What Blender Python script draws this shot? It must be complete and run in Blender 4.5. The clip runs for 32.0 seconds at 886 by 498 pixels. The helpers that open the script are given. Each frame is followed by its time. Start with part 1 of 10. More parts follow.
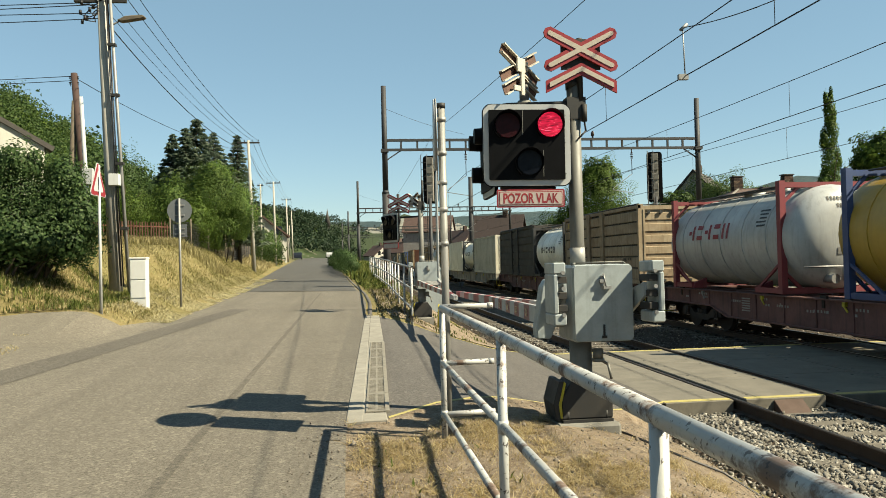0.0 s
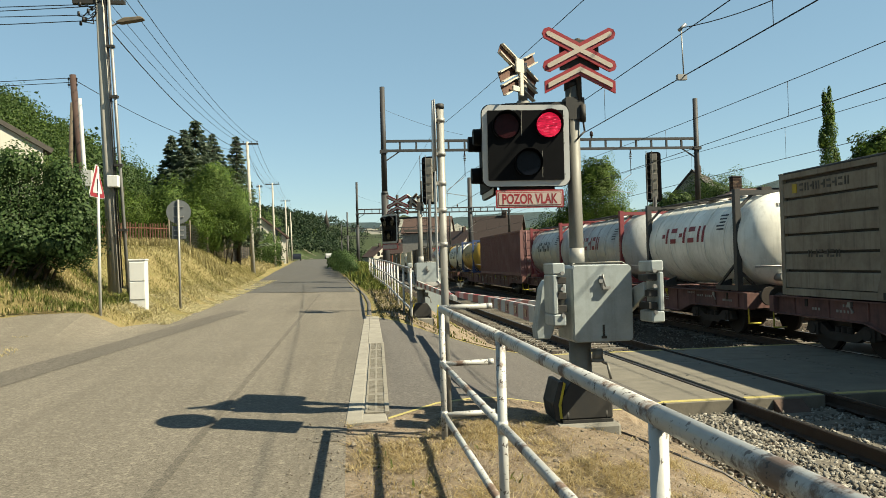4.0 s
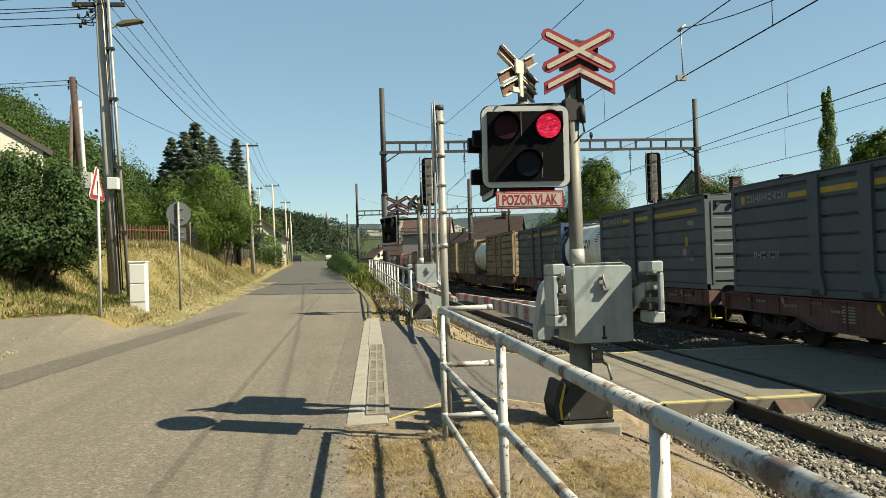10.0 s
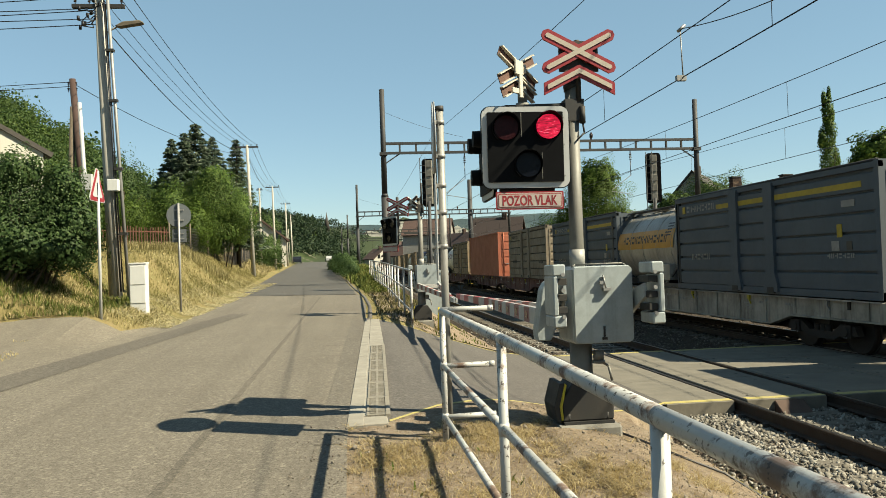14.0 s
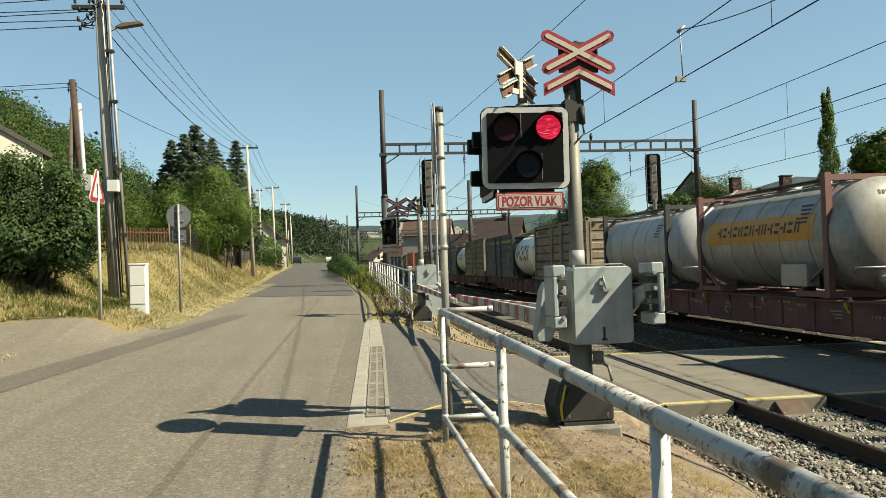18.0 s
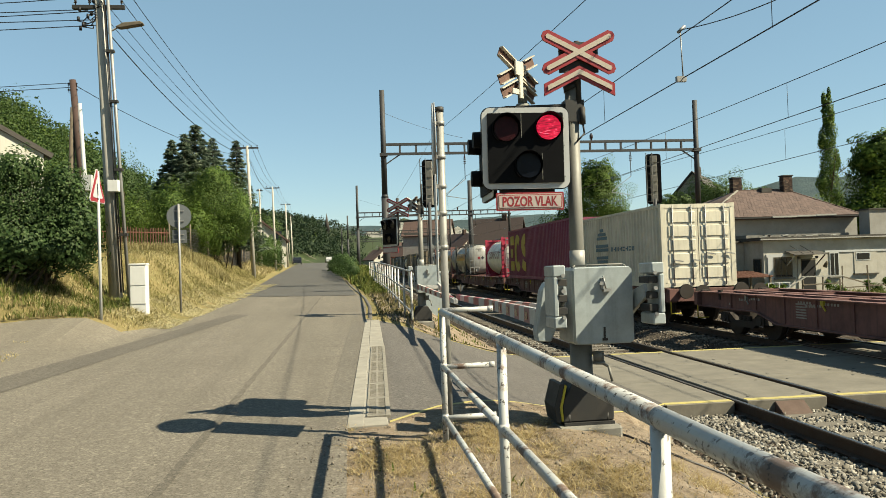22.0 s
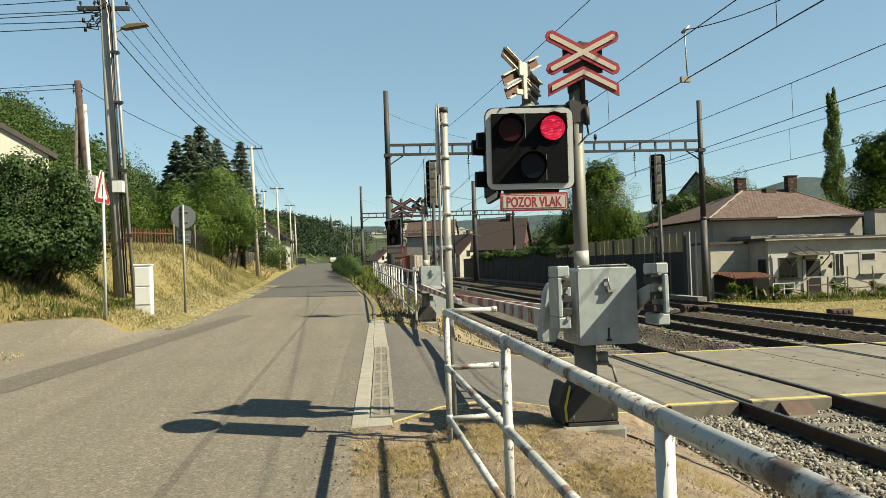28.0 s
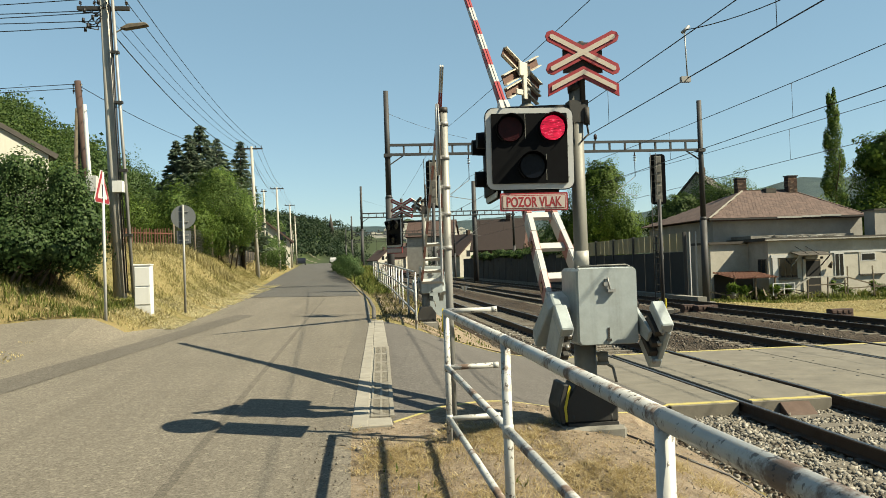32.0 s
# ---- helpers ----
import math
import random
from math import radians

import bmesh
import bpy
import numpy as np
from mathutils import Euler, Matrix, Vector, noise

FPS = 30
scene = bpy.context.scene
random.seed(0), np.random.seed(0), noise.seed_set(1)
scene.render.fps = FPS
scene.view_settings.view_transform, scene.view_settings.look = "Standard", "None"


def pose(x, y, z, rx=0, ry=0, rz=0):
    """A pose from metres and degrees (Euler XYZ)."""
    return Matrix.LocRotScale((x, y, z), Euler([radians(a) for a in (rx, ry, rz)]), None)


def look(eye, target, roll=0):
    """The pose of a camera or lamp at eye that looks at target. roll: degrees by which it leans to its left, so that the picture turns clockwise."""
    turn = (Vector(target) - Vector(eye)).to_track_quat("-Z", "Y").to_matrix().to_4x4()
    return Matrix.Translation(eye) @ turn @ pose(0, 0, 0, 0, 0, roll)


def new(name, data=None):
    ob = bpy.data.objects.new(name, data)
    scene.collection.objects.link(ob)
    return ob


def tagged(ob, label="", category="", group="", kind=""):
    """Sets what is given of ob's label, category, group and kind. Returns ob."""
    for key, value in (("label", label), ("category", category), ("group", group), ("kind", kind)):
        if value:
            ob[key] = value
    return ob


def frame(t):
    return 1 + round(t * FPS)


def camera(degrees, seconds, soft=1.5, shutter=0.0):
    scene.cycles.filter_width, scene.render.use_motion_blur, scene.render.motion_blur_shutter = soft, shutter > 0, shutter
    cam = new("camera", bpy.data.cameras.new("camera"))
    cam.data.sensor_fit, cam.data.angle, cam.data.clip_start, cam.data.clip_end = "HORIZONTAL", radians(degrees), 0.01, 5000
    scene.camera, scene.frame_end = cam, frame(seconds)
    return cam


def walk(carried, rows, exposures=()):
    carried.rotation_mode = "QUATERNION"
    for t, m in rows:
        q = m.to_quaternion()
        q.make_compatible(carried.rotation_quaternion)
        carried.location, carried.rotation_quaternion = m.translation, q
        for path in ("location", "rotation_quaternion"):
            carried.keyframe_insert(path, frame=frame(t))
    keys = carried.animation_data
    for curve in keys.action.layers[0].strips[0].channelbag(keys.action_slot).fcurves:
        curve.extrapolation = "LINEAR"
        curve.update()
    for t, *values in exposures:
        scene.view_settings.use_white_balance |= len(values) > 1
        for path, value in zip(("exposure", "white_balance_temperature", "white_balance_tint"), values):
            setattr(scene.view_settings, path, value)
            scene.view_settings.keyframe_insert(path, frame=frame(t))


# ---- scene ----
# ---------------------------------------------------------------- camera
EYE = Vector((0.0, 0.0, 1.55))
CAM = [(0.0, 6.810, 0.837, -1.418), (0.5, 6.840, 0.842, -1.437), (1.0, 6.844, 0.846, -1.417), (1.5, 6.848, 0.852, -1.427),
       (2.0, 6.844, 0.858, -1.445), (2.5, 6.838, 0.877, -1.484), (3.0, 6.836, 0.881, -1.508), (3.5, 6.855, 0.880, -1.545),
       (5.5, 6.863, 0.937, -1.643), (6.5, 6.863, 0.946, -1.655), (7.5, 6.862, 0.951, -1.675), (8.5, 6.858, 0.968, -1.735),
       (9.5, 6.865, 0.968, -1.740), (10.5, 6.865, 0.997, -1.735), (11.5, 6.864, 1.009, -1.774), (12.5, 6.851, 1.023, -1.797),
       (13.5, 6.853, 1.038, -1.877), (14.5, 6.848, 1.042, -1.874), (16.5, 6.855, 1.090, -1.893), (17.5, 6.857, 1.097, -1.885),
       (18.5, 6.871, 1.097, -1.866), (19.5, 6.877, 1.097, -1.871), (20.0, 6.877, 1.097, -1.871), (20.5, 6.733, 1.096, -1.871),
       (21.0, 6.614, 1.095, -1.881), (21.5, 6.782, 1.097, -1.880), (22.0, 6.845, 1.104, -1.866), (22.5, 6.787, 1.156, -1.881),
       (23.0, 6.621, 1.155, -1.875), (23.5, 6.729, 1.156, -1.879), (24.0, 6.727, 1.152, -1.868), (24.5, 6.787, 1.156, -1.881),
       (25.0, 6.845, 1.157, -1.883), (25.5, 6.671, 1.155, -1.878), (27.5, 6.554, 1.154, -1.875), (29.0, 6.556, 1.154, -1.876),
       (29.5, 6.614, 1.155, -1.878), (30.0, 6.787, 1.156, -1.881), (30.5, 6.845, 1.157, -1.883), (31.0, 6.662, 1.155, -1.866),
       (31.5, 6.574, 1.153, -1.855), (32.0, 6.557, 1.154, -1.874)]


def gaze(yaw, pitch, roll):
    a, b = radians(yaw), radians(pitch)
    return look(EYE, EYE + Vector((math.sin(a) * math.cos(b), math.cos(a) * math.cos(b), math.sin(b))), roll)


cam = camera(58.65, 32.0, soft=0.55)
walk(cam, [(t, gaze(a, b, c)) for t, a, b, c in CAM], exposures=[(0.0, 1.6, 6900, 0), (32.0, 1.6, 6900, 0)])

# ---------------------------------------------------------------- world and sun
SUN_DIR = Vector((2.42, -1.16, 2.62)).normalized()      # towards the sun
world = bpy.data.worlds.new("world")
scene.world = world
world.use_nodes = True
wn = world.node_tree.nodes
sky = wn.new("ShaderNodeTexSky")
sky.sky_type, sky.sun_disc = 'NISHITA', False
sky.sun_elevation = math.asin(SUN_DIR.z)
sky.sun_rotation = math.atan2(SUN_DIR.x, SUN_DIR.y)
sky.air_density, sky.dust_density, sky.ozone_density, sky.altitude = 0.9, 0.3, 1.0, 150
wn["Background"].inputs[1].default_value = 0.0508
haze = wn.new("ShaderNodeMixRGB")      # thin summer haze evens out the blue
haze.inputs[0].default_value, haze.inputs[2].default_value = 0.45, (2.0, 3.3, 4.4, 1.0)
world.node_tree.links.new(sky.outputs[0], haze.inputs[1])
world.node_tree.links.new(haze.outputs[0], wn["Background"].inputs[0])
sun = new("sun", bpy.data.lights.new("sun", 'SUN'))
sun.data.energy, sun.data.angle, sun.data.color = 5.0, radians(0.53), (1.0, 0.885, 0.72)
sun.matrix_world = look(SUN_DIR * 60, (0, 0, 0))
# ---------------------------------------------------------------- materials
TONE = 0.449                   # cuts every base colour, so the raised exposure leaves deeper shade


def rgb(r, g, b):
    return (r * TONE, g * TONE, b * TONE, 1.0)


class Mat:
    """A small builder for node materials; all textures run in the object's own metres."""

    def __init__(self, name, rough=0.7, metal=0.0, spec=0.4):
        self.m = bpy.data.materials.new(name)
        self.m.use_nodes = True
        self.t = self.m.node_tree
        self.b = self.t.nodes["Principled BSDF"]
        self.b.inputs["Roughness"].default_value = rough
        self.b.inputs["Metallic"].default_value = metal
        self.b.inputs["Specular IOR Level"].default_value = spec
        self.co = self.t.nodes.new("ShaderNodeTexCoord").outputs["Object"]

    def shifted(self):
        """Move the grain by a random step from object to object, so that repeats do not look alike."""
        n = self.t.nodes.new("ShaderNodeVectorMath")
        n.operation = 'MULTIPLY_ADD'
        n.inputs[1].default_value, self_rand = (61.0, 37.0, 23.0), self.rand()
        self.link(self_rand, n.inputs[0])
        self.link(self.co, n.inputs[2])
        self.co = n.outputs[0]
        return self

    def node(self, kind, **kw):
        n = self.t.nodes.new(kind)
        for k, v in kw.items():
            n.inputs[k].default_value = v
        return n

    def link(self, a, b):
        self.t.links.new(a, b)

    def scaled(self, sx, sy, sz):
        n = self.node("ShaderNodeMapping", Scale=(sx, sy, sz))
        self.link(self.co, n.inputs["Vector"])
        return n.outputs[0]

    def noise(self, scale, detail=4.0, rough=0.6, vec=None, dist=0.0):
        n = self.node("ShaderNodeTexNoise", Scale=scale, Detail=detail, Roughness=rough, Distortion=dist)
        self.link(vec or self.co, n.inputs["Vector"])
        return n.outputs["Fac"]

    def voronoi(self, scale, vec=None, feature='F1', out="Distance"):
        n = self.node("ShaderNodeTexVoronoi", Scale=scale)
        n.feature = feature
        self.link(vec or self.co, n.inputs["Vector"])
        return n.outputs[out]

    def ramp(self, fac, stops):
        n = self.t.nodes.new("ShaderNodeValToRGB")
        e = n.color_ramp.elements
        while len(e) < len(stops):
            e.new(0.5)
        for el, (p, c) in zip(e, stops):
            el.position, el.color = p, c if isinstance(c, tuple) else (c, c, c, 1)
        self.link(fac, n.inputs[0])
        return n.outputs[0]

    def mix(self, fac, a, b, blend='MIX'):
        n = self.t.nodes.new("ShaderNodeMix")
        n.data_type, n.blend_type = 'RGBA', blend
        for s, v in ((n.inputs[0], fac), (n.inputs[6], a), (n.inputs[7], b)):
            if isinstance(v, (tuple, float, int)):
                s.default_value = v
            else:
                self.link(v, s)
        return n.outputs[2]

    def rand(self):
        return self.t.nodes.new("ShaderNodeObjectInfo").outputs["Random"]

    def island(self):
        return self.t.nodes.new("ShaderNodeNewGeometry").outputs["Random Per Island"]

    def color(self, c):
        if isinstance(c, tuple):
            self.b.inputs["Base Color"].default_value = c
        else:
            self.link(c, self.b.inputs["Base Color"])
        return self

    def rough(self, fac):
        self.link(fac, self.b.inputs["Roughness"])
        return self

    def bump(self, fac, strength=0.3, dist=0.01):
        n = self.node("ShaderNodeBump", Strength=strength, Distance=dist)
        self.link(fac, n.inputs["Height"])
        self.link(n.outputs[0], self.b.inputs["Normal"])
        return self

    def glow(self, c, s):
        self.b.inputs["Emission Color"].default_value, self.b.inputs["Emission Strength"].default_value = c, s
        return self


def painted(name, c, rough=0.5, metal=0.0, dirt=(0.12, 0.09, 0.06), amount=0.35, rust=0.0, scale=2.5, streak=True):
    """Paint with patchy dirt, run-down streaks and spots of rust."""
    q = Mat(name, rough, metal).shifted()
    base = rgb(*c)
    grime = q.noise(scale, 6, 0.65)
    col = q.mix(q.ramp(grime, [(0.35, 0.0), (0.8, amount)]), base, rgb(*dirt))
    if streak:
        run = q.noise(3.0, 5, 0.6, q.scaled(3, 3, 0.22))
        col = q.mix(q.ramp(run, [(0.5, 0.0), (0.85, amount)]), col, rgb(*(x * 0.7 for x in dirt)))
    tint = q.noise(scale * 9, 4, 0.7)
    col = q.mix(q.ramp(tint, [(0.3, 0.0), (0.75, 0.16)]), col, rgb(*(min(1, x * 1.5 + 0.03) for x in c)))
    if rust:
        spots = q.noise(scale * 3.1, 8, 0.75)
        col = q.mix(q.ramp(spots, [(0.72 - rust, 0.0), (0.78 - rust, 1.0)]), col, rgb(0.16, 0.06, 0.025))
    q.color(col)
    q.bump(q.noise(scale * 20, 3), 0.12, 0.004)
    q.rough(q.ramp(grime, [(0.2, rough * 0.85), (0.8, min(1, rough * 1.35))]))
    return q.m


def asphalt(name, dark, light, patch=0.5, crack=0.0):
    q = Mat(name, 0.9, 0.0, 0.25)
    big = q.noise(0.35, 5, 0.6)
    grain = q.noise(120, 3, 0.8)
    stone = q.voronoi(75, out="Color")
    col = q.mix(q.ramp(big, [(0.3, 0.0), (0.7, 1.0)]), dark, light)
    col = q.mix(0.5, col, q.mix(q.ramp(stone, [(0.1, 0.0), (0.9, 1.0)]), tuple(x * 0.55 for x in dark[:3]) + (1,), tuple(min(1, x * 1.6) for x in light[:3]) + (1,)))
    chip = q.voronoi(34, out="Color")
    col = q.mix(q.ramp(chip, [(0.62, 0.0), (0.98, 0.75)]), col, tuple(min(1, x * 1.75) for x in light[:3]) + (1,))
    pit = q.noise(42, 3, 0.7)
    col = q.mix(q.ramp(pit, [(0.52, 0.0), (0.70, 0.8)]), col, tuple(x * 0.42 for x in dark[:3]) + (1,))
    lane = q.noise(1.2, 4, 0.6, q.scaled(1.6, 0.05, 1))
    col = q.mix(q.ramp(lane, [(0.42, 0.0), (0.7, patch * 0.5)]), col, tuple(x * 0.72 for x in dark[:3]) + (1,))
    fleck = q.noise(2.2, 7, 0.7)
    col = q.mix(q.ramp(fleck, [(0.62, 0.0), (0.75, patch)]), col, tuple(x * 0.75 for x in dark[:3]) + (1,))
    if crack:
        c = q.voronoi(0.55, vec=None, feature='DISTANCE_TO_EDGE')
        col = q.mix(q.ramp(c, [(0.0, crack), (0.012, 0.0)]), col, rgb(0.03, 0.03, 0.03))
    q.color(col).bump(grain, 0.5, 0.006)
    return q.m


def leafy(name, a, b, c, rough=0.55):
    """Leaves: every leaf its own tint, some light through them."""
    q = Mat(name, rough, 0.0, 0.12)
    i = q.island()
    col = q.ramp(i, [(0.0, rgb(*a)), (0.55, rgb(*b)), (1.0, rgb(*c))])
    big = q.noise(0.6, 3)
    col = q.mix(q.ramp(big, [(0.35, 0.0), (0.75, 0.45)]), col, rgb(*(x * 0.6 for x in a)))
    q.color(col)
    tr = q.node("ShaderNodeBsdfTranslucent")
    q.link(col, tr.inputs[0])
    ms = q.node("ShaderNodeMixShader", Fac=0.42)
    q.link(q.b.outputs[0], ms.inputs[1])
    q.link(tr.outputs[0], ms.inputs[2])
    q.link(ms.outputs[0], q.t.nodes["Material Output"].inputs[0])
    return q.m


def plain(name, c, rough=0.6, metal=0.0, vary=0.25, scale=6.0, bump=0.1):
    q = Mat(name, rough, metal).shifted()
    n = q.noise(scale, 6, 0.65)
    fine = q.noise(scale * 12, 3, 0.7)
    col = q.mix(q.ramp(n, [(0.3, 0.0), (0.75, 1.0)]), rgb(*(x * (1 - vary) for x in c)), rgb(*(min(1, x * (1 + vary)) for x in c)))
    col = q.mix(q.ramp(fine, [(0.35, 0.0), (0.7, 0.3)]), col, rgb(*(x * 0.6 for x in c)))
    q.color(col).bump(fine, bump, 0.005)
    return q.m


def rail_paint():
    """Thick white gloss paint, chipped to dark specks, with a few brown rust blooms and grey grime."""
    q = Mat("white_rail_paint", 0.42)
    grime = q.noise(2.2, 6, 0.65)
    col = q.mix(q.ramp(grime, [(0.40, 0.0), (0.75, 0.65)]), rgb(0.72, 0.73, 0.71), rgb(0.40, 0.385, 0.36))
    bloom = q.noise(3.2, 7, 0.72)
    col = q.mix(q.ramp(bloom, [(0.525, 0.0), (0.60, 0.9)]), col, rgb(0.19, 0.105, 0.065))
    chips = q.noise(34, 3, 0.6)
    col = q.mix(q.ramp(chips, [(0.615, 0.0), (0.645, 0.9)]), col, rgb(0.075, 0.055, 0.045))
    q.color(col).bump(q.noise(55, 4, 0.7), 0.25, 0.004)
    q.rough(q.ramp(bloom, [(0.5, 0.38), (0.65, 0.8)]))
    return q.m


M = {}
M["road"] = asphalt("road_asphalt", rgb(0.168, 0.147, 0.118), rgb(0.255, 0.226, 0.184), 0.75)
M["side"] = asphalt("side_road_asphalt", rgb(0.185, 0.16, 0.128), rgb(0.265, 0.235, 0.188))
M["patch"] = asphalt("repair_strip_asphalt", rgb(0.128, 0.114, 0.094), rgb(0.175, 0.156, 0.130))
# slightly darker than the road, for the narrow line along it
M["seam"] = asphalt("dark_line_asphalt", rgb(0.125, 0.11, 0.088), rgb(0.185, 0.164, 0.134), 0.75)
M["far_road"] = asphalt("resurfaced_asphalt", rgb(0.095, 0.09, 0.083), rgb(0.135, 0.128, 0.118))
M["edge_patch"] = asphalt("edge_strip_asphalt", rgb(0.148, 0.131, 0.108), rgb(0.215, 0.192, 0.158))
M["apron"] = asphalt("apron_asphalt", rgb(0.12, 0.108, 0.10), rgb(0.18, 0.165, 0.15), 0.7)
M["panel"] = plain("crossing_concrete", (0.235, 0.212, 0.17), 0.85, 0, 0.28, 2.2, 0.25)
M["kerb"] = plain("kerb_concrete", (0.42, 0.39, 0.33), 0.9, 0, 0.22, 4, 0.35)
M["concrete"] = plain("weathered_concrete", (0.30, 0.285, 0.25), 0.9, 0, 0.3, 3, 0.35)
M["pole_conc"] = painted("pole_concrete", (0.66, 0.62, 0.54), 0.9, 0, (0.30, 0.28, 0.24), 0.5, 0, 1.2)
M["yellow"] = painted("yellow_line_paint", (0.66, 0.55, 0.15), 0.7, 0, (0.28, 0.25, 0.2), 0.75, 0, 7)
M["grate"] = plain("cast_grate", (0.40, 0.36, 0.29), 0.7, 0.2, 0.3, 9)
# near-black colour that stands in for the shade inside hollows
M["black"] = plain("hollow_shade_black", (0.012, 0.012, 0.012), 0.9)
M["galv"] = painted("galvanised_steel", (0.46, 0.46, 0.45), 0.5, 0.45, (0.2, 0.18, 0.15), 0.35, 0, 4)
M["white_rail"] = rail_paint()
M["sign_pole"] = painted("sign_pole_zinc", (0.42, 0.42, 0.40), 0.5, 0.3, (0.22, 0.2, 0.16), 0.4, 0.02, 4)
M["box_grey"] = painted("drive_box_grey", (0.50, 0.56, 0.57), 0.45, 0.0, (0.20, 0.21, 0.20), 0.5, 0.0, 5.0)
M["mast_grey"] = painted("signal_mast_grey", (0.27, 0.265, 0.235), 0.55, 0.15, (0.13, 0.12, 0.1), 0.4, 0.03, 3)
M["dark_iron"] = painted("dark_iron", (0.035, 0.036, 0.036), 0.6, 0.2, (0.09, 0.07, 0.05), 0.4, 0.0, 4)
M["matt_black"] = plain("signal_black", (0.006, 0.0065, 0.008), 0.6, 0, 0.3, 8, 0.05)
M["matt_black"].node_tree.nodes["Principled BSDF"].inputs["Specular IOR Level"].default_value = 0.06
M["white"] = painted("sign_white", (0.72, 0.73, 0.73), 0.4, 0, (0.4, 0.37, 0.3), 0.25, 0, 5)
M["red"] = painted("sign_red", (0.40, 0.02, 0.032), 0.4, 0, (0.25, 0.06, 0.05), 0.3, 0, 5)
M["cross_in"] = painted("cross_centre_cream", (0.66, 0.58, 0.49), 0.45, 0, (0.4, 0.3, 0.2), 0.3, 0, 6)
M["cross_back"] = painted("cross_back_cream", (0.88, 0.82, 0.68), 0.5, 0.0, (0.30, 0.24, 0.18), 0.5, 0.04, 7)
M["plate_pink"] = painted("warning_plate_white", (0.66, 0.58, 0.53), 0.45, 0, (0.45, 0.33, 0.28), 0.3, 0, 6)
M["boom_red"] = painted("boom_red", (0.46, 0.06, 0.07), 0.5, 0, (0.3, 0.12, 0.1), 0.3, 0, 5)
M["boom_pale"] = painted("boom_faded_red", (0.50, 0.22, 0.19), 0.6, 0, (0.4, 0.28, 0.24), 0.4, 0, 5)
M["reflector"] = plain("reflector_red", (0.12, 0.008, 0.012), 0.25, 0, 0.2, 20, 0.1)
M["boom_white"] = painted("boom_white", (0.70, 0.69, 0.66), 0.5, 0, (0.4, 0.37, 0.32), 0.3, 0.0, 5)
M["lens_off"] = plain("lens_unlit_red", (0.04, 0.004, 0.007), 0.35, 0, 0.4, 30, 0.4)
M["lens_dark"] = plain("lens_unlit_dark", (0.007, 0.009, 0.016), 0.25, 0, 0.4, 30, 0.3)
for _k in ("lens_off", "lens_dark"):
    M[_k].node_tree.nodes["Principled BSDF"].inputs["Specular IOR Level"].default_value = 0.12
_l = Mat("lens_lit_red", 0.3)
_tilt = _l.node("ShaderNodeMapping")
_tilt.inputs["Rotation"].default_value = (0.0, radians(38), 0.0)
_tilt.inputs["Scale"].default_value = (0.55, 1.0, 3.4)
_l.link(_l.co, _tilt.inputs[0])
_v = _l.ramp(_l.noise(24, 2, 0.5, _tilt.outputs[0], 0.8), [(0.34, (0.10, 0.0, 0.006, 1)), (0.50, (0.34, 0.001, 0.022, 1)), (0.64, (0.50, 0.005, 0.04, 1)), (0.72, (1.0, 0.26, 0.34, 1))])
_l.color(rgb(0.12, 0.003, 0.008))
_l.link(_v, _l.b.inputs["Emission Color"])
_l.b.inputs["Emission Strength"].default_value = 0.62
M["lens_lit"] = _l.m
M["rail"] = painted("rail_steel_side", (0.055, 0.038, 0.028), 0.7, 0.3, (0.10, 0.06, 0.035), 0.5, 0, 6)
_r = Mat("rail_head_steel", 0.3, 0.9)
_r.color(_r.mix(_r.ramp(_r.noise(9, 4), [(0.3, 0.0), (0.7, 1.0)]), rgb(0.16, 0.14, 0.12), rgb(0.30, 0.27, 0.24)))
M["rail_head"] = _r.m
M["cabinet"] = painted("cabinet_white_plastic", (1.05, 1.05, 1.02), 0.4, 0, (0.6, 0.57, 0.5), 0.2, 0, 4)
M["sign_back"] = painted("sign_back_zinc", (0.20, 0.22, 0.235), 0.55, 0.2, (0.13, 0.13, 0.12), 0.4, 0, 4)
M["cross_rust"] = painted("cross_back_rust", (0.20, 0.10, 0.07), 0.8, 0, (0.06, 0.045, 0.04), 0.6, 0, 7)
M["sleeper"] = plain("concrete_sleeper", (0.20, 0.175, 0.14), 0.9, 0, 0.3, 5, 0.3)
_b = Mat("ballast_bed", 0.95, 0, 0.2)
_c = _b.voronoi(16, out="Color")
_d = _b.voronoi(16)
_bc = _b.mix(_b.ramp(_c, [(0.1, 0.0), (0.9, 1.0)]), rgb(0.05, 0.039, 0.030), rgb(0.165, 0.135, 0.10))
_bc = _b.mix(_b.ramp(_b.noise(0.5, 4), [(0.32, 0.0), (0.62, 0.85)]), _bc, rgb(0.078, 0.052, 0.035))
_b.color(_bc).bump(_b.ramp(_d, [(0.0, 1.0), (0.7, 0.0)]), 1.0, 0.05)
M["ballast"] = _b.m
_s = Mat("ballast_stone", 0.9, 0, 0.25)
_s.color(_s.mix(_s.ramp(_s.noise(30, 4), [(0.3, 0.0), (0.7, 0.4)]), _s.ramp(_s.island(), [(0.0, rgb(0.13, 0.12, 0.10)), (0.5, rgb(0.31, 0.29, 0.25)), (1.0, rgb(0.62, 0.59, 0.53))]), rgb(0.2, 0.16, 0.115)))
M["stone"] = _s.m
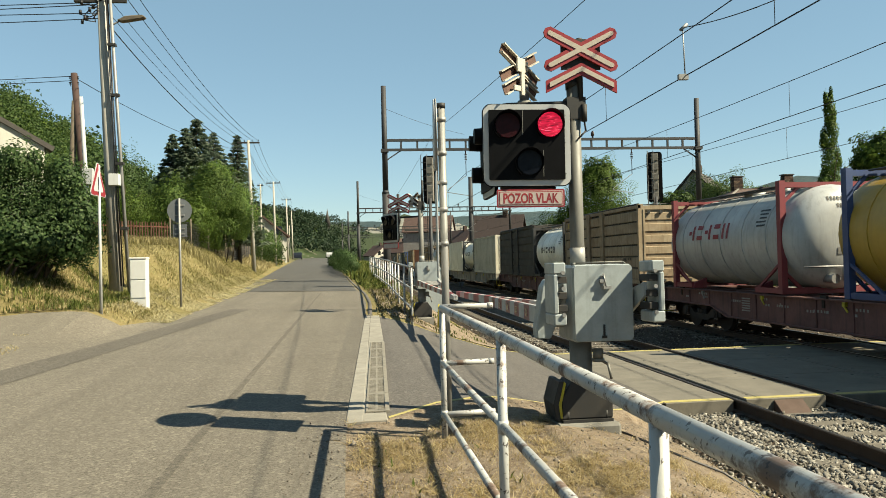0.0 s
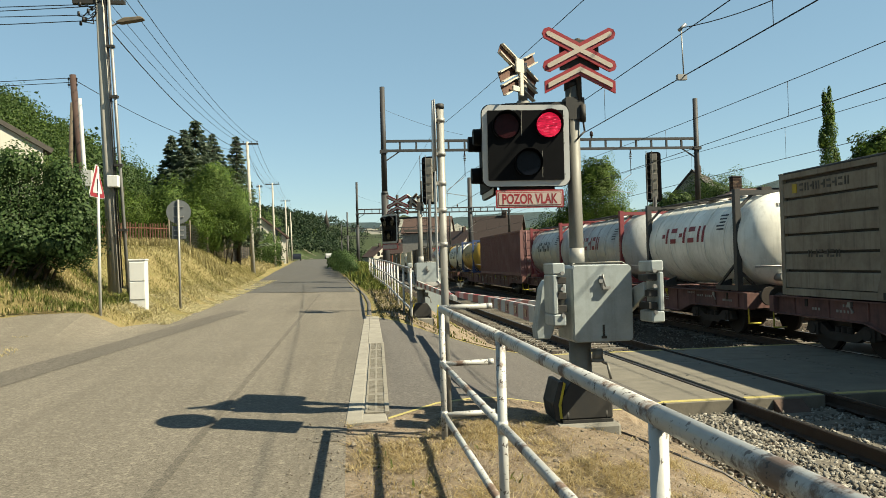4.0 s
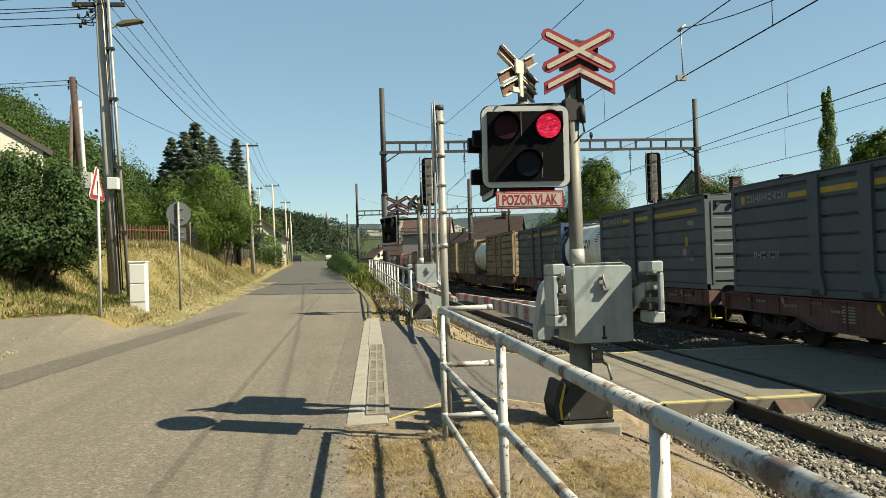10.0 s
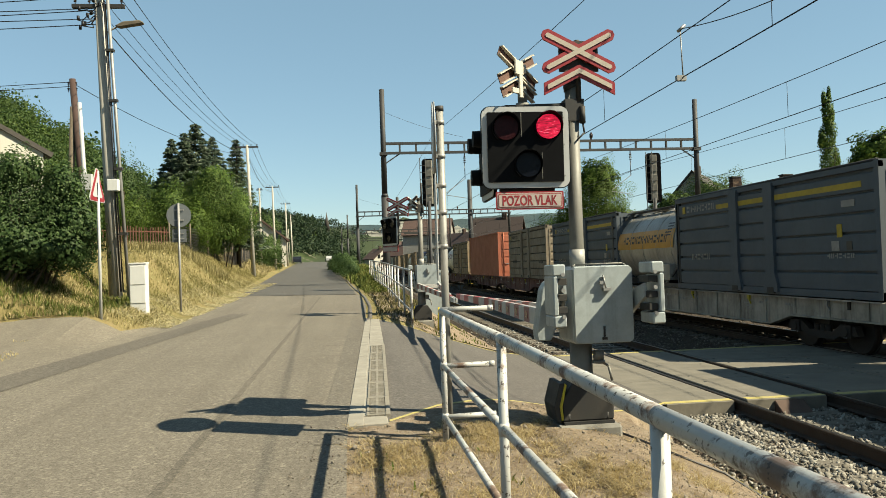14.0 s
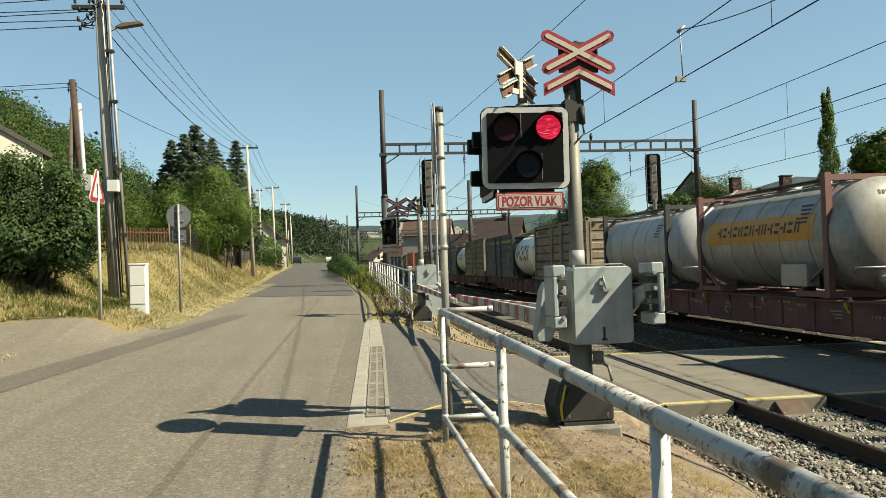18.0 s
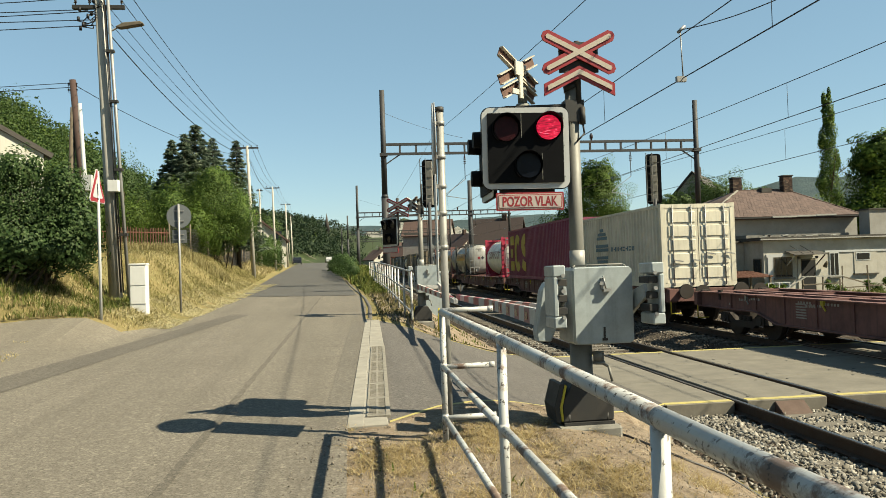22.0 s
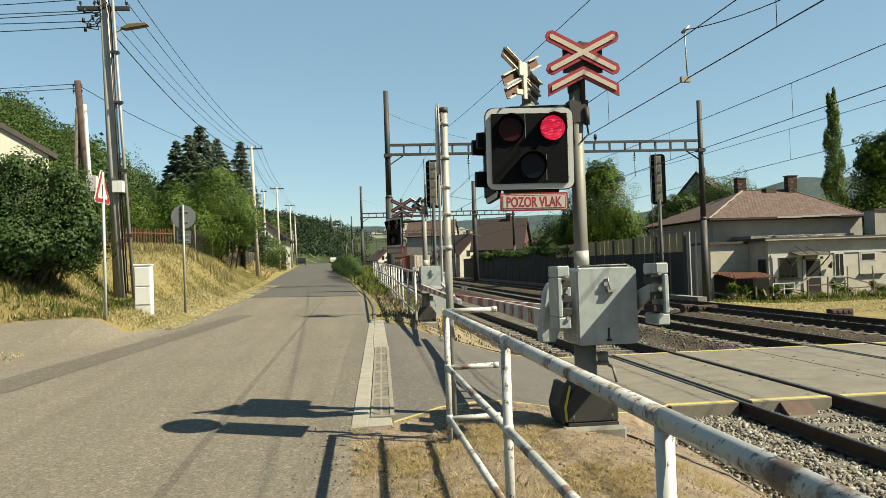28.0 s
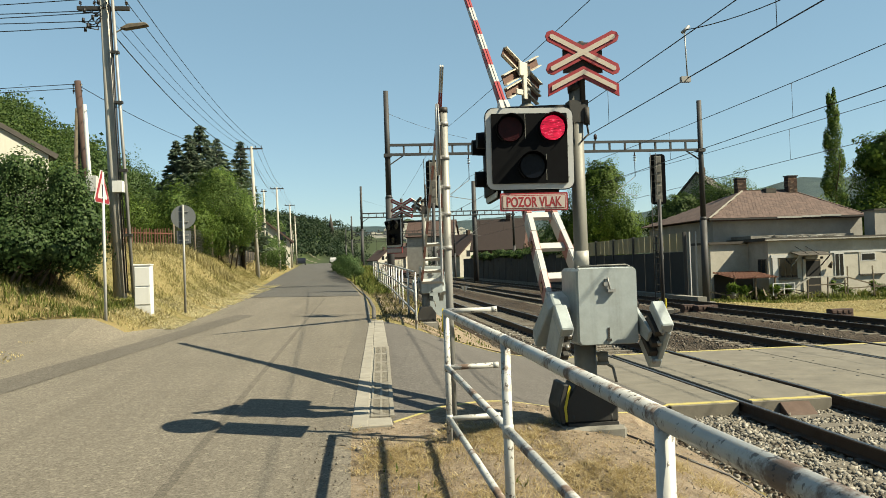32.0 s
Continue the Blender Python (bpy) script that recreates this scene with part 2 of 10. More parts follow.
# the first is a browner stone copy, darkened to deepen the train's shade
for _nm, _key, _cs in (("track_stone_shade", "stone_brown_shade", (0.075, 0.21, 0.44)), ("soil_pebble", "pebble", (0.20, 0.33, 0.55))):
    _s = Mat(_nm, 0.9, 0, 0.2)
    _s.color(_s.mix(_s.ramp(_s.noise(30, 4), [(0.3, 0.0), (0.7, 0.5)]), _s.ramp(_s.island(), [(0.0, rgb(_cs[0], _cs[0] * 0.87, _cs[0] * 0.72)), (0.5, rgb(_cs[1], _cs[1] * 0.87, _cs[1] * 0.72)), (1.0, rgb(_cs[2], _cs[2] * 0.9, _cs[2] * 0.77))]), rgb(0.13, 0.095, 0.065)))
    M[_key] = _s.m
_g = Mat("ground_soil_grass", 0.95, 0, 0.15)
_n1, _n2, _n3 = _g.noise(0.25, 6, 0.65), _g.noise(3.5, 6, 0.7), _g.noise(45, 4, 0.8)
_gc = _g.mix(_g.ramp(_n1, [(0.38, 0.0), (0.62, 1.0)]), rgb(0.44, 0.35, 0.15), rgb(0.24, 0.235, 0.08))
_gc = _g.mix(_g.ramp(_n2, [(0.42, 0.0), (0.68, 0.75)]), _gc, rgb(0.50, 0.39, 0.20))
_gc = _g.mix(_g.ramp(_n3, [(0.35, 0.0), (0.7, 0.7)]), _gc, rgb(0.16, 0.125, 0.055))
_xyz = _g.t.nodes.new("ShaderNodeSeparateXYZ")
_g.link(_g.co, _xyz.inputs[0])
_wd = _g.node("ShaderNodeMapRange")
_wd.inputs[1].default_value, _wd.inputs[2].default_value = 110.0, 190.0
_g.link(_xyz.outputs[1], _wd.inputs[0])
_gc = _g.mix(_wd.outputs[0], _gc, rgb(0.045, 0.062, 0.028))
_wl = _g.node("ShaderNodeMapRange")
_wl.inputs[1].default_value, _wl.inputs[2].default_value = -13.0, -18.0
_g.link(_xyz.outputs[0], _wl.inputs[0])
_gc = _g.mix(_wl.outputs[0], _gc, rgb(0.06, 0.085, 0.03))
_g.color(_gc).bump(_n3, 0.8, 0.03)
M["ground"] = _g.m
_g = Mat("trampled_soil", 0.95, 0, 0.15)
_n2, _n3, _n4 = _g.noise(2.2, 6, 0.7), _g.noise(60, 4, 0.8), _g.voronoi(38, out="Color")
_gc = _g.mix(_g.ramp(_n2, [(0.38, 0.0), (0.65, 1.0)]), rgb(0.30, 0.225, 0.155), rgb(0.54, 0.425, 0.305))
_gc = _g.mix(_g.ramp(_g.noise(7, 6, 0.75), [(0.5, 0.0), (0.64, 0.75)]), _gc, rgb(0.16, 0.115, 0.075))
_gc = _g.mix(_g.ramp(_n4, [(0.45, 0.0), (0.95, 0.6)]), _gc, rgb(0.58, 0.51, 0.42))
_gc = _g.mix(_g.ramp(_n3, [(0.4, 0.0), (0.7, 0.6)]), _gc, rgb(0.10, 0.07, 0.045))
_g.color(_gc).bump(_n3, 0.9, 0.02)
M["soil"] = _g.m
for _nm, _a, _bb, _cc in (("grass_dry", (0.52, 0.42, 0.19), (0.74, 0.62, 0.31), (1.0, 0.87, 0.50)),
                          ("straw", (0.42, 0.295, 0.12), (0.72, 0.56, 0.28), (1.0, 0.86, 0.55)),
                          ("grass_bank", (0.43, 0.37, 0.15), (0.66, 0.57, 0.27), (0.92, 0.81, 0.45)),
                          ("hay", (0.72, 0.62, 0.32), (0.85, 0.76, 0.44), (0.95, 0.88, 0.58)),
                          ("grass_olive", (0.20, 0.20, 0.06), (0.34, 0.31, 0.10), (0.52, 0.44, 0.17)),
                          ("grass_green", (0.117, 0.169, 0.033), (0.234, 0.28, 0.065), (0.429, 0.39, 0.13)),
                          ("leaf_bush", (0.045, 0.09, 0.030), (0.098, 0.172, 0.055), (0.21, 0.30, 0.115)),
                          ("leaf_fir", (0.10, 0.155, 0.10), (0.20, 0.27, 0.18), (0.40, 0.45, 0.32)),
                          ("leaf_wood", (0.06, 0.11, 0.032), (0.11, 0.18, 0.052), (0.20, 0.28, 0.085)),
                          ("leaf_mid", (0.085, 0.16, 0.035), (0.17, 0.275, 0.062), (0.32, 0.43, 0.11)),
                          ("grass_dull", (0.15, 0.14, 0.06), (0.26, 0.23, 0.10), (0.42, 0.36, 0.18)),
                          ("leaf_far", (0.032, 0.06, 0.034), (0.055, 0.09, 0.048), (0.095, 0.135, 0.068)),
                          ("leaf_light", (0.083, 0.149, 0.022), (0.143, 0.231, 0.039), (0.231, 0.319, 0.066))):
    M[_nm] = leafy(_nm, _a, _bb, _cc)
M["bark"] = plain("bark", (0.10, 0.075, 0.05), 0.95, 0, 0.4, 6, 0.6)
M["ins"] = plain("insulator_brown", (0.05, 0.03, 0.025), 0.25)
M["wire"] = plain("wire", (0.03, 0.03, 0.032), 0.5, 0.4)
M["mast"] = painted("catenary_mast_grey", (0.052, 0.056, 0.062), 0.6, 0.2, (0.08, 0.06, 0.05), 0.4, 0.02, 1.5)
M["plaster"] = painted("old_plaster", (0.47, 0.45, 0.41), 0.95, 0, (0.20, 0.18, 0.15), 0.6, 0, 0.8, False)
M["plaster2"] = painted("pale_plaster", (0.70, 0.66, 0.57), 0.95, 0, (0.26, 0.23, 0.19), 0.6, 0, 0.9, False)
M["house_white"] = painted("white_render", (0.74, 0.71, 0.62), 0.95, 0, (0.5, 0.46, 0.38), 0.3, 0, 0.9)
_s = Mat("chimney_brick", 0.95, 0, 0.3)
_s.color(_s.mix(_s.ramp(_s.noise(5, 4), [(0.42, 0.0), (0.6, 0.8)]), _s.ramp(_s.island(), [(0.0, rgb(0.05, 0.03, 0.024)), (0.6, rgb(0.15, 0.085, 0.06)), (1.0, rgb(0.26, 0.19, 0.14))]), rgb(0.05, 0.04, 0.036))).bump(_s.noise(60, 3), 0.6, 0.01)
M["chimney"] = _s.m
_t = Mat("red_brown_shingle", 0.85, 0, 0.3)
_t.color(_t.mix(_t.ramp(_t.noise(3.5, 7, 0.75), [(0.42, 0.0), (0.62, 0.85)]), _t.ramp(_t.rand(), [(0.0, rgb(0.085, 0.054, 0.047)), (0.5, rgb(0.125, 0.08, 0.068)), (1.0, rgb(0.19, 0.125, 0.105))]), rgb(0.165, 0.115, 0.098)))
_t.bump(_t.noise(14, 4), 0.3, 0.01)
M["shingle"] = _t.m
_t = Mat("red_brown_shingle_rows", 0.85, 0, 0.3)
_t.color(_t.mix(_t.ramp(_t.noise(3.5, 7, 0.75), [(0.42, 0.0), (0.62, 0.85)]), _t.ramp(_t.island(), [(0.0, rgb(0.085, 0.054, 0.047)), (0.5, rgb(0.125, 0.08, 0.068)), (1.0, rgb(0.19, 0.125, 0.105))]), rgb(0.165, 0.115, 0.098)))
_t.bump(_t.noise(14, 4), 0.3, 0.01)
M["shingle_far"] = _t.m
M["roof_dark"] = plain("dark_roof", (0.085, 0.075, 0.065), 0.85, 0, 0.3, 4, 0.3)
M["roof_brown"] = plain("brown_tile_roof", (0.052, 0.034, 0.031), 0.9, 0, 0.25, 3, 0.3)
M["wall_brown"] = plain("brown_red_wall", (0.13, 0.06, 0.05), 0.95, 0, 0.25, 2, 0.3)
M["roof_red"] = plain("red_tile_roof", (0.11, 0.062, 0.05), 0.85, 0, 0.3, 3, 0.3)
M["wedge"] = painted("wedge_brown", (0.12, 0.07, 0.05), 0.85, 0, (0.06, 0.045, 0.035), 0.5, 0.05, 4)
M["rust"] = painted("rusty_sheet", (0.20, 0.075, 0.04), 0.9, 0, (0.10, 0.05, 0.03), 0.5, 0.1, 3)
M["picket"] = painted("brown_picket", (0.22, 0.095, 0.065), 0.9, 0, (0.09, 0.05, 0.04), 0.5, 0.05, 3)
M["timber"] = painted("brown_timber", (0.085, 0.045, 0.035), 0.9, 0, (0.05, 0.035, 0.03), 0.5, 0, 3)
M["band"] = plain("pale_band_paint", (0.52, 0.51, 0.47), 0.5, 0, 0.15, 5, 0.05)
M["wood"] = plain("grey_wood", (0.21, 0.17, 0.12), 0.9, 0, 0.35, 5, 0.4)
M["glass"] = plain("dark_window_glass", (0.02, 0.022, 0.025), 0.08, 0, 0.2, 3, 0.0)
M["noise_dark"] = painted("noise_wall_dark", (0.035, 0.036, 0.038), 0.85, 0, (0.07, 0.065, 0.055), 0.4, 0, 0.7)
M["noise_clear"] = painted("noise_wall_clear_panel", (0.33, 0.30, 0.20), 0.35, 0, (0.22, 0.22, 0.14), 0.5, 0, 1.0)
M["wagon"] = painted("wagon_red_brown", (0.25, 0.11, 0.095), 0.75, 0, (0.05, 0.036, 0.03), 0.8, 0.04, 1.3)
M["wagon_grey"] = painted("wagon_grey", (0.62, 0.56, 0.46), 0.75, 0, (0.10, 0.07, 0.05), 0.95, 0.06, 1.3)
M["wheel"] = painted("wheel_iron", (0.045, 0.035, 0.028), 0.8, 0.2, (0.08, 0.06, 0.045), 0.5, 0, 3)
M["brown_box"] = painted("box_brown_beige", (0.53, 0.42, 0.27), 0.75, 0, (0.24, 0.138, 0.07), 0.95, 0.05, 1.1)
M["olive_box"] = painted("box_olive_grey", (0.44, 0.375, 0.28), 0.75, 0, (0.20, 0.142, 0.09), 0.95, 0.03, 1.1)
M["blue_box"] = painted("box_dark_blue", (0.104, 0.132, 0.162), 0.6, 0, (0.12, 0.115, 0.105), 0.4, 0.0, 1.1)
M["dark_box_and_groove_shade"] = painted("box_brown_and_groove_shade", (0.06, 0.052, 0.045), 0.7, 0, (0.10, 0.085, 0.07), 0.4, 0.0, 1.1)
M["maroon"] = painted("container_maroon", (0.33, 0.155, 0.15), 0.7, 0, (0.13, 0.085, 0.075), 0.5, 0.03, 1.0)
M["purple"] = painted("container_purple", (0.33, 0.058, 0.125), 0.6, 0, (0.10, 0.05, 0.05), 0.3, 0.0, 1.0)
M["red_cont"] = painted("container_orange_red", (0.64, 0.185, 0.095), 0.65, 0, (0.20, 0.09, 0.06), 0.5, 0.03, 1.0)
M["white_cont"] = painted("container_cream", (1.10, 1.02, 0.80), 0.65, 0, (0.24, 0.22, 0.16), 0.5, 0.03, 1.0)
M["tank_grey"] = painted("tank_grey", (0.74, 0.76, 0.75), 0.4, 0.05, (0.17, 0.16, 0.13), 0.5, 0.0, 0.9)
M["tank_white"] = painted("tank_white", (1.55, 1.54, 1.42), 0.4, 0.0, (0.3, 0.26, 0.18), 0.5, 0.0, 0.9)
M["tank_yellow"] = painted("tank_yellow", (0.74, 0.46, 0.065), 0.4, 0.0, (0.28, 0.18, 0.05), 0.35, 0.0, 0.9)
M["tank_steel"] = painted("tank_steel", (0.62, 0.61, 0.57), 0.40, 0.2, (0.20, 0.16, 0.11), 0.8, 0.0, 0.9)
M["orange"] = painted("orange_band", (0.85, 0.40, 0.04), 0.45, 0, (0.3, 0.17, 0.06), 0.3, 0, 1.5)
M["fr_red"] = painted("frame_red", (0.34, 0.05, 0.065), 0.55, 0, (0.10, 0.06, 0.05), 0.4, 0.03, 2)
M["fr_crimson"] = painted("frame_crimson", (0.62, 0.035, 0.10), 0.5, 0, (0.2, 0.06, 0.06), 0.3, 0.0, 2)
M["fr_blue"] = painted("frame_blue", (0.05, 0.10, 0.28), 0.5, 0, (0.08, 0.09, 0.12), 0.35, 0.0, 2)
M["fr_dark"] = painted("frame_dark", (0.05, 0.05, 0.052), 0.55, 0, (0.1, 0.09, 0.075), 0.4, 0.0, 2)
M["fr_pink"] = painted("frame_dull_red", (0.26, 0.12, 0.11), 0.6, 0, (0.16, 0.09, 0.07), 0.4, 0.03, 2)
M["ink_dark"] = plain("lettering_dark", (0.025, 0.025, 0.03), 0.55)
M["ink_red"] = plain("lettering_red", (0.40, 0.02, 0.035), 0.55)
M["ink_white"] = plain("lettering_white", (0.42, 0.40, 0.37), 0.55)
M["ink_yellow"] = plain("lettering_yellow", (0.66, 0.47, 0.03), 0.55)
M["ink_blue"] = plain("lettering_blue", (0.13, 0.25, 0.33), 0.6)
M["ink_grey"] = plain("lettering_grey", (0.10, 0.085, 0.065), 0.6)
M["car"] = plain("car_dark_paint", (0.03, 0.033, 0.045), 0.25, 0.2)
M["car_white"] = plain("car_white_paint", (0.6, 0.6, 0.6), 0.25, 0.0)
M["rubber"] = plain("rubber", (0.02, 0.02, 0.02), 0.85)
M["hazard_y"] = painted("hazard_yellow", (0.68, 0.56, 0.03), 0.5, 0, (0.3, 0.25, 0.08), 0.3, 0, 6)
# ---------------------------------------------------------------- mesh helpers
def box(bm, x0, x1, y0, y1, z0, z1, m=None):
    """An axis-parallel block between the given limits, turned by m if given."""
    vs = [bm.verts.new((x, y, z)) for z in (z0, z1) for y in (y0, y1) for x in (x0, x1)]
    for a, b, c, d in ((0, 2, 3, 1), (4, 5, 7, 6), (0, 1, 5, 4), (2, 6, 7, 3), (0, 4, 6, 2), (1, 3, 7, 5)):
        bm.faces.new((vs[a], vs[b], vs[c], vs[d]))
    if m is not None:
        for v in vs:
            v.co = m @ v.co
    return vs


def rod(bm, p, q, r, r2=None, seg=10, cap=True):
    """A round bar from p to q."""
    p, q = Vector(p), Vector(q)
    r2 = r if r2 is None else r2
    n = (q - p).normalized()
    a = n.orthogonal().normalized()
    b = n.cross(a)
    rings = []
    for c, rad in ((p, r), (q, r2)):
        rings.append([bm.verts.new(c + (a * math.cos(k * math.tau / seg) + b * math.sin(k * math.tau / seg)) * rad) for k in range(seg)])
    for k in range(seg):
        f = bm.faces.new((rings[0][k], rings[0][(k + 1) % seg], rings[1][(k + 1) % seg], rings[1][k]))
        f.smooth = True
    if cap:
        bm.faces.new(rings[0][::-1])
        bm.faces.new(rings[1])


def bar(bm, p, q, w, h, up=(0, 0, 1)):
    """A square bar from p to q, w wide and h high."""
    p, q = Vector(p), Vector(q)
    n = (q - p).normalized()
    s = n.cross(Vector(up))
    s = s.normalized() if s.length > 1e-4 else n.orthogonal().normalized()
    u = s.cross(n)
    vs = [bm.verts.new(c + s * sx * w / 2 + u * sz * h / 2) for c in (p, q) for sx, sz in ((-1, -1), (1, -1), (1, 1), (-1, 1))]
    for a, b, c, d in ((0, 1, 2, 3), (7, 6, 5, 4), (0, 4, 5, 1), (1, 5, 6, 2), (2, 6, 7, 3), (3, 7, 4, 0)):
        bm.faces.new((vs[a], vs[b], vs[c], vs[d]))


def prism(bm, pts, a, b, axis='y'):
    """A flat outline pushed from a to b along an axis; pts are the other two coordinates."""
    def put(u, v, w):
        return {'x': (w, u, v), 'y': (u, w, v), 'z': (u, v, w)}[axis]
    lo = [bm.verts.new(put(u, v, a)) for u, v in pts]
    hi = [bm.verts.new(put(u, v, b)) for u, v in pts]
    n = len(pts)
    for k in range(n):
        bm.faces.new((lo[k], lo[(k + 1) % n], hi[(k + 1) % n], hi[k]))
    bm.faces.new(lo[::-1])
    bm.faces.new(hi)


def disc(bm, c, n, r, t, seg=24):
    n = Vector(n).normalized()
    rod(bm, Vector(c) - n * t / 2, Vector(c) + n * t / 2, r, seg=seg)


def finish(bm, name, mat, bevel=0.0):
    if bevel:
        bmesh.ops.bevel(bm, geom=[e for e in bm.edges], offset=bevel, segments=1, affect='EDGES', profile=0.5, clamp_overlap=True)
    bmesh.ops.recalc_face_normals(bm, faces=bm.faces)
    me = bpy.data.meshes.new(name)
    bm.to_mesh(me)
    bm.free()
    me.materials.append(mat)
    return me


def part(name, bm, mat, parent, label="", bevel=0.0):
    ob = new(name, finish(bm, name, mat, bevel))
    ob.parent = parent
    if label:
        ob["label"] = label
    return ob


def solid(name, bm, mat, label, category, kind="", group="", at=None, bevel=0.0):
    ob = new(name, finish(bm, name, mat, bevel))
    if at is not None:
        ob.matrix_basis = at
    return tagged(ob, label, category, group, kind)


def thing(name, at, label, category, group=""):
    ob = new(name)
    ob.empty_display_size = 0.2
    ob.matrix_basis = at if isinstance(at, Matrix) else Matrix.Translation(at)
    return tagged(ob, label, category, group)


def quads(name, verts, faces, mat, smooth=False):
    """A mesh from numpy arrays."""
    me = bpy.data.meshes.new(name)
    verts, faces = np.asarray(verts, np.float32), np.asarray(faces, np.int32)
    k = faces.shape[1]
    me.vertices.add(len(verts))
    me.vertices.foreach_set("co", verts.ravel())
    me.loops.add(faces.size)
    me.loops.foreach_set("vertex_index", faces.ravel())
    me.polygons.add(len(faces))
    me.polygons.foreach_set("loop_start", np.arange(0, faces.size, k, dtype=np.int32))
    me.polygons.foreach_set("loop_total", np.full(len(faces), k, np.int32))
    if smooth:
        me.polygons.foreach_set("use_smooth", np.ones(len(faces), bool))
    me.update(calc_edges=True)
    me.materials.append(mat)
    return me


def NB():
    return bmesh.new()


def lerp(v, pairs):
    return float(np.interp(v, [p[0] for p in pairs], [p[1] for p in pairs]))


def step(a, b, v):
    u = np.clip((v - a) / (b - a), 0, 1)
    return u * u * (3 - 2 * u)


# ---------------------------------------------------------------- the lie of the land
RAIL = -0.55                       # top of the rails
TRACKS = (6.25, 10.97, 15.35)      # centre lines
RISE = 0.0155                      # the road climbs away from the camera
LEFT_E = ((-60, -4.9), (8, -4.9), (14, -4.5), (20, -4.35), (41, -4.7), (77, -6.7), (185, -11.6), (400, -24), (4000, -500))
RIGHT_E = ((-60, -0.15), (7.4, -0.06), (12, 0.11), (19, 0.355), (25, 0.5), (30, 0.45), (41, 0.0), (73, -1.0), (185, -5.0), (400, -16), (4000, -480))
BANK_F = ((-60, -40), (14, -30), (18.5, -6.2), (24, -6.3), (30, -5.6), (41, -5.7), (55, -6.7), (77, -7.9), (185, -13), (400, -26), (4000, -520))


def xs_of(y, pairs):
    return np.interp(y, [p[0] for p in pairs], [p[1] for p in pairs])


def road_z(y):
    return RISE * (np.minimum(y, 190) - 7) + 0.004 * np.maximum(np.minimum(y, 500) - 190, 0)


def land(x, y):
    """Height of the ground sheet, for arrays."""
    x, y = np.asarray(x, float), np.asarray(y, float)
    zr = road_z(y)
    le, re, bf = xs_of(y, LEFT_E), xs_of(y, RIGHT_E), xs_of(y, BANK_F)
    z = zr.copy() if hasattr(zr, "copy") else np.array(zr)
    # towards the tracks
    shoulder = np.where(y > 13, 0.65 + 1.25 * step(18, 26, y), 0.65 + 1.25 * (1 - step(6.5, 10.5, y))) + 0.0 * x
    low = -1.02 + 0.42 * step(4.5, 8.2, y) * (1 - step(17.2, 19.5, y)) * (1 - step(3.3, 4.3, x))
    s = step(shoulder, 4.3, x)
    z = np.where(x > shoulder, zr * (1 - s) + low * s, z)
    lawn = step(18.0, 26.0, x)
    z = z - lawn * 0.28 - 3.0 * step(60, 140, x)
    # left: the side road and the verge
    d = np.maximum(le - x, 0)
    verge = step(0.2, 1.4, d) * 0.42 * step(15, 18.5, y - 0.55 * np.maximum(-6 - x, 0))
    z = z + verge + 0.035 * np.minimum(d, 9)
    db = np.maximum(bf - x, 0)
    z = z + 1.45 * step(0, 2.4, db) * step(14, 24, y)
    # wooded slope
    foot = np.interp(y, [-100, 20, 100, 200, 320, 450, 620, 900, 2500], [-17, -13, -18, -21, -14, 1, 3.5, 60, 900])
    top = np.interp(y, [-100, 30, 60, 90, 130, 250, 400, 650, 1200], [10, 11, 15.5, 18.5, 19, 19, 19, 31, 45])
    z = z + top * step(0, 1, np.maximum(foot - x, 0) / np.interp(y, [130, 220, 340, 450], [34, 52, 42, 34])) * step(16, 34, y + 0.0 * x)
    z = z * (1 - step(900, 1500, np.hypot(x, y)))
    return z


def land1(x, y):
    return float(land(np.array([x]), np.array([y]))[0])


def strip(name, edge_a, edge_b, ys, lift, mat, n=6):
    """A surface that follows the ground between two edges given as tables of y and x."""
    V, F = [], []
    for i, y in enumerate(ys):
        a, b = lerp(y, edge_a), lerp(y, edge_b)
        for k in range(n + 1):
            x = a + (b - a) * k / n
            V.append((x, y, land1(x, y) + lift))
    for i in range(len(ys) - 1):
        for k in range(n):
            p = i * (n + 1) + k
            F.append((p, p + 1, p + n + 2, p + n + 1))
    return quads(name, V, F, mat, True)


# ground: one sheet, fine near the camera and coarse towards the horizon
_gx = np.unique(np.concatenate([-np.geomspace(60, 3800, 26), np.arange(-60, -12, 2.0), np.arange(-12, 30, 0.4), np.arange(30, 60, 2.5), np.geomspace(60, 3800, 26)]))
_gy = np.unique(np.concatenate([-np.geomspace(8, 3000, 16), np.arange(-8, 60, 0.5), np.arange(60, 200, 4.0), np.geomspace(200, 4200, 34)]))
_X, _Y = np.meshgrid(_gx, _gy)
_Zg = land(_X, _Y)
_k = np.arange(len(_gx) * len(_gy)).reshape(len(_gy), len(_gx))
_F = np.stack([_k[:-1, :-1], _k[:-1, 1:], _k[1:, 1:], _k[1:, :-1]], -1).reshape(-1, 4)
ground = tagged(new("ground", quads("ground", np.stack([_X, _Y, _Zg], -1).reshape(-1, 3), _F, M["ground"], True)),
                "dry grassy valley ground with bare soil patches", "ground", kind="structure")

ys_road = list(np.arange(-30, 60, 1.0)) + list(np.arange(60, 420, 8.0))
road = tagged(new("road", strip("road", LEFT_E, RIGHT_E, ys_road, 0.02, M["road"])),
              "sunlit grey asphalt country road with worn wheel tracks", "road", kind="structure")
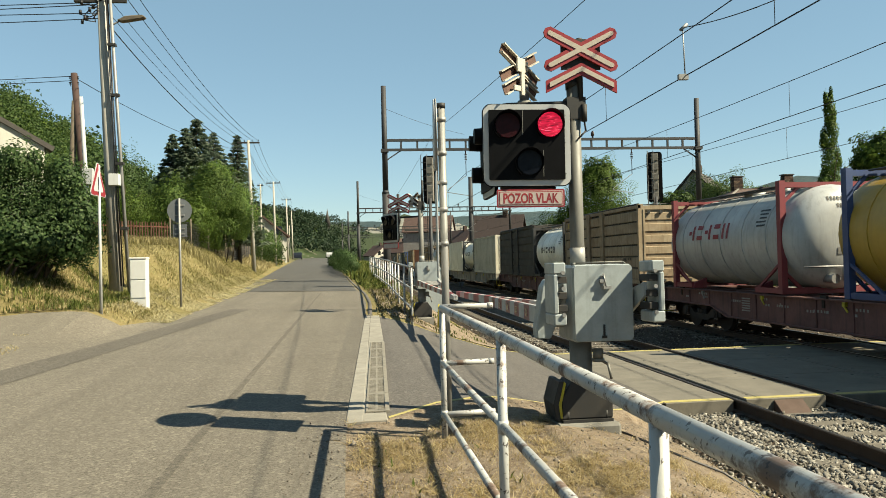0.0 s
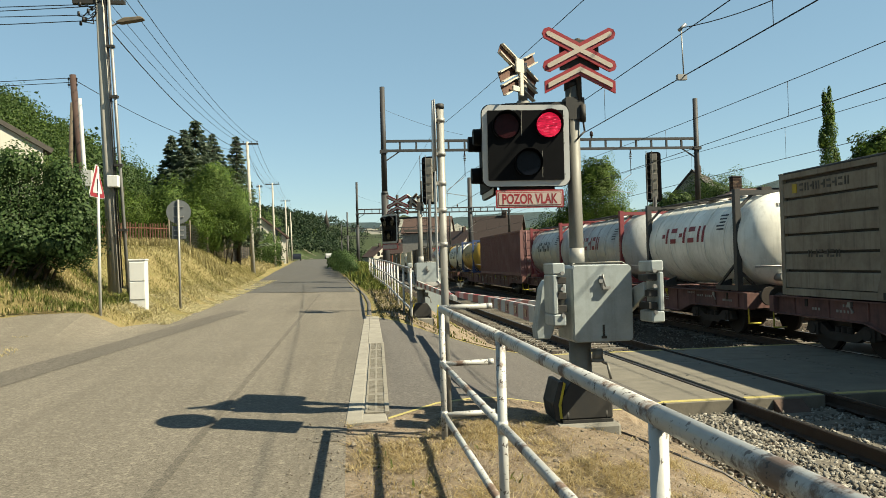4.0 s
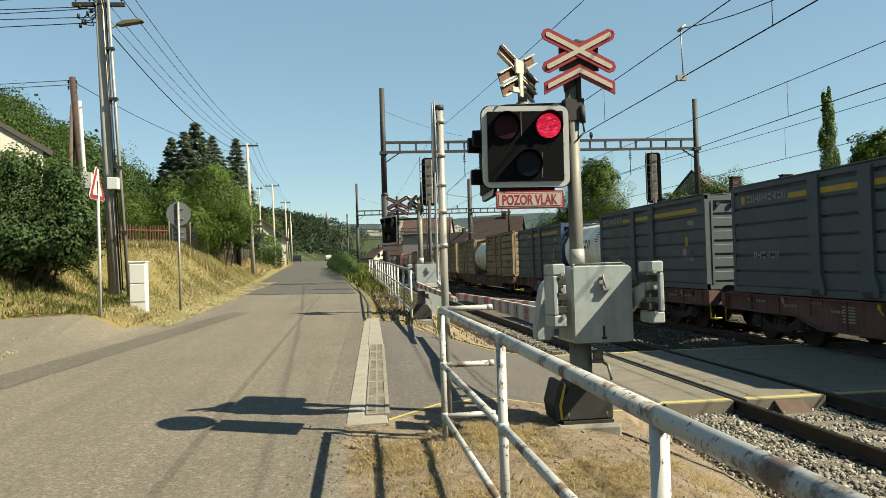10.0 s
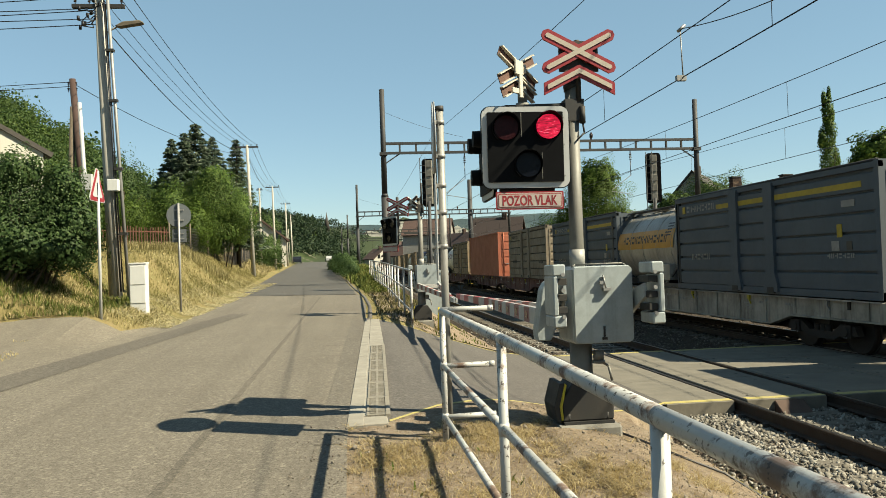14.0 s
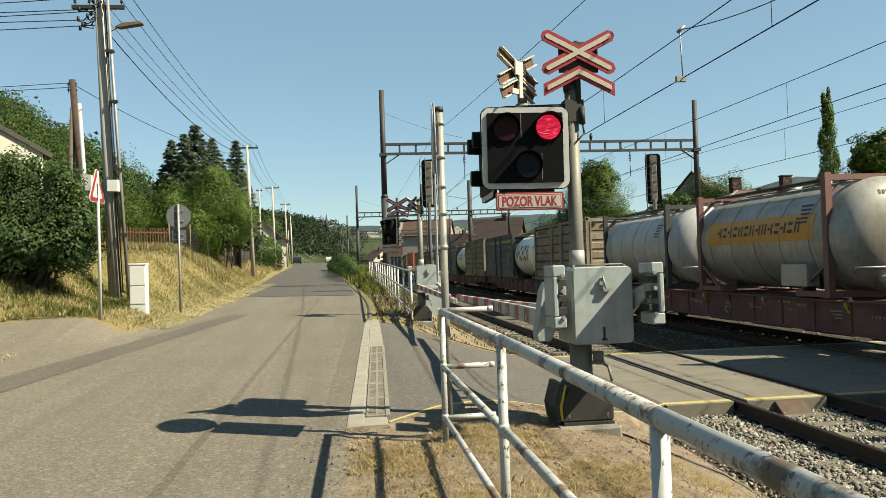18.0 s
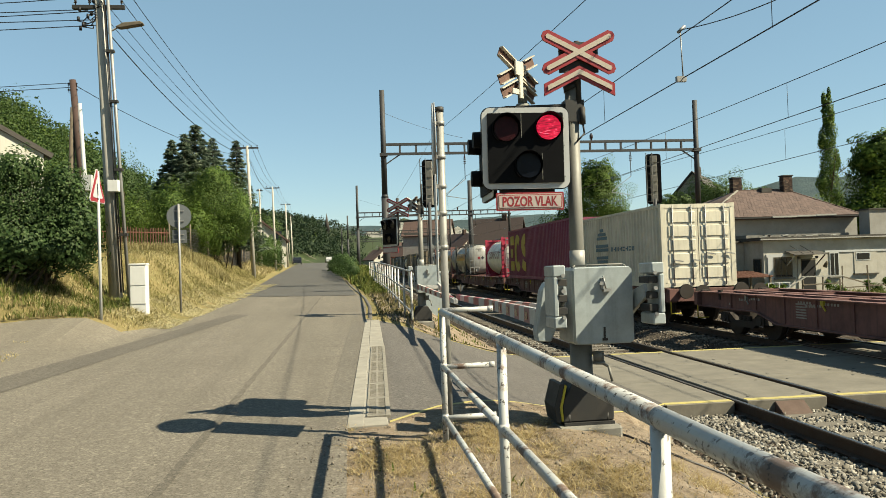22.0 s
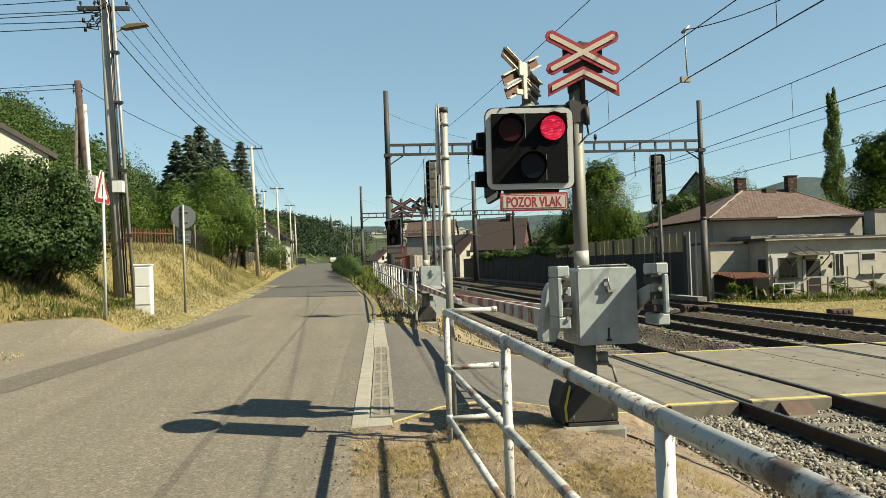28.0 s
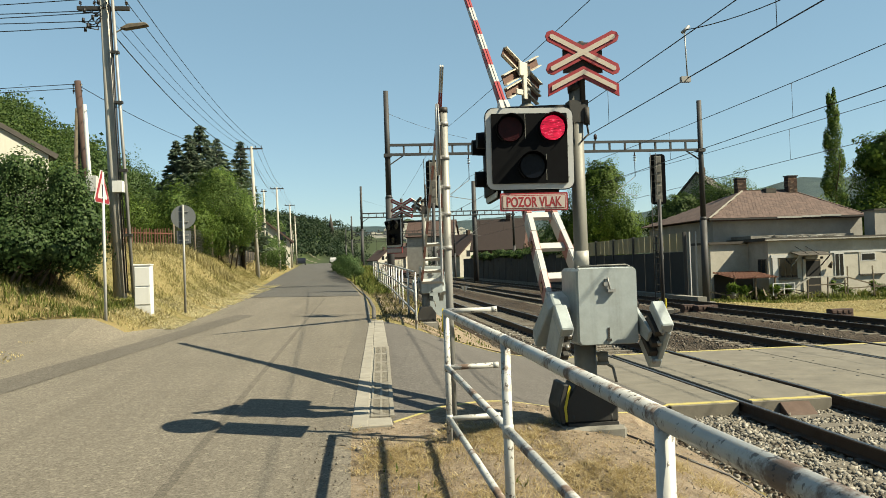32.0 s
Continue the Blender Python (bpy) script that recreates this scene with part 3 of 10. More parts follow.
# ---------------------------------------------------------------- apron, kerb, crossing, tracks
def flat_patch(name, outline, lift, mat, label, category, res=0.35, zfun=land1):
    """A thin skin over the ground inside a convex outline."""
    xs, ys = [p[0] for p in outline], [p[1] for p in outline]
    bm = NB()
    gx, gy = np.arange(min(xs) - 0.1, max(xs) + res + 0.1, res), np.arange(min(ys) - 0.1, max(ys) + res + 0.1, res)
    grid = [[bm.verts.new((x, y, 0)) for y in gy] for x in gx]
    for i in range(len(gx) - 1):
        for j in range(len(gy) - 1):
            bm.faces.new((grid[i][j], grid[i + 1][j], grid[i + 1][j + 1], grid[i][j + 1]))
    area = sum(p[0] * q[1] - q[0] * p[1] for p, q in zip(outline, outline[1:] + outline[:1]))
    turn = 1 if area > 0 else -1
    for (ax, ay), (bx, by) in zip(outline, outline[1:] + outline[:1]):
        bmesh.ops.bisect_plane(bm, geom=bm.verts[:] + bm.edges[:] + bm.faces[:], plane_co=(ax, ay, 0), plane_no=(turn * (by - ay), -turn * (bx - ax), 0), clear_outer=True)
    for v in bm.verts:
        v.co.z = zfun(v.co.x, v.co.y) + lift
    return tagged(new(name, finish(bm, name, mat)), label, category, kind="structure")


NEAR_E = ((0.3, 7.6), (0.9, 8.3), (1.6, 8.6), (2.2, 8.75), (3.0, 9.5), (4.42, 10.8))
FAR_E = ((0.3, 20.6), (0.9, 19.2), (1.85, 16.9), (2.84, 16.3), (3.78, 16.9), (4.42, 16.95))


def near_e(x):
    return lerp(x, NEAR_E)


def far_e(x):
    return lerp(x, FAR_E)


def apron_z(x, y):
    a = 0.60 + 1.25 * (1 - step(6.5, 10.5, y))
    s = step(a, 4.4, x)
    return road_z(np.array(y)) * (1 - s) + (RAIL - 0.02) * s + 0.018


def ruled(name, x0, x1, f0, f1, zf, mat, nx=24, ny=14):
    V, F = [], []
    for i in range(nx + 1):
        x = x0 + (x1 - x0) * i / nx
        for j in range(ny + 1):
            y = f0(x) + (f1(x) - f0(x)) * j / ny
            V.append((x, y, float(zf(x, y))))
    for i in range(nx):
        for j in range(ny):
            k = i * (ny + 1) + j
            F.append((k, k + ny + 1, k + ny + 2, k + 1))
    return quads(name, V, F, mat, True)


tagged(new("pavement_apron", ruled("pavement_apron", 0.32, 4.42, near_e, far_e, apron_z, M["apron"])),
       "patched asphalt ramp sloping down to the tracks", "ramp", kind="structure")
tagged(new("apron_shoulder", ruled("apron_shoulder", 0.32, 4.3, lambda x: near_e(x) - 0.45, lambda x: near_e(x) + 0.035, lambda x, y: (land1(x, y) - 0.02) * (1 - step(0, 0.42, y - near_e(x) + 0.45)) + (apron_z(x, max(y, near_e(x))) + 0.003) * step(0, 0.42, y - near_e(x) + 0.45), M["soil"], 30, 6)),
       "bare soil banked against the asphalt ramp", "soil", kind="structure")
tagged(new("road_edge_strip", quads("road_edge_strip", [(float(xs_of(y, RIGHT_E)) + d, y, float(road_z(y)) + z) for y in np.arange(19.7, 52, 1.0) for d, z in ((0.06, -0.05), (0.064, 0.014), (0.17, 0.018), (0.178, -0.04))],
       [(4 * k + j, 4 * k + 4 + j, 4 * k + 5 + j, 4 * k + 1 + j) for k in range(32) for j in range(3)], M["apron"])), "grey concrete edging strip beside the road", "kerb", kind="structure")
# dirt between railing and track
flat_patch("trampled_verge", [(-0.2, -6), (4.6, -6), (4.6, 10.7), (2.6, 9.3), (0.9, 8.4), (-0.2, 7.5)], 0.012, M["soil"],
           "bare trampled soil with gravel and dry tufts", "soil", 0.25)
# asphalt patches on the road
flat_patch("repair_strip", [(-5.75, 7.0), (-5.0, 7.0), (-2.85, 23.3), (-3.45, 23.6)], 0.0255, M["patch"], "dark tar repair strip along the road edge", "road repair", 0.2)
flat_patch("edge_repair", [(-0.34, 6.9), (-0.10, 6.9), (-0.076, 7.4), (0.345, 19.5), (0.04, 19.9)], 0.0245, M["edge_patch"], "slightly darker asphalt strip beside the kerb", "road repair", 0.25)
flat_patch("tar_seam", [(-1.56, -6), (-1.46, -6), (-1.10, 31), (-1.16, 31)], 0.0235, M["seam"], "faint darker line along the road", "road repair", 0.5)
flat_patch("side_road", [(-4.35, 7), (-22, 7), (-22, 18.5), (-7.5, 18.42), (-5.3, 18.0), (-4.0, 17.9)], 0.016, M["side"],
           "pale worn asphalt side road joining from the slope", "side road", 0.4)
flat_patch("resurfaced_road", [(-4.62, 34), (0.26, 32), (-0.98, 74), (-6.62, 74)], 0.032, M["far_road"], "darker resurfaced stretch of road", "road", 0.8)
flat_patch("resurfaced_road", [(-6.62, 74), (-0.98, 74), (-5.0, 186), (-11.55, 186)], 0.034, M["far_road"], "darker resurfaced stretch of road", "road", 2.0)
flat_patch("side_road_mouth", [(-5.0, 17.86), (-3.9, 17.86), (-3.6, 21.3), (-4.52, 21.3)], 0.017, M["side"], "pale worn asphalt at the side road mouth", "side road", 0.3)

# kerb and drain channel at the mouth of the crossing
kerb = thing("kerb_channel", (0, 0, 0), "pale concrete kerb with a cast drain grate", "kerb")
tagged(kerb, kind="structure")
LK = ((7.4, -0.075), (19.6, 0.36))
for k in range(12):
    y0, y1 = 7.55 + k * 1.0, 7.55 + k * 1.0 + 0.988
    bm = NB()
    za, zb = float(road_z(y0)), float(road_z(y1))
    w0, w1 = 0.165 - 0.003 * k, 0.165 - 0.003 * (k + 1)
    a0, a1 = lerp(y0, LK), lerp(y1, LK)
    vs = [bm.verts.new(c) for c in ((a0, y0, za - 0.1), (a0 + w0, y0, za - 0.1), (a1 + w1, y1, zb - 0.1), (a1, y1, zb - 0.1),
                                    (a0, y0, za + 0.030), (a0 + w0, y0, za + 0.036), (a1 + w1, y1, zb + 0.036), (a1, y1, zb + 0.030))]
    for f in ((0, 3, 2, 1), (4, 5, 6, 7), (0, 1, 5, 4), (1, 2, 6, 5), (2, 3, 7, 6), (3, 0, 4, 7)):
        bm.faces.new([vs[i] for i in f])
    part("kerb_stone", bm, M["kerb"], kerb, bevel=0.006)
for k in range(6):
    y0, y1 = 7.95 + k * 1.0, 8.93 + k * 1.0
    bm = NB()
    vs = []
    for z in (-0.05, 0.033):
        for y in (y0, y1):
            vs += [bm.verts.new((lerp(y, LK) + x, y, float(road_z(y)) + z)) for x in (0.150, 0.186)]
    for f in ((0, 1, 3, 2), (4, 6, 7, 5), (0, 4, 5, 1), (1, 5, 7, 3), (3, 7, 6, 2), (2, 6, 4, 0)):
        bm.faces.new([vs[i] for i in f])
    part("joint_mortar", bm, M["kerb"], kerb)
bm = NB()
box(bm, 0.062, 0.335, 7.58, 7.945, -0.08, float(road_z(7.8)) + 0.032)
part("channel_end", bm, M["kerb"], kerb, bevel=0.008)
for k in range(6):
    y0, y1 = 7.95 + k * 1.0, 8.95 + k * 1.0
    zb = float(road_z(y0 + 0.5))
    x0 = lerp(y0 + 0.5, LK) + 0.188
    w = 0.175
    m = Matrix.Translation((x0, y0, zb)) @ pose(0, 0, 0, math.degrees(math.atan(RISE)), 0, -2.0)
    bm = NB()
    box(bm, -0.02, 0.0, 0, 0.99, -0.02, 0.038, m)
    box(bm, w, w + 0.045, 0, 0.99, -0.02, 0.040, m)
    box(bm, w / 2 - 0.012, w / 2 + 0.012, 0, 0.99, 0.0, 0.035, m)
    for j in range(17):
        y = 0.01 + j * 0.058
        box(bm, 0, w, y, y + (0.10 if j in (0, 16) else 0.027), 0.0, 0.034, m)
    part("drain_grate", bm, M["grate"], kerb)
    # black sheet close under the bars paints the channel's shade
    bm = NB()
    box(bm, 0, w, 0, 0.99, -0.02, 0.012, m)
    part("drain_floor", bm, M["black"], kerb)
for k in range(6):
    y0, y1 = 13.95 + k * 0.95, 13.95 + k * 0.95 + 0.935
    bm = NB()
    vs = []
    for z in (-0.08, 0.034):
        for x, y in ((0.165 - 0.003 * (y0 - 7.55), y0), (0.41 - 0.012 * (y0 - 14), y0), (0.41 - 0.012 * (y1 - 14), y1), (0.165 - 0.003 * (y1 - 7.55), y1)):
            vs.append(bm.verts.new((lerp(y, LK) + x + 0.004, y, float(road_z(y)) + z)))
    for f in ((0, 3, 2, 1), (4, 5, 6, 7), (0, 1, 5, 4), (1, 2, 6, 5), (2, 3, 7, 6), (3, 0, 4, 7)):
        bm.faces.new([vs[i] for i in f])
    part("channel_slab", bm, M["kerb"], kerb, bevel=0.005)

# concrete panels of the level crossing
deck = thing("crossing_deck", (0, 0, 0), "weathered concrete level-crossing panels between the rails", "crossing deck")
tagged(deck, kind="structure")


def panel_field(x0, x1, n):
    for k in range(n):
        y0 = 10.8 + k * (6.15 / n)
        bm = NB()
        box(bm, x0, x1, y0 + 0.006, y0 + 6.15 / n - 0.006, RAIL - 0.24, RAIL - 0.006)
        part("panel", bm, M["panel"], deck, bevel=0.012)


G = 0.7175
panel_field(4.42, TRACKS[0] - G - 0.085, 3)
panel_field(TRACKS[0] - G + 0.10, TRACKS[0] + G - 0.10, 3)
panel_field(TRACKS[0] + G + 0.085, TRACKS[0] + G + 0.085 + 1.62, 3)
panel_field(TRACKS[0] + G + 1.72, TRACKS[1] - G - 0.085, 3)
panel_field(TRACKS[1] - G + 0.10, TRACKS[1] + G - 0.10, 3)
panel_field(TRACKS[1] + G + 0.085, TRACKS[2] - G - 0.085, 3)
panel_field(TRACKS[2] - G + 0.10, TRACKS[2] + G - 0.10, 3)
panel_field(TRACKS[2] + G + 0.085, TRACKS[2] + 7.0, 3)
bm = NB()
for x0, x1 in ((5.73, 6.77), (7.15, 8.55), (8.8, 10.05), (10.45, 11.5)):
    for k in range(3):
        for fx in (0.08, 0.92):
            for fy in (0.16, 0.84):
                x, y = x0 + (x1 - x0) * fx, 10.8 + (k + fy) * 2.05
                rod(bm, (x, y, RAIL - 0.02), (x, y, RAIL - 0.001), 0.028, seg=8)
tagged(part("lifting_sockets", bm, M["dark_iron"], deck), kind="stuff")
for yy, nm in ((10.8, "near"), (16.95, "far")):
    bm = NB()
    for a, b in ((4.42, 5.43), (5.66, 6.86), (7.06, 10.14), (10.37, 11.57), (11.78, 14.5), (14.75, 15.95), (16.2, 22)):
        y0, y1 = (yy + 0.03, yy + 0.17) if nm == "near" else (yy - 0.17, yy - 0.03)
        box(bm, a, b, y0, y1, RAIL - 0.02, RAIL - 0.0025)
    tagged(solid("yellow_line", bm, M["yellow"], "worn yellow edge line painted on the crossing", "road marking", kind="structure"))
for f, sgn in ((near_e, 1), (far_e, -1)):
    a, b = (lambda x, f=f, s=sgn: f(x) + s * 0.04), (lambda x, f=f, s=sgn: f(x) + s * 0.12)
    me = ruled("yellow_line", 0.35, 4.42, a, b, lambda x, y: apron_z(x, y) + 0.004, M["yellow"], 30, 1)
    tagged(new("yellow_line", me), "worn yellow edge line painted on the ramp", "road marking", kind="structure")
# steel ramp guard at the near end of the panels
guard = NB()
prism(guard, [(10.45, RAIL - 0.26), (10.8, RAIL - 0.26), (10.8, RAIL - 0.03)], 6.05, 6.50, 'x')
solid("panel_end_guard", guard, M["wedge"], "rusty steel wedge at the panel edge between the rails", "guard plate", bevel=0.008)

# rails, sleepers and ballast
RAIL_SEC = [(-0.075, -0.172), (0.075, -0.172), (0.075, -0.160), (0.012, -0.142), (0.010, -0.045), (0.036, -0.034), (0.036, -0.006),
            (0.028, 0.0), (-0.028, 0.0), (-0.036, -0.006), (-0.036, -0.034), (-0.010, -0.045), (-0.012, -0.142), (-0.075, -0.160)]
Y_NEAR, Y_FAR = -14.0, 1200.0
for n, xc in enumerate(TRACKS):
    trk = thing("railway_track", (xc, 0, RAIL), "railway track with rusty rails on concrete sleepers", "track", "parallel tracks")
    tagged(trk, kind="structure")
    for s in (-1, 1):
        bm = NB()
        prism(bm, [(s * (G + 0.036) + u, v) for u, v in RAIL_SEC], Y_NEAR, Y_FAR)
        part("rail", bm, M["rail"], trk)
        bm = NB()
        box(bm, s * (G + 0.036) - 0.024, s * (G + 0.036) + 0.024, Y_NEAR, Y_FAR, -0.003, 0.0022)
        part("rail_head", bm, M["rail_head"], trk, "polished running surface")
    # sleepers
    bm = NB()
    prism(bm, [(-0.15, -0.36), (0.15, -0.36), (0.115, -0.19), (-0.115, -0.19)], -1.3, 1.3, 'x')
    me = finish(bm, "sleeper", M["sleeper"])
    y = Y_NEAR + 0.3
    while y < 60:
        if not 10.7 < y < 17.1:
            ob = new("sleeper", me)
            ob.parent = trk
            ob.matrix_basis = pose(random.uniform(-.01, .01), y, random.uniform(-.006, .006), 0, 0, random.uniform(-.4, .4))
        y += 0.62
    bm = NB()
    while y < 260:
        box(bm, -1.3, 1.3, y - 0.12, y + 0.12, -0.36, -0.19)
        y += 0.62
    tagged(part("distant_sleepers", bm, M["sleeper"], trk), kind="stuff")
    # bolts and clips near the camera
    bm = NB()
    for k in range(int((60 - Y_NEAR) / 0.62)):
        yy = Y_NEAR + 0.3 + k * 0.62
        if 10.7 < yy < 17.1:
            continue
        for s in (-1, 1):
            for o in (-0.12, 0.12):
                box(bm, s * (G + 0.036) + o - 0.035, s * (G + 0.036) + o + 0.035, yy - 0.05, yy + 0.05, -0.19, -0.145)
    tagged(part("rail_fastenings", bm, M["dark_iron"], trk), kind="stuff")


def ballast_z(x):
    d = np.min(np.abs(np.asarray(x)[..., None] - np.array(TRACKS)), -1)
    return RAIL - 0.215 - 0.16 * step(1.45, 2.3, d)


_bx = np.concatenate([np.arange(4.05, 18.2, 0.25)])
_by = np.concatenate([np.arange(-14, 60, 0.5), np.arange(60, 1200, 12.0)])
_X, _Y = np.meshgrid(_bx, _by)
_Z = ballast_z(_X) + 0.025 * np.sin(_X * 7.3 + _Y * 3.1) * np.sin(_Y * 5.7) - 0.12 * step(4.9, 4.05, _X)
_Z = np.where((_X < 4.45), np.minimum(_Z, RAIL - 0.3), _Z)
_k = np.arange(_X.size).reshape(_X.shape)
_F = np.stack([_k[:-1, :-1], _k[:-1, 1:], _k[1:, 1:], _k[1:, :-1]], -1).reshape(-1, 4)
tagged(new("ballast_bed", quads("ballast_bed", np.stack([_X, _Y, _Z], -1).reshape(-1, 3), _F, M["ballast"], True)),
       "grey-brown crushed-stone ballast bed", "ballast", kind="structure")


def stones(name, pts, size, mat, label):
    """Loose broken stones, each a small uneven block."""
    rng = np.random.default_rng(5)
    n = len(pts)
    base = np.array([(x, y, z) for z in (-1, 1) for y in (-1, 1) for x in (-1, 1)], float)
    V = base[None] * (rng.uniform(0.55, 1.1, (n, 1, 3)) * np.asarray(size).reshape(-1, 1, 1)) * rng.uniform(0.35, 1.35, (n, 8, 1))
    a = rng.uniform(0, math.tau, (n, 3))
    for ax, (i, j) in enumerate(((1, 2), (0, 2), (0, 1))):
        c, s = np.cos(a[:, ax])[:, None], np.sin(a[:, ax])[:, None]
        u, v = V[:, :, i].copy(), V[:, :, j].copy()
        V[:, :, i], V[:, :, j] = u * c - v * s, u * s + v * c
    V += np.asarray(pts)[:, None, :]
    f = np.array([(0, 2, 3, 1), (4, 5, 7, 6), (0, 1, 5, 4), (2, 6, 7, 3), (0, 4, 6, 2), (1, 3, 7, 5)])
    F = (f[None] + 8 * np.arange(n)[:, None, None]).reshape(-1, 4)
    return tagged(new(name, quads(name, V.reshape(-1, 3), F, mat)), label, "ballast", kind="stuff")


rng = np.random.default_rng(11)
P = []
for _ in range(42000):
    y = rng.uniform(2.0, 10.85) if rng.random() < 0.8 else rng.uniform(16.9, 28)
    x = rng.uniform(4.1, 7.4 if rng.random() < 0.75 else 9.6) if y < 12 else rng.uniform(4.2, 13.5)
    if any(abs(abs(x - c) - G - 0.036) < 0.09 for c in TRACKS):
        continue
    fringe = rng.random() < np.clip((x - 4.0) / 0.9, 0.12, 1)
    if not fringe:
        continue
    z = float(ballast_z(x)) + rng.uniform(-0.012, 0.02)
    if x < 4.6:
        z = max(land1(x, y) + 0.015, z - 0.1)
    on = ((y - Y_NEAR - 0.3) / 0.62) % 1
    if min(on, 1 - on) < 0.2 and any(abs(x - c) < 0.70 for c in TRACKS) and rng.random() < 0.85:
        continue
    P.append((x, y, z))
P = np.array(P)
for sel, mt, lab in ((P[:, 0] < 7.15, "stone", "loose broken grey ballast stones beside the rails"), (P[:, 0] >= 7.15, "stone_brown_shade", "brown ballast stones between the tracks, darkened to deepen the train's shade")):
    Q = P[sel]
    stones("ballast_stones", Q, 0.011 + 0.021 * rng.random(len(Q)) ** 1.5, M[mt], lab)
# ---------------------------------------------------------------- railing and sign by the camera
def pipe(bm, pts, r, seg=12):
    for a, b in zip(pts, pts[1:]):
        rod(bm, a, b, r, seg=seg)


rail_t = thing("railing", (0.79, 4.0, 0.0), "white painted pipe railing with rust patches", "railing")
ZT, ZM, ZL = 1.135, 0.66, 0.22
for y in (6.80, 4.13, 1.98, -0.4, -2.8):
    bm = NB()
    g = land1(0.79, y)
    rod(bm, (0, y - 4, g - 0.05), (0, y - 4, ZT), 0.026, seg=14)
    part("post", bm, M["white_rail"], rail_t)
for nm, z, r in (("top_rail", ZT, 0.030), ("middle_rail", ZM, 0.024), ("bottom_rail", ZL, 0.024)):
    bm = NB()
    pipe(bm, [(0, 2.83, z), (0.002, 0.13, z + 0.004), (-0.001, -2.02, z - 0.002), (0.02, -7.0, z)], r, 16)
    part(nm, bm, M["white_rail"], rail_t)
for z in (ZT + 0.012, ZM, ZL):
    bm = NB()
    pipe(bm, [(0, 2.80, z), (0.43, 2.83, z)], 0.024)
    rod(bm, (0.40, 2.83, z), (0.45, 2.831, z), 0.027, seg=12)
    part("end_stub", bm, M["white_rail"], rail_t)
for y in (0.13, -2.02, 2.80):
    for z in (ZM, ZL):
        bm = NB()
        rod(bm, (0, y, z - 0.034), (0, y, z + 0.034), 0.030, seg=12)
        part("weld_collar", bm, M["white_rail"], rail_t)

sign_t = thing("traffic_sign", (0.84, 6.93, 0.0), "round traffic sign seen edge-on on a grey steel pole", "traffic sign")
bm = NB()
rod(bm, (0, 0, -0.1), (0, 0, 2.92), 0.034, seg=16)
part("pole", bm, M["sign_pole"], sign_t)
bm = NB()
rod(bm, (0, 0, 2.90), (0, 0, 2.945), 0.038, seg=16)
part("pole_cap", bm, M["dark_iron"], sign_t)
NRM = Vector((-1.0, 0.09, 0))
bm = NB()
disc(bm, (-0.066, -0.0, 2.66), NRM, 0.315, 0.014, 40)
part("round_plate", bm, M["white"], sign_t, "white enamelled round plate")
bm = NB()
disc(bm, (-0.052, -0.0, 2.66), NRM, 0.322, 0.012, 40)
part("plate_back", bm, M["galv"], sign_t)
mt = Matrix.Translation((-0.060, 0, 1.86)) @ Matrix.Rotation(math.atan2(0.09, 1), 4, 'Z').inverted()
bm = NB()
box(bm, -0.006, 0.006, -0.24, 0.24, -0.46, 0.46, mt)
part("extra_plate", bm, M["white"], sign_t, bevel=0.003)
for z in (2.80, 2.50, 2.24, 2.0, 1.7):
    bm = NB()
    rod(bm, (0, 0, z - 0.018), (0, 0, z + 0.018), 0.041, seg=14)
    box(bm, -0.062, -0.03, -0.03, 0.03, z - 0.014, z + 0.014)
    part("clamp", bm, M["galv"], sign_t)


# ---------------------------------------------------------------- barrier drive with warning lights
def plate_outline(cx, cz, w, h, r, seg=5):
    pts = []
    for qx, qz, a0 in ((1, 1, 0), (-1, 1, 90), (-1, -1, 180), (1, -1, 270)):
        for k in range(seg + 1):
            a = radians(a0 + 90 * k / seg)
            pts.append((cx + qx * (w / 2 - r) + r * math.cos(a), cz + qz * (h / 2 - r) + r * math.sin(a)))
    return pts


def arm_outline(cx, cz, L, w, ang):
    """A board with pointed ends, turned by ang degrees."""
    a = radians(ang)
    c, s = math.cos(a), math.sin(a)
    k = w * 0.32
    pts = [(-L / 2 + k, -w / 2), (L / 2 - k, -w / 2), (L / 2, -w / 2 + k), (L / 2, w / 2 - k), (L / 2 - k, w / 2), (-L / 2 + k, w / 2), (-L / 2, w / 2 - k), (-L / 2, -w / 2 + k)]
    return [(cx + u * c - v * s, cz + u * s + v * c) for u, v in pts]


def chevron(cx, cz, half, w, drop, inset=0.0):
    e = half - inset
    d = drop * e / half
    t = w / 2 - inset
    n = t / math.cos(math.atan2(drop, half))
    return [(cx - e, cz - d - n), (cx, cz - n), (cx + e, cz - d - n), (cx + e, cz - d + n), (cx, cz + n), (cx - e, cz - d + n)]


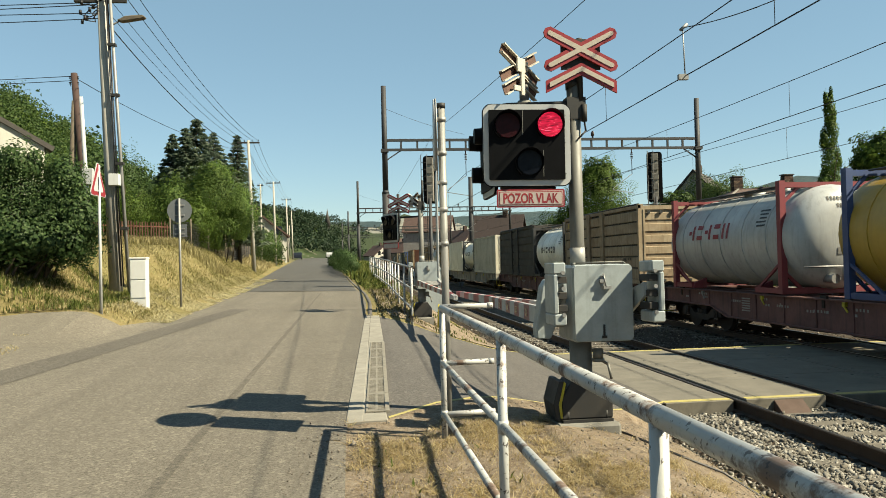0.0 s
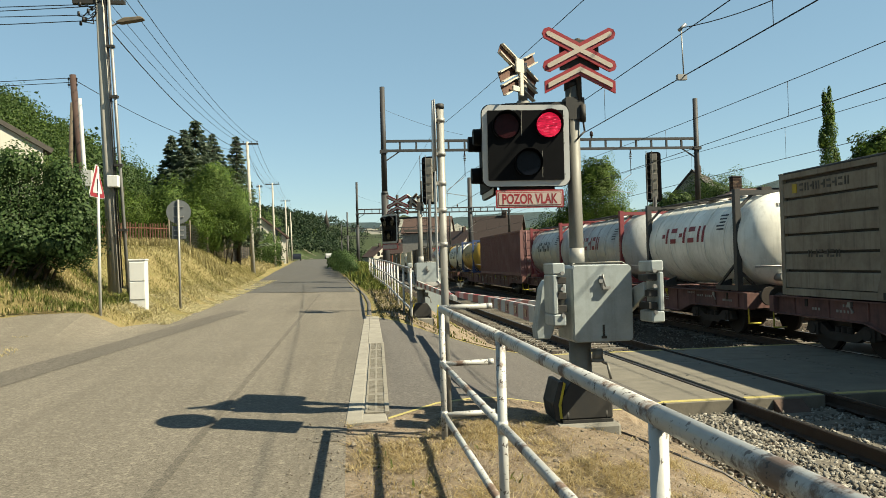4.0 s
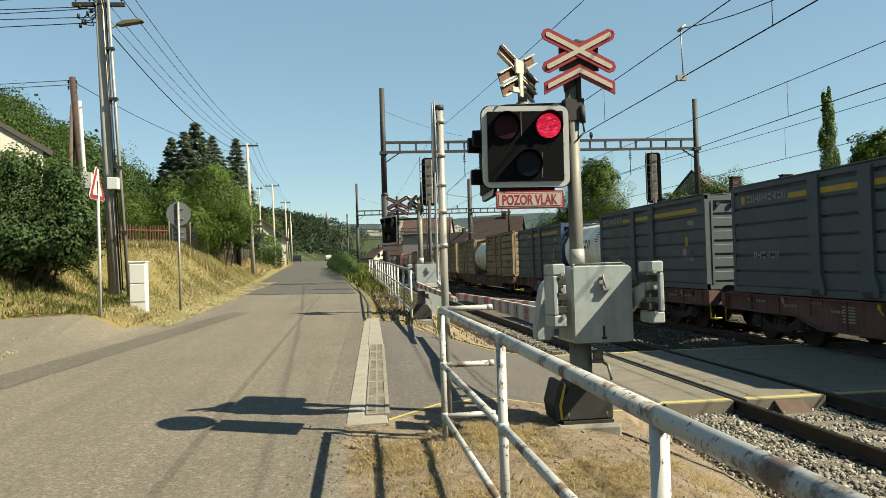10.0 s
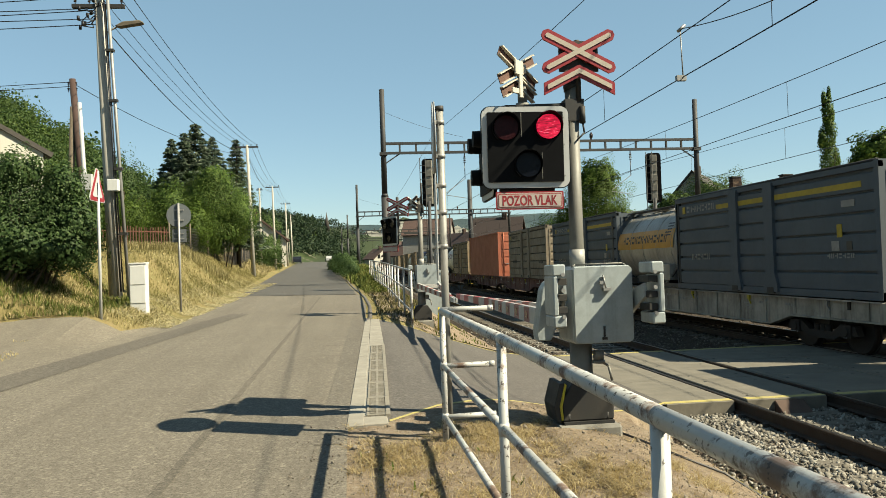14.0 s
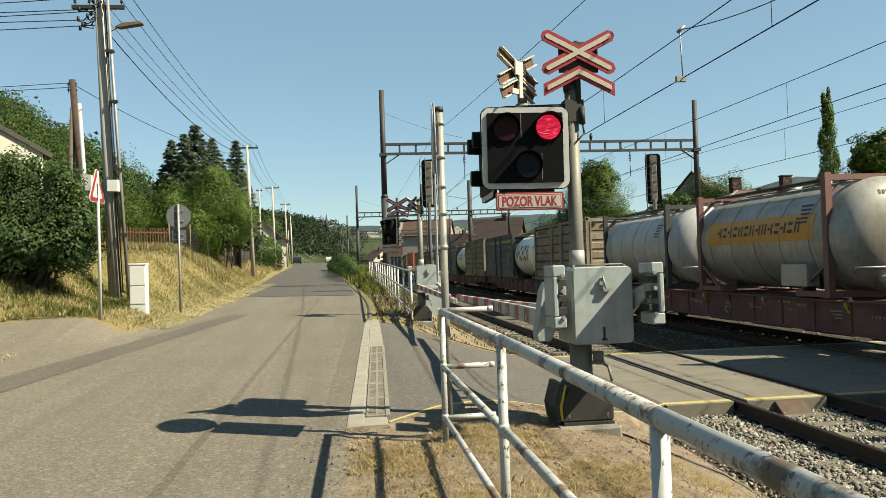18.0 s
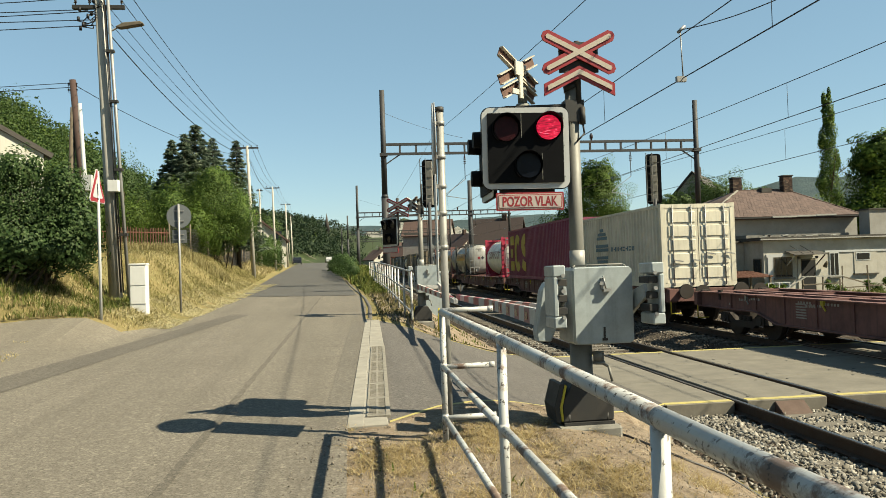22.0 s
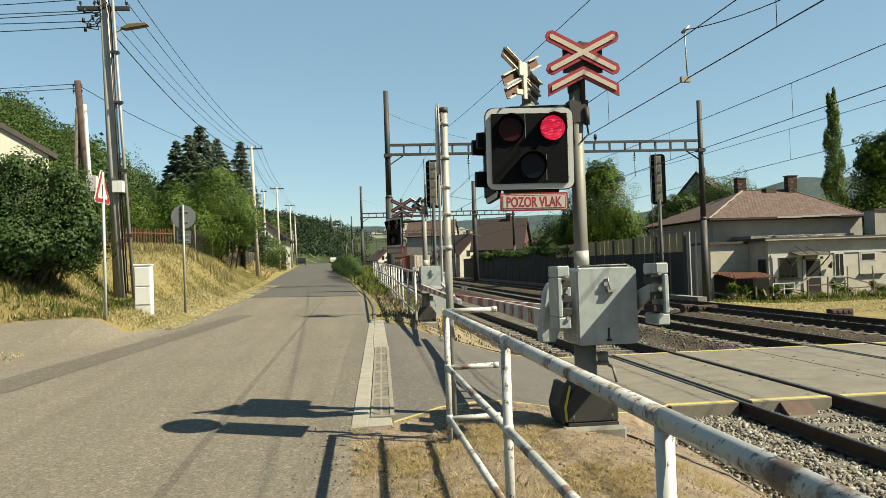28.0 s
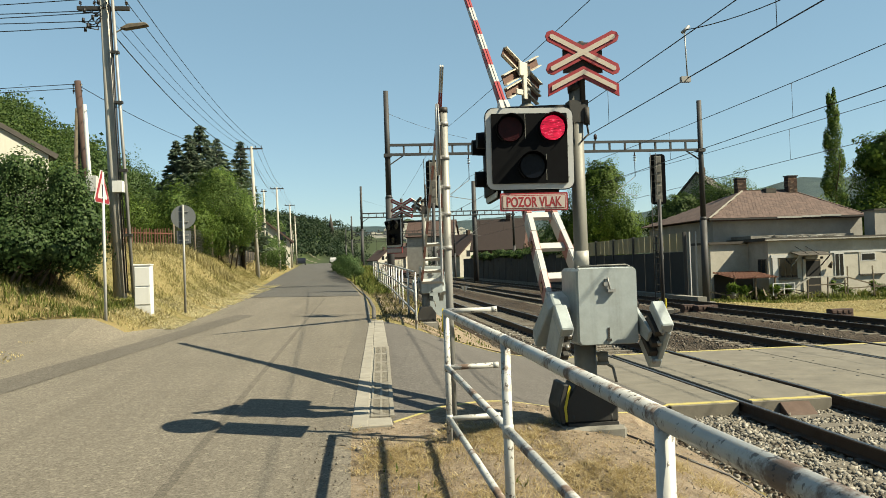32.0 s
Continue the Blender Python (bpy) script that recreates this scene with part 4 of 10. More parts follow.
def st_andrew_back(parent, m):
    """The rear of a double warning cross: rusty channel boards with bright folded edges on a cream bracket."""
    for nm, pts, y in (("cross_arm", [((-0.40, 0.20), (0.40, -0.20))], 0.0), ("cross_arm", [((-0.40, -0.20), (0.40, 0.20))], 0.012),
                       ("chevron", [((-0.36, -0.38), (0.0, -0.20)), ((0.0, -0.20), (0.36, -0.38))], 0.0)):
        bm, edge = NB(), NB()
        for (ax, az), (bx, bz) in pts:
            d = Vector((bx - ax, 0, bz - az)).normalized()
            n = Vector((-d.z, 0, d.x))
            bar(bm, (ax, y, az), (bx, y, bz), 0.012, 0.15, (0, 0, 1))
            for s in (-1, 1):
                o = n * (s * 0.068)
                bar(edge, (ax + o.x, y - 0.03, az + o.z), (bx + o.x, y - 0.03, bz + o.z), 0.055, 0.016, n)
        for b in (bm, edge):
            for v in b.verts:
                v.co = m @ v.co
        a = part(nm, bm, M["cross_rust"], parent, "rusty back of a warning cross board")
        part("folded_edge", edge, M["cross_back"], a)
    bm = NB()
    box(bm, -0.13, 0.05, -0.085, -0.05, -0.10, 0.10, m)
    box(bm, -0.05, 0.03, -0.085, -0.05, -0.42, -0.08, m)
    box(bm, -0.20, -0.05, -0.075, -0.045, -0.37, -0.29, m)
    part("bracket_plate", bm, M["cross_back"], parent, "cream bracket plate", bevel=0.006)


def st_andrew(parent, m):
    """Double warning cross in the plane y = 0 of m, its face towards -y."""
    for nm, fr, inn in (("cross_arm", arm_outline(0, 0, 0.86, 0.125, 27), arm_outline(0, 0, 0.78, 0.048, 27)),
                        ("cross_arm", arm_outline(0, 0, 0.86, 0.125, -27), arm_outline(0, 0, 0.78, 0.048, -27)),
                        ("chevron", chevron(0, -0.205, 0.378, 0.114, 0.188), chevron(0, -0.205, 0.378, 0.114, 0.188, 0.034))):
        off = 0.006 if nm == "cross_arm" and fr[0][1] > fr[1][1] else 0.0
        bm = NB()
        prism(bm, fr, -0.014 - off, 0.012 - off)
        for v in bm.verts:
            v.co = m @ v.co
        a = part(nm, bm, M["red"], parent)
        bm = NB()
        prism(bm, inn, -0.0265 + 0.08 * off, -0.012 - off)
        for v in bm.verts:
            v.co = m @ v.co
        part("inlay", bm, M["cross_in"], a)
        bm = NB()
        prism(bm, inn, 0.011 - off, 0.030 - off)
        for v in bm.verts:
            v.co = m @ v.co
        part("stiffener", bm, M["galv"], a)


def lens(parent, m, x, z, r, mat, nm, label, deep=0.20, drum=False):
    bm = NB()
    prism(bm, [(x + r * math.cos(k * math.tau / 32), z + r * math.sin(k * math.tau / 32)) for k in range(32)], -0.062, -0.03)
    for v in bm.verts:
        v.co = m @ v.co
    l = part(nm, bm, mat, parent, label)
    bm = NB()
    n = 0 if drum else 20
    if drum:
        rod(bm, m @ Vector((x, -0.03, z)), m @ Vector((x, -0.03 - deep * 1.5, z)), r * 1.2, r * 1.12, seg=20)
    for k in range(n):       # hood over the lamp: an open half tube
        a0, a1 = radians(-55 + 290 * k / n), radians(-55 + 290 * (k + 1) / n)
        ro, ri = r * 1.17, r * 1.13
        pts = []
        for a in (a0, a1):
            reach = deep * (0.30 + 0.70 * max(0.0, math.sin(a)))
            for rr in (ri, ro):
                pts.append([(x + rr * math.cos(a), -0.035, z + rr * math.sin(a)), (x + rr * math.cos(a), -0.045 - reach, z + rr * math.sin(a))])
        (i0, o0, i1, o1) = pts
        for q in ((o0[0], o1[0], o1[1], o0[1]), (i0[0], i0[1], i1[1], i1[0]), (i0[1], o0[1], o1[1], i1[1])):
            bm.faces.new([bm.verts.new(m @ Vector(c)) for c in q])
    bmesh.ops.remove_doubles(bm, verts=bm.verts, dist=1e-4)
    part("hood", bm, M["matt_black"], parent)
    return l


def light_board(parent, m, lit=True, deep=0.12, drum=False):
    W, H = 0.90, 0.835
    rl = 0.075 if drum else 0.125
    bm = NB()
    prism(bm, plate_outline(0, 0, W, H, 0.085), -0.012, 0.012)
    for v in bm.verts:
        v.co = m @ v.co
    bd = part("light_board", bm, M["white"], parent, "black signal board with a white border")
    bm = NB()
    prism(bm, plate_outline(0, 0, W + 0.016, H + 0.016, 0.09), -0.004, 0.03)
    for v in bm.verts:
        v.co = m @ v.co
    part("rim", bm, M["matt_black"], bd)
    bm = NB()
    prism(bm, plate_outline(-0.004, 0, W - 0.118, H - 0.118, 0.01), -0.034, -0.010)
    for v in bm.verts:
        v.co = m @ v.co
    part("black_face", bm, M["matt_black"], bd)
    for c in ((-0.05, -0.044, -0.037, -0.03, 0.10, 0.35), (0.16, 0.166, -0.037, -0.03, -0.33, -0.06)):
        bm = NB()
        box(bm, *c, m)
        part("seam", bm, M["mast_grey"], bd)
    bm = NB()
    for sx in (-0.39, 0.395):
        for sz in (-0.3, 0.02, 0.3):
            rod(bm, (sx, -0.018, sz), (sx, -0.010, sz), 0.010, seg=8)
    for v in bm.verts:
        v.co = m @ v.co
    tagged(part("rivets", bm, M["galv"], bd), kind="stuff")
    lens(bd, m, -0.205, 0.195, rl, M["lens_off"] if lit else M["lens_dark"], "left_lens", "unlit dark red lens", deep, drum)
    lens(bd, m, 0.235, 0.205, rl, M["lens_lit"] if lit else M["lens_dark"], "right_lens", "glowing red warning lens" if lit else "unlit lens", deep, drum)
    lens(bd, m, 0.015, -0.185, rl, M["lens_dark"], "lower_lens", "unlit dark lens", deep, drum)
    for sx, sz in ((-0.205, 0.19), (0.235, 0.19), (0.015, -0.185)):
        bm = NB()
        rod(bm, m @ Vector((sx, 0.012, sz)), m @ Vector((sx, 0.13, sz)), rl * 1.15, rl, seg=20)
        part("lamp_housing", bm, M["matt_black"], bd)
    return bd


def warning_plate(parent, m, w=0.70, h=0.185, text="POZOR VLAK"):
    bm = NB()
    prism(bm, plate_outline(0, 0, w, h, 0.012), -0.010, 0.006)
    for v in bm.verts:
        v.co = m @ v.co
    pl = part("warning_plate", bm, M["red"], parent, "white plate with red border and lettering")
    for ww, hh, mat, y0, y1 in ((w - 0.030, h - 0.030, "plate_pink", -0.013, -0.009), (w - 0.048, h - 0.048, "red", -0.0155, -0.012), (w - 0.062, h - 0.062, "plate_pink", -0.018, -0.015)):
        bm = NB()
        prism(bm, plate_outline(0, 0, ww, hh, 0.008), y0, y1)
        for v in bm.verts:
            v.co = m @ v.co
        part("plate_face", bm, M[mat], pl)
    if text:
        cu = bpy.data.curves.new("lettering", 'FONT')
        cu.body, cu.align_x, cu.align_y, cu.size, cu.extrude, cu.offset = text, 'CENTER', 'CENTER', 0.135, 0.0015, 0.0034
        tmp = bpy.data.objects.new("tmp", cu)
        scene.collection.objects.link(tmp)
        me = bpy.data.meshes.new_from_object(tmp.evaluated_get(bpy.context.evaluated_depsgraph_get()))
        bpy.data.objects.remove(tmp)
        xs = [v.co.x for v in me.vertices]
        zs = [v.co.y for v in me.vertices]
        sx, sz = (w - 0.13) / (max(xs) - min(xs)), 0.105 / (max(zs) - min(zs))
        cx, cz = (max(xs) + min(xs)) / 2, (max(zs) + min(zs)) / 2
        for v in me.vertices:
            v.co = m @ Vector(((v.co.x - cx) * sx, -0.0185 - v.co.z, (v.co.y - cz) * sz))
        me.materials.clear()
        me.materials.append(M["ink_red"])
        ob = new("lettering", me)
        ob.parent = pl


DROP = -0.15                   # the arm lies a little below its axle


def boom(parent, pivot, length, side=0.36, thick=1.0, cx=-0.155, arm=0.20, join=4.6):
    """The swinging part: an axle with counterweights at both ends, and a striped arm along +y whose two legs stand beside the box."""
    bm = NB()
    rod(bm, (-side - 0.1, 0, 0), (side + 0.1, 0, 0), 0.035, seg=12)
    ax = part("boom", bm, M["dark_iron"], parent, "red and white striped barrier arm with counterweights")
    ax.location = pivot
    n = int((length - join) / 0.58)
    segs = [0.05, 0.30] + [0.30 + (join - 0.30) * k / 12 for k in range(1, 13)] + [join + (length - join) * k / n for k in range(1, n + 1)]
    for k, (a, b) in enumerate(zip(segs, segs[1:])):
        mat = M["boom_white"] if k % 2 == 0 else M["boom_pale"] if b < join else M["boom_red"]

        def off(y):
            return arm * max(0.0, 1 - y / join) if y < join else 0.0
        for s in (-1, 1):
            bm = NB()
            ha, hb = 0.19 - 0.10 * a / length, 0.19 - 0.10 * b / length
            w = 0.075 if b < join + 0.3 else 0.046
            xa, xb = s * (off(a) + w * 0.5), s * (off(b) + w * 0.5)
            bar(bm, (cx + xa, max(a, 0.05), DROP), (cx + xb, b, DROP), w * thick, (ha + hb) / 2 * thick)
            sec = part("boom_section", bm, mat, ax)
            bm = NB()
            t = (ha + hb) / 4 * thick + 0.004
            bar(bm, (cx + xa, max(a, 0.25), DROP + t), (cx + xb, b - 0.01, DROP + t), w * 0.7, 0.014)
            part("boom_flange", bm, M["boom_white"] if a < 1.6 else mat, sec)
            if mat is M["boom_pale"]:
                bm = NB()
                x, y = cx + (xa + xb) / 2 + s * (w * thick / 2 + 0.003), (a + b) / 2
                box(bm, x - 0.005, x + 0.005, y - 0.05, y + 0.05, DROP - 0.045 * thick, DROP + 0.045 * thick)
                part("reflector", bm, M["reflector"], sec, "dark red reflector")
    for y in (0.62, 1.15, 1.75):
        bm = NB()
        w = arm * (1 - y / join) + 0.03
        bar(bm, (cx - w, y, DROP + 0.02), (cx + w, y, DROP + 0.02), 0.10, 0.05)
        part("cross_piece", bm, M["boom_white"], ax)
    for s in (-1, 1):
        bm = NB()
        prism(bm, [(0.14, DROP - 0.06), (0.14, 0.06), (-0.10, 0.11), (-0.62, 0.22), (-0.62, 0.08), (-0.2, -0.10)], s * side - 0.018, s * side + 0.018, 'x')
        part("lever", bm, M["box_grey"], ax, bevel=0.006)
        for zc, hh, th in ((0.0, 0.30, 0.075),):
            bm = NB()
            x0 = s * (side + 0.02)
            x1 = s * (side + 0.145)
            lo, hi = min(x0, x1), max(x0, x1)
            # a weight like a letter C: two horns and a back
            up = 0.125
            box(bm, lo, hi, -0.74, -0.40, up + hh - 0.11, up + hh)
            box(bm, lo, hi, -0.74, -0.40, up - hh, up - hh + 0.11)
            box(bm, (hi - 0.05) if s > 0 else lo, hi if s > 0 else (lo + 0.05), -0.74, -0.40, up - hh + 0.11, up + hh - 0.11)
            part("counterweight", bm, M["box_grey"], ax, "grey cast counterweight block", bevel=0.012)
            bm = NB()
            for zz in (0.13, -0.02, -0.14):
                box(bm, s * (side + 0.045) - 0.045, s * (side + 0.045) + 0.045, -0.70, -0.44, up + zz - 0.03, up + zz + 0.035)
            part("weight_plate", bm, M["dark_iron"], ax, bevel=0.004)
            bm = NB()
            for zz in (0.2, 0.05, -0.2):
                rod(bm, (s * (side + 0.05), -0.76, up + zz), (s * (side + 0.05), -0.72, up + zz), 0.02, seg=8)
            tagged(part("weight_bolts", bm, M["galv"], ax), kind="stuff")
    bm = NB()
    prism(bm, [(0.30, DROP - 0.10), (0.30, DROP + 0.10), (0.06, 0.08), (-0.08, 0.06), (-0.08, -0.10), (0.05, DROP - 0.10)], cx - arm - 0.05, cx + arm + 0.03, 'x')
    part("arm_socket", bm, M["boom_white"], ax, "cream cast socket of the arm", bevel=0.012)
    bm = NB()
    xl = -side - 0.11
    prism(bm, [(xl + 0.03, 0.26), (xl + 0.11, 0.26), (xl + 0.12, -0.20), (xl + 0.06, -0.34), (xl - 0.08, -0.34), (xl - 0.09, -0.24), (xl - 0.02, 0.18)], -0.24, -0.06)
    part("boom_root", bm, M["box_grey"], ax, "grey cast lever at the root of the arm", bevel=0.012)
    return ax


def barrier(at, near=True):
    t = thing("level_crossing_barrier", at, "grey barrier drive with warning lights, double cross and mast", "crossing barrier", "barriers of the crossing")
    bm = NB()
    box(bm, -0.34, 0.32, -0.30, 0.32, -0.25, 0.03)
    part("foundation", bm, M["concrete"], t, "cracked concrete footing", bevel=0.03)
    bm = NB()
    box(bm, -0.26, 0.26, -0.22, 0.22, 0.03, 0.06)
    for sx in (-0.2, 0.2):
        for sy in (-0.17, 0.17):
            rod(bm, (sx, sy, 0.05), (sx, sy, 0.14), 0.025, seg=6)
    part("foot_plate", bm, M["dark_iron"], t)
    # dark flared skirt with yellow edges
    bm = NB()
    prism(bm, [(-0.27, 0.06), (0.27, 0.06), (0.27, 0.28), (0.15, 0.46), (-0.15, 0.46), (-0.27, 0.28)], -0.19, 0.19)
    part("skirt", bm, M["dark_iron"], t, "black flared foot cover", bevel=0.015)
    bm = NB()
    prism(bm, [(-0.33, 0.06), (-0.285, 0.06), (-0.30, 0.22), (-0.24, 0.45), (-0.29, 0.45), (-0.355, 0.22)], -0.20, 0.22)
    part("skirt_wing", bm, M["dark_iron"], t, bevel=0.006)
    bm = NB()
    prism(bm, [(-0.285, 0.08), (-0.262, 0.08), (-0.272, 0.22), (-0.222, 0.43), (-0.24, 0.45), (-0.30, 0.22)], -0.207, -0.196)
    part("yellow_edge", bm, M["hazard_y"], t)
    bm = NB()
    rod(bm, (0, 0, 0.05), (0, 0, 0.90), 0.115, seg=20)
    for k in range(4):
        a = k * math.pi / 2 + math.pi / 4
        bar(bm, (0.10 * math.cos(a), 0.10 * math.sin(a), 0.06), (0.13 * math.cos(a), 0.13 * math.sin(a), 0.40), 0.02, 0.10)
    part("pedestal", bm, M["mast_grey"], t)
    bm = NB()
    rod(bm, (0.14, -0.14, 0.66), (0.14, -0.14, 0.76), 0.055, seg=14)
    rod(bm, (0.14, -0.14, 0.63), (0.14, -0.14, 0.66), 0.065, seg=14)
    pipe(bm, [(0.17, -0.14, 0.64), (0.24, -0.15, 0.60), (0.27, -0.16, 0.45)], 0.014, 8)
    part("bell", bm, M["mast_grey"], t, "small warning bell under the box")
    # drive box with cover
    bm = NB()
    box(bm, -0.15, 0.47, -0.30, 0.30, 0.845, 1.62)
    part("drive_box", bm, M["box_grey"], t, "grey sheet-steel drive housing with scuffed paint", bevel=0.03)
    bm = NB()
    prism(bm, plate_outline(0.16, 1.235, 0.60, 0.755, 0.04), -0.318, -0.297)
    cov = part("cover", bm, M["box_grey"], t, "flat grey cover plate")
    bm = NB()
    box(bm, -0.022, 0.022, -0.345, -0.31, 1.40, 1.51)
    box(bm, -0.04, 0.012, -0.36, -0.33, 1.44, 1.475)
    rod(bm, (0.02, -0.365, 1.40), (0.0, -0.35, 1.53), 0.008, seg=8)
    box(bm, -0.005, 0.075, -0.37, -0.315, 1.375, 1.405)
    for v in bm.verts:
        v.co.x += 0.15
    part("latch", bm, M["galv"], cov, "lock hasp with padlock")
    bm = NB()
    box(bm, 0.145, 0.165, -0.325, -0.315, 0.90, 1.02)
    box(bm, 0.13, 0.18, -0.335, -0.315, 0.885, 0.91)
    part("lower_latch", bm, M["dark_iron"], cov)
    bm = NB()
    pipe(bm, [(-0.13, -0.2, 1.62), (-0.09, -0.2, 1.64), (0.40, -0.2, 1.644), (0.44, -0.2, 1.62)], 0.008, 8)
    part("lifting_rail", bm, M["mast_grey"], t)
    # mast
    bm = NB()
    rod(bm, (0.03, 0.12, 0.5), (0.03, 0.12, 3.52), 0.078, 0.070, seg=20)
    part("mast", bm, M["mast_grey"], t, "grey tubular signal mast")
    bm = NB()
    rod(bm, (0.03, 0.12, 1.62), (0.03, 0.12, 1.80), 0.081, seg=20)
    part("white_band", bm, M["band"], t)
    # mast head: bracket bars and junctions
    bm = NB()
    rod(bm, (0.03, 0.12, 3.50), (0.0, 0.12, 3.57), 0.085, 0.06, seg=16)
    box(bm, -0.06, 0.14, 0.04, 0.20, 3.15, 3.38)
    bar(bm, (0.03, 0.10, 3.32), (-0.70, 0.10, 3.30), 0.05, 0.05)
    bar(bm, (0.03, 0.12, 3.45), (0.09, 0.08, 3.62), 0.05, 0.05)
    rod(bm, (0.09, 0.06, 3.35), (0.09, 0.06, 4.0), 0.03, seg=10)
    rod(bm, (0.12, 0.04, 3.12), (0.12, 0.04, 3.30), 0.03, seg=10)
    pipe(bm, [(0.12, 0.05, 3.15), (0.13, 0.03, 3.02), (0.05, 0.04, 2.94)], 0.010, 6)
    part("mast_head", bm, M["dark_iron"], t)
    bm = NB()
    bar(bm, (0.03, 0.10, 2.55), (-0.45, 0.05, 2.55), 0.05, 0.05)
    part("lower_bracket", bm, M["dark_iron"], t)
    if not near:
        bm = NB()
        bar(bm, (0.03, 0.10, 3.10), (-0.80, 0.0, 3.08), 0.06, 0.06)
        bar(bm, (0.03, 0.12, 2.95), (-0.60, 0.3, 2.93), 0.05, 0.05)
        rod(bm, (-0.62, 0.02, 2.9), (-0.62, 0.02, 3.6), 0.04, seg=10)
        part("side_arm", bm, M["dark_iron"], t)
        st_andrew(t, Matrix.Translation((-0.62, -0.05, 3.40)) @ pose(0, 0, 0, 0, 0, -25) @ Matrix.Scale(0.85, 4))
        light_board(t, Matrix.Translation((-0.86, -0.05, 2.62)) @ pose(0, 0, 0, 0, 0, -64), False)
        warning_plate(t, Matrix.Translation((-0.86, -0.05, 2.10)) @ pose(0, 0, 0, 0, 0, -48), 0.62, 0.17, text="")
        st_andrew_back(t, Matrix.Translation((-0.16, 0.22, 3.48)) @ pose(0, 0, 0, 0, 0, -60) @ Matrix.Scale(0.62, 4))
        return t
    # sign facing the camera road
    bm = NB()
    box(bm, -0.12, 0.30, 0.01, 0.035, 3.66, 3.98)
    part("cross_backing", bm, M["dark_iron"], t)
    st_andrew(t, Matrix.Translation((0.08, -0.02, 3.862)))
    mf = Matrix.Translation((-0.525, -0.06, 2.862)) @ pose(0, 0, 0, 0, 0.4, -3)
    light_board(t, mf)
    warning_plate(t, Matrix.Translation((-0.50, -0.06, 2.315)) @ pose(0, 0, 0, 0, 0.4, -3))
    bm = NB()
    box(bm, -0.80, -0.22, -0.01, 0.02, 2.24, 2.5)
    part("plate_bracket", bm, M["dark_iron"], t)
    # second set turned towards the crossing road
    ms = Matrix.Translation((-0.83, 0.50, 2.80)) @ pose(0, 0, 0, 0, 0, -92)
    light_board(t, ms, False, 0.10, True)
    bm = NB()
    bar(bm, (-0.70, 0.10, 3.30), (-0.80, 0.36, 3.28), 0.05, 0.05)
    rod(bm, (-0.49, 0.16, 3.25), (-0.49, 0.16, 3.74), 0.05, seg=14)
    rod(bm, (-0.49, 0.16, 3.24), (-0.49, 0.16, 3.36), 0.09, 0.07, seg=14)
    part("side_post", bm, M["mast_grey"], t)
    bm = NB()
    box(bm, -0.57, -0.45, 0.10, 0.22, 3.66, 3.76)
    part("mount_block", bm, M["cross_back"], t, bevel=0.008)
    st_andrew_back(t, Matrix.Translation((-0.56, 0.07, 3.70)) @ pose(0, 0, 0, 0, 0, 40) @ Matrix.Scale(0.74, 4))
    return t


SIZE = 0.918
near_barrier = barrier(Matrix.Translation((2.17, 7.32, -0.01)) @ Matrix.Scale(SIZE, 4))
near_boom = boom(near_barrier, (0.10, 0.06, 1.22), 8.75, side=0.405)
far_barrier = barrier(Matrix.Translation((1.90, 20.9, 0.04)) @ Matrix.Scale(SIZE, 4), near=False)
far_boom = boom(far_barrier, (0.10, 0.0, 1.18), 7.6, side=0.30, thick=0.75, cx=-0.08, arm=0.27, join=6.2)
for s in far_boom.children:
    s.matrix_basis = pose(0, 0, 0, 0, 0, 178.4) @ s.matrix_basis
FAR_BOOM = [(0, -0.9), (29.2, -0.9), (29.4, -0.4), (29.6, 1.2), (29.8, 3.0), (30.0, 5.2), (30.25, 8.4), (30.5, 12.0), (30.75, 16.0), (31.0, 20.4), (31.25, 25.2), (31.5, 30.2), (31.75, 35.2), (32.0, 40.0)]
BOOM = [(0, -0.6), (29.0, -0.6), (29.2, -0.6), (29.4, 0.0), (29.6, 3.0), (29.8, 6.2), (30.0, 10.0), (30.2, 14.0), (30.4, 18.0), (30.6, 21.6), (30.8, 25.0),
        (31.0, 28.0), (31.2, 30.6), (31.4, 33.2), (31.6, 35.6), (31.8, 38.0), (32.0, 40.4)]
# ---------------------------------------------------------------- the freight train
XT = TRACKS[1]
HW = 1.22                      # half width of the loads
FLOOR = 1.14                   # loading height above the rail
moving = []                    # (object, place along the train)


def run(t):
    return 17.574 * t - 0.01455 * t * t


def ride(ob, s):
    ob.location = (XT, run(0) - s, RAIL)
    moving.append((ob, s))
    return ob


def word_shape(k):
    """Plain strokes that stand for one character of a trade name: shares of its width and height."""
    return (((0.12, 0.34, 0.0, 1.0), (0.60, 0.82, 0.0, 1.0)), ((0.14, 0.80, 0.0, 0.30), (0.14, 0.80, 0.70, 1.0)),
            ((0.12, 0.36, 0.0, 1.0), (0.46, 0.82, 0.38, 0.64)))[(k * 7 + k // 3) % 3]


def bars(parent, side_x, y0, y1, z0, z1, mat, n, name="lettering", slant=0.0):
    """A word as plain upright blocks on the side that faces the camera."""
    bm = NB()
    w = (y1 - y0) / n
    for k in range(n):
        for ya, yb, va, vb in word_shape(k):
            box(bm, side_x - 0.004, side_x + 0.004, y0 + (k + ya) * w, y0 + (k + yb) * w, z0 + va * (z1 - z0), z0 + vb * (z1 - z0))
    return part(name, bm, mat, parent)


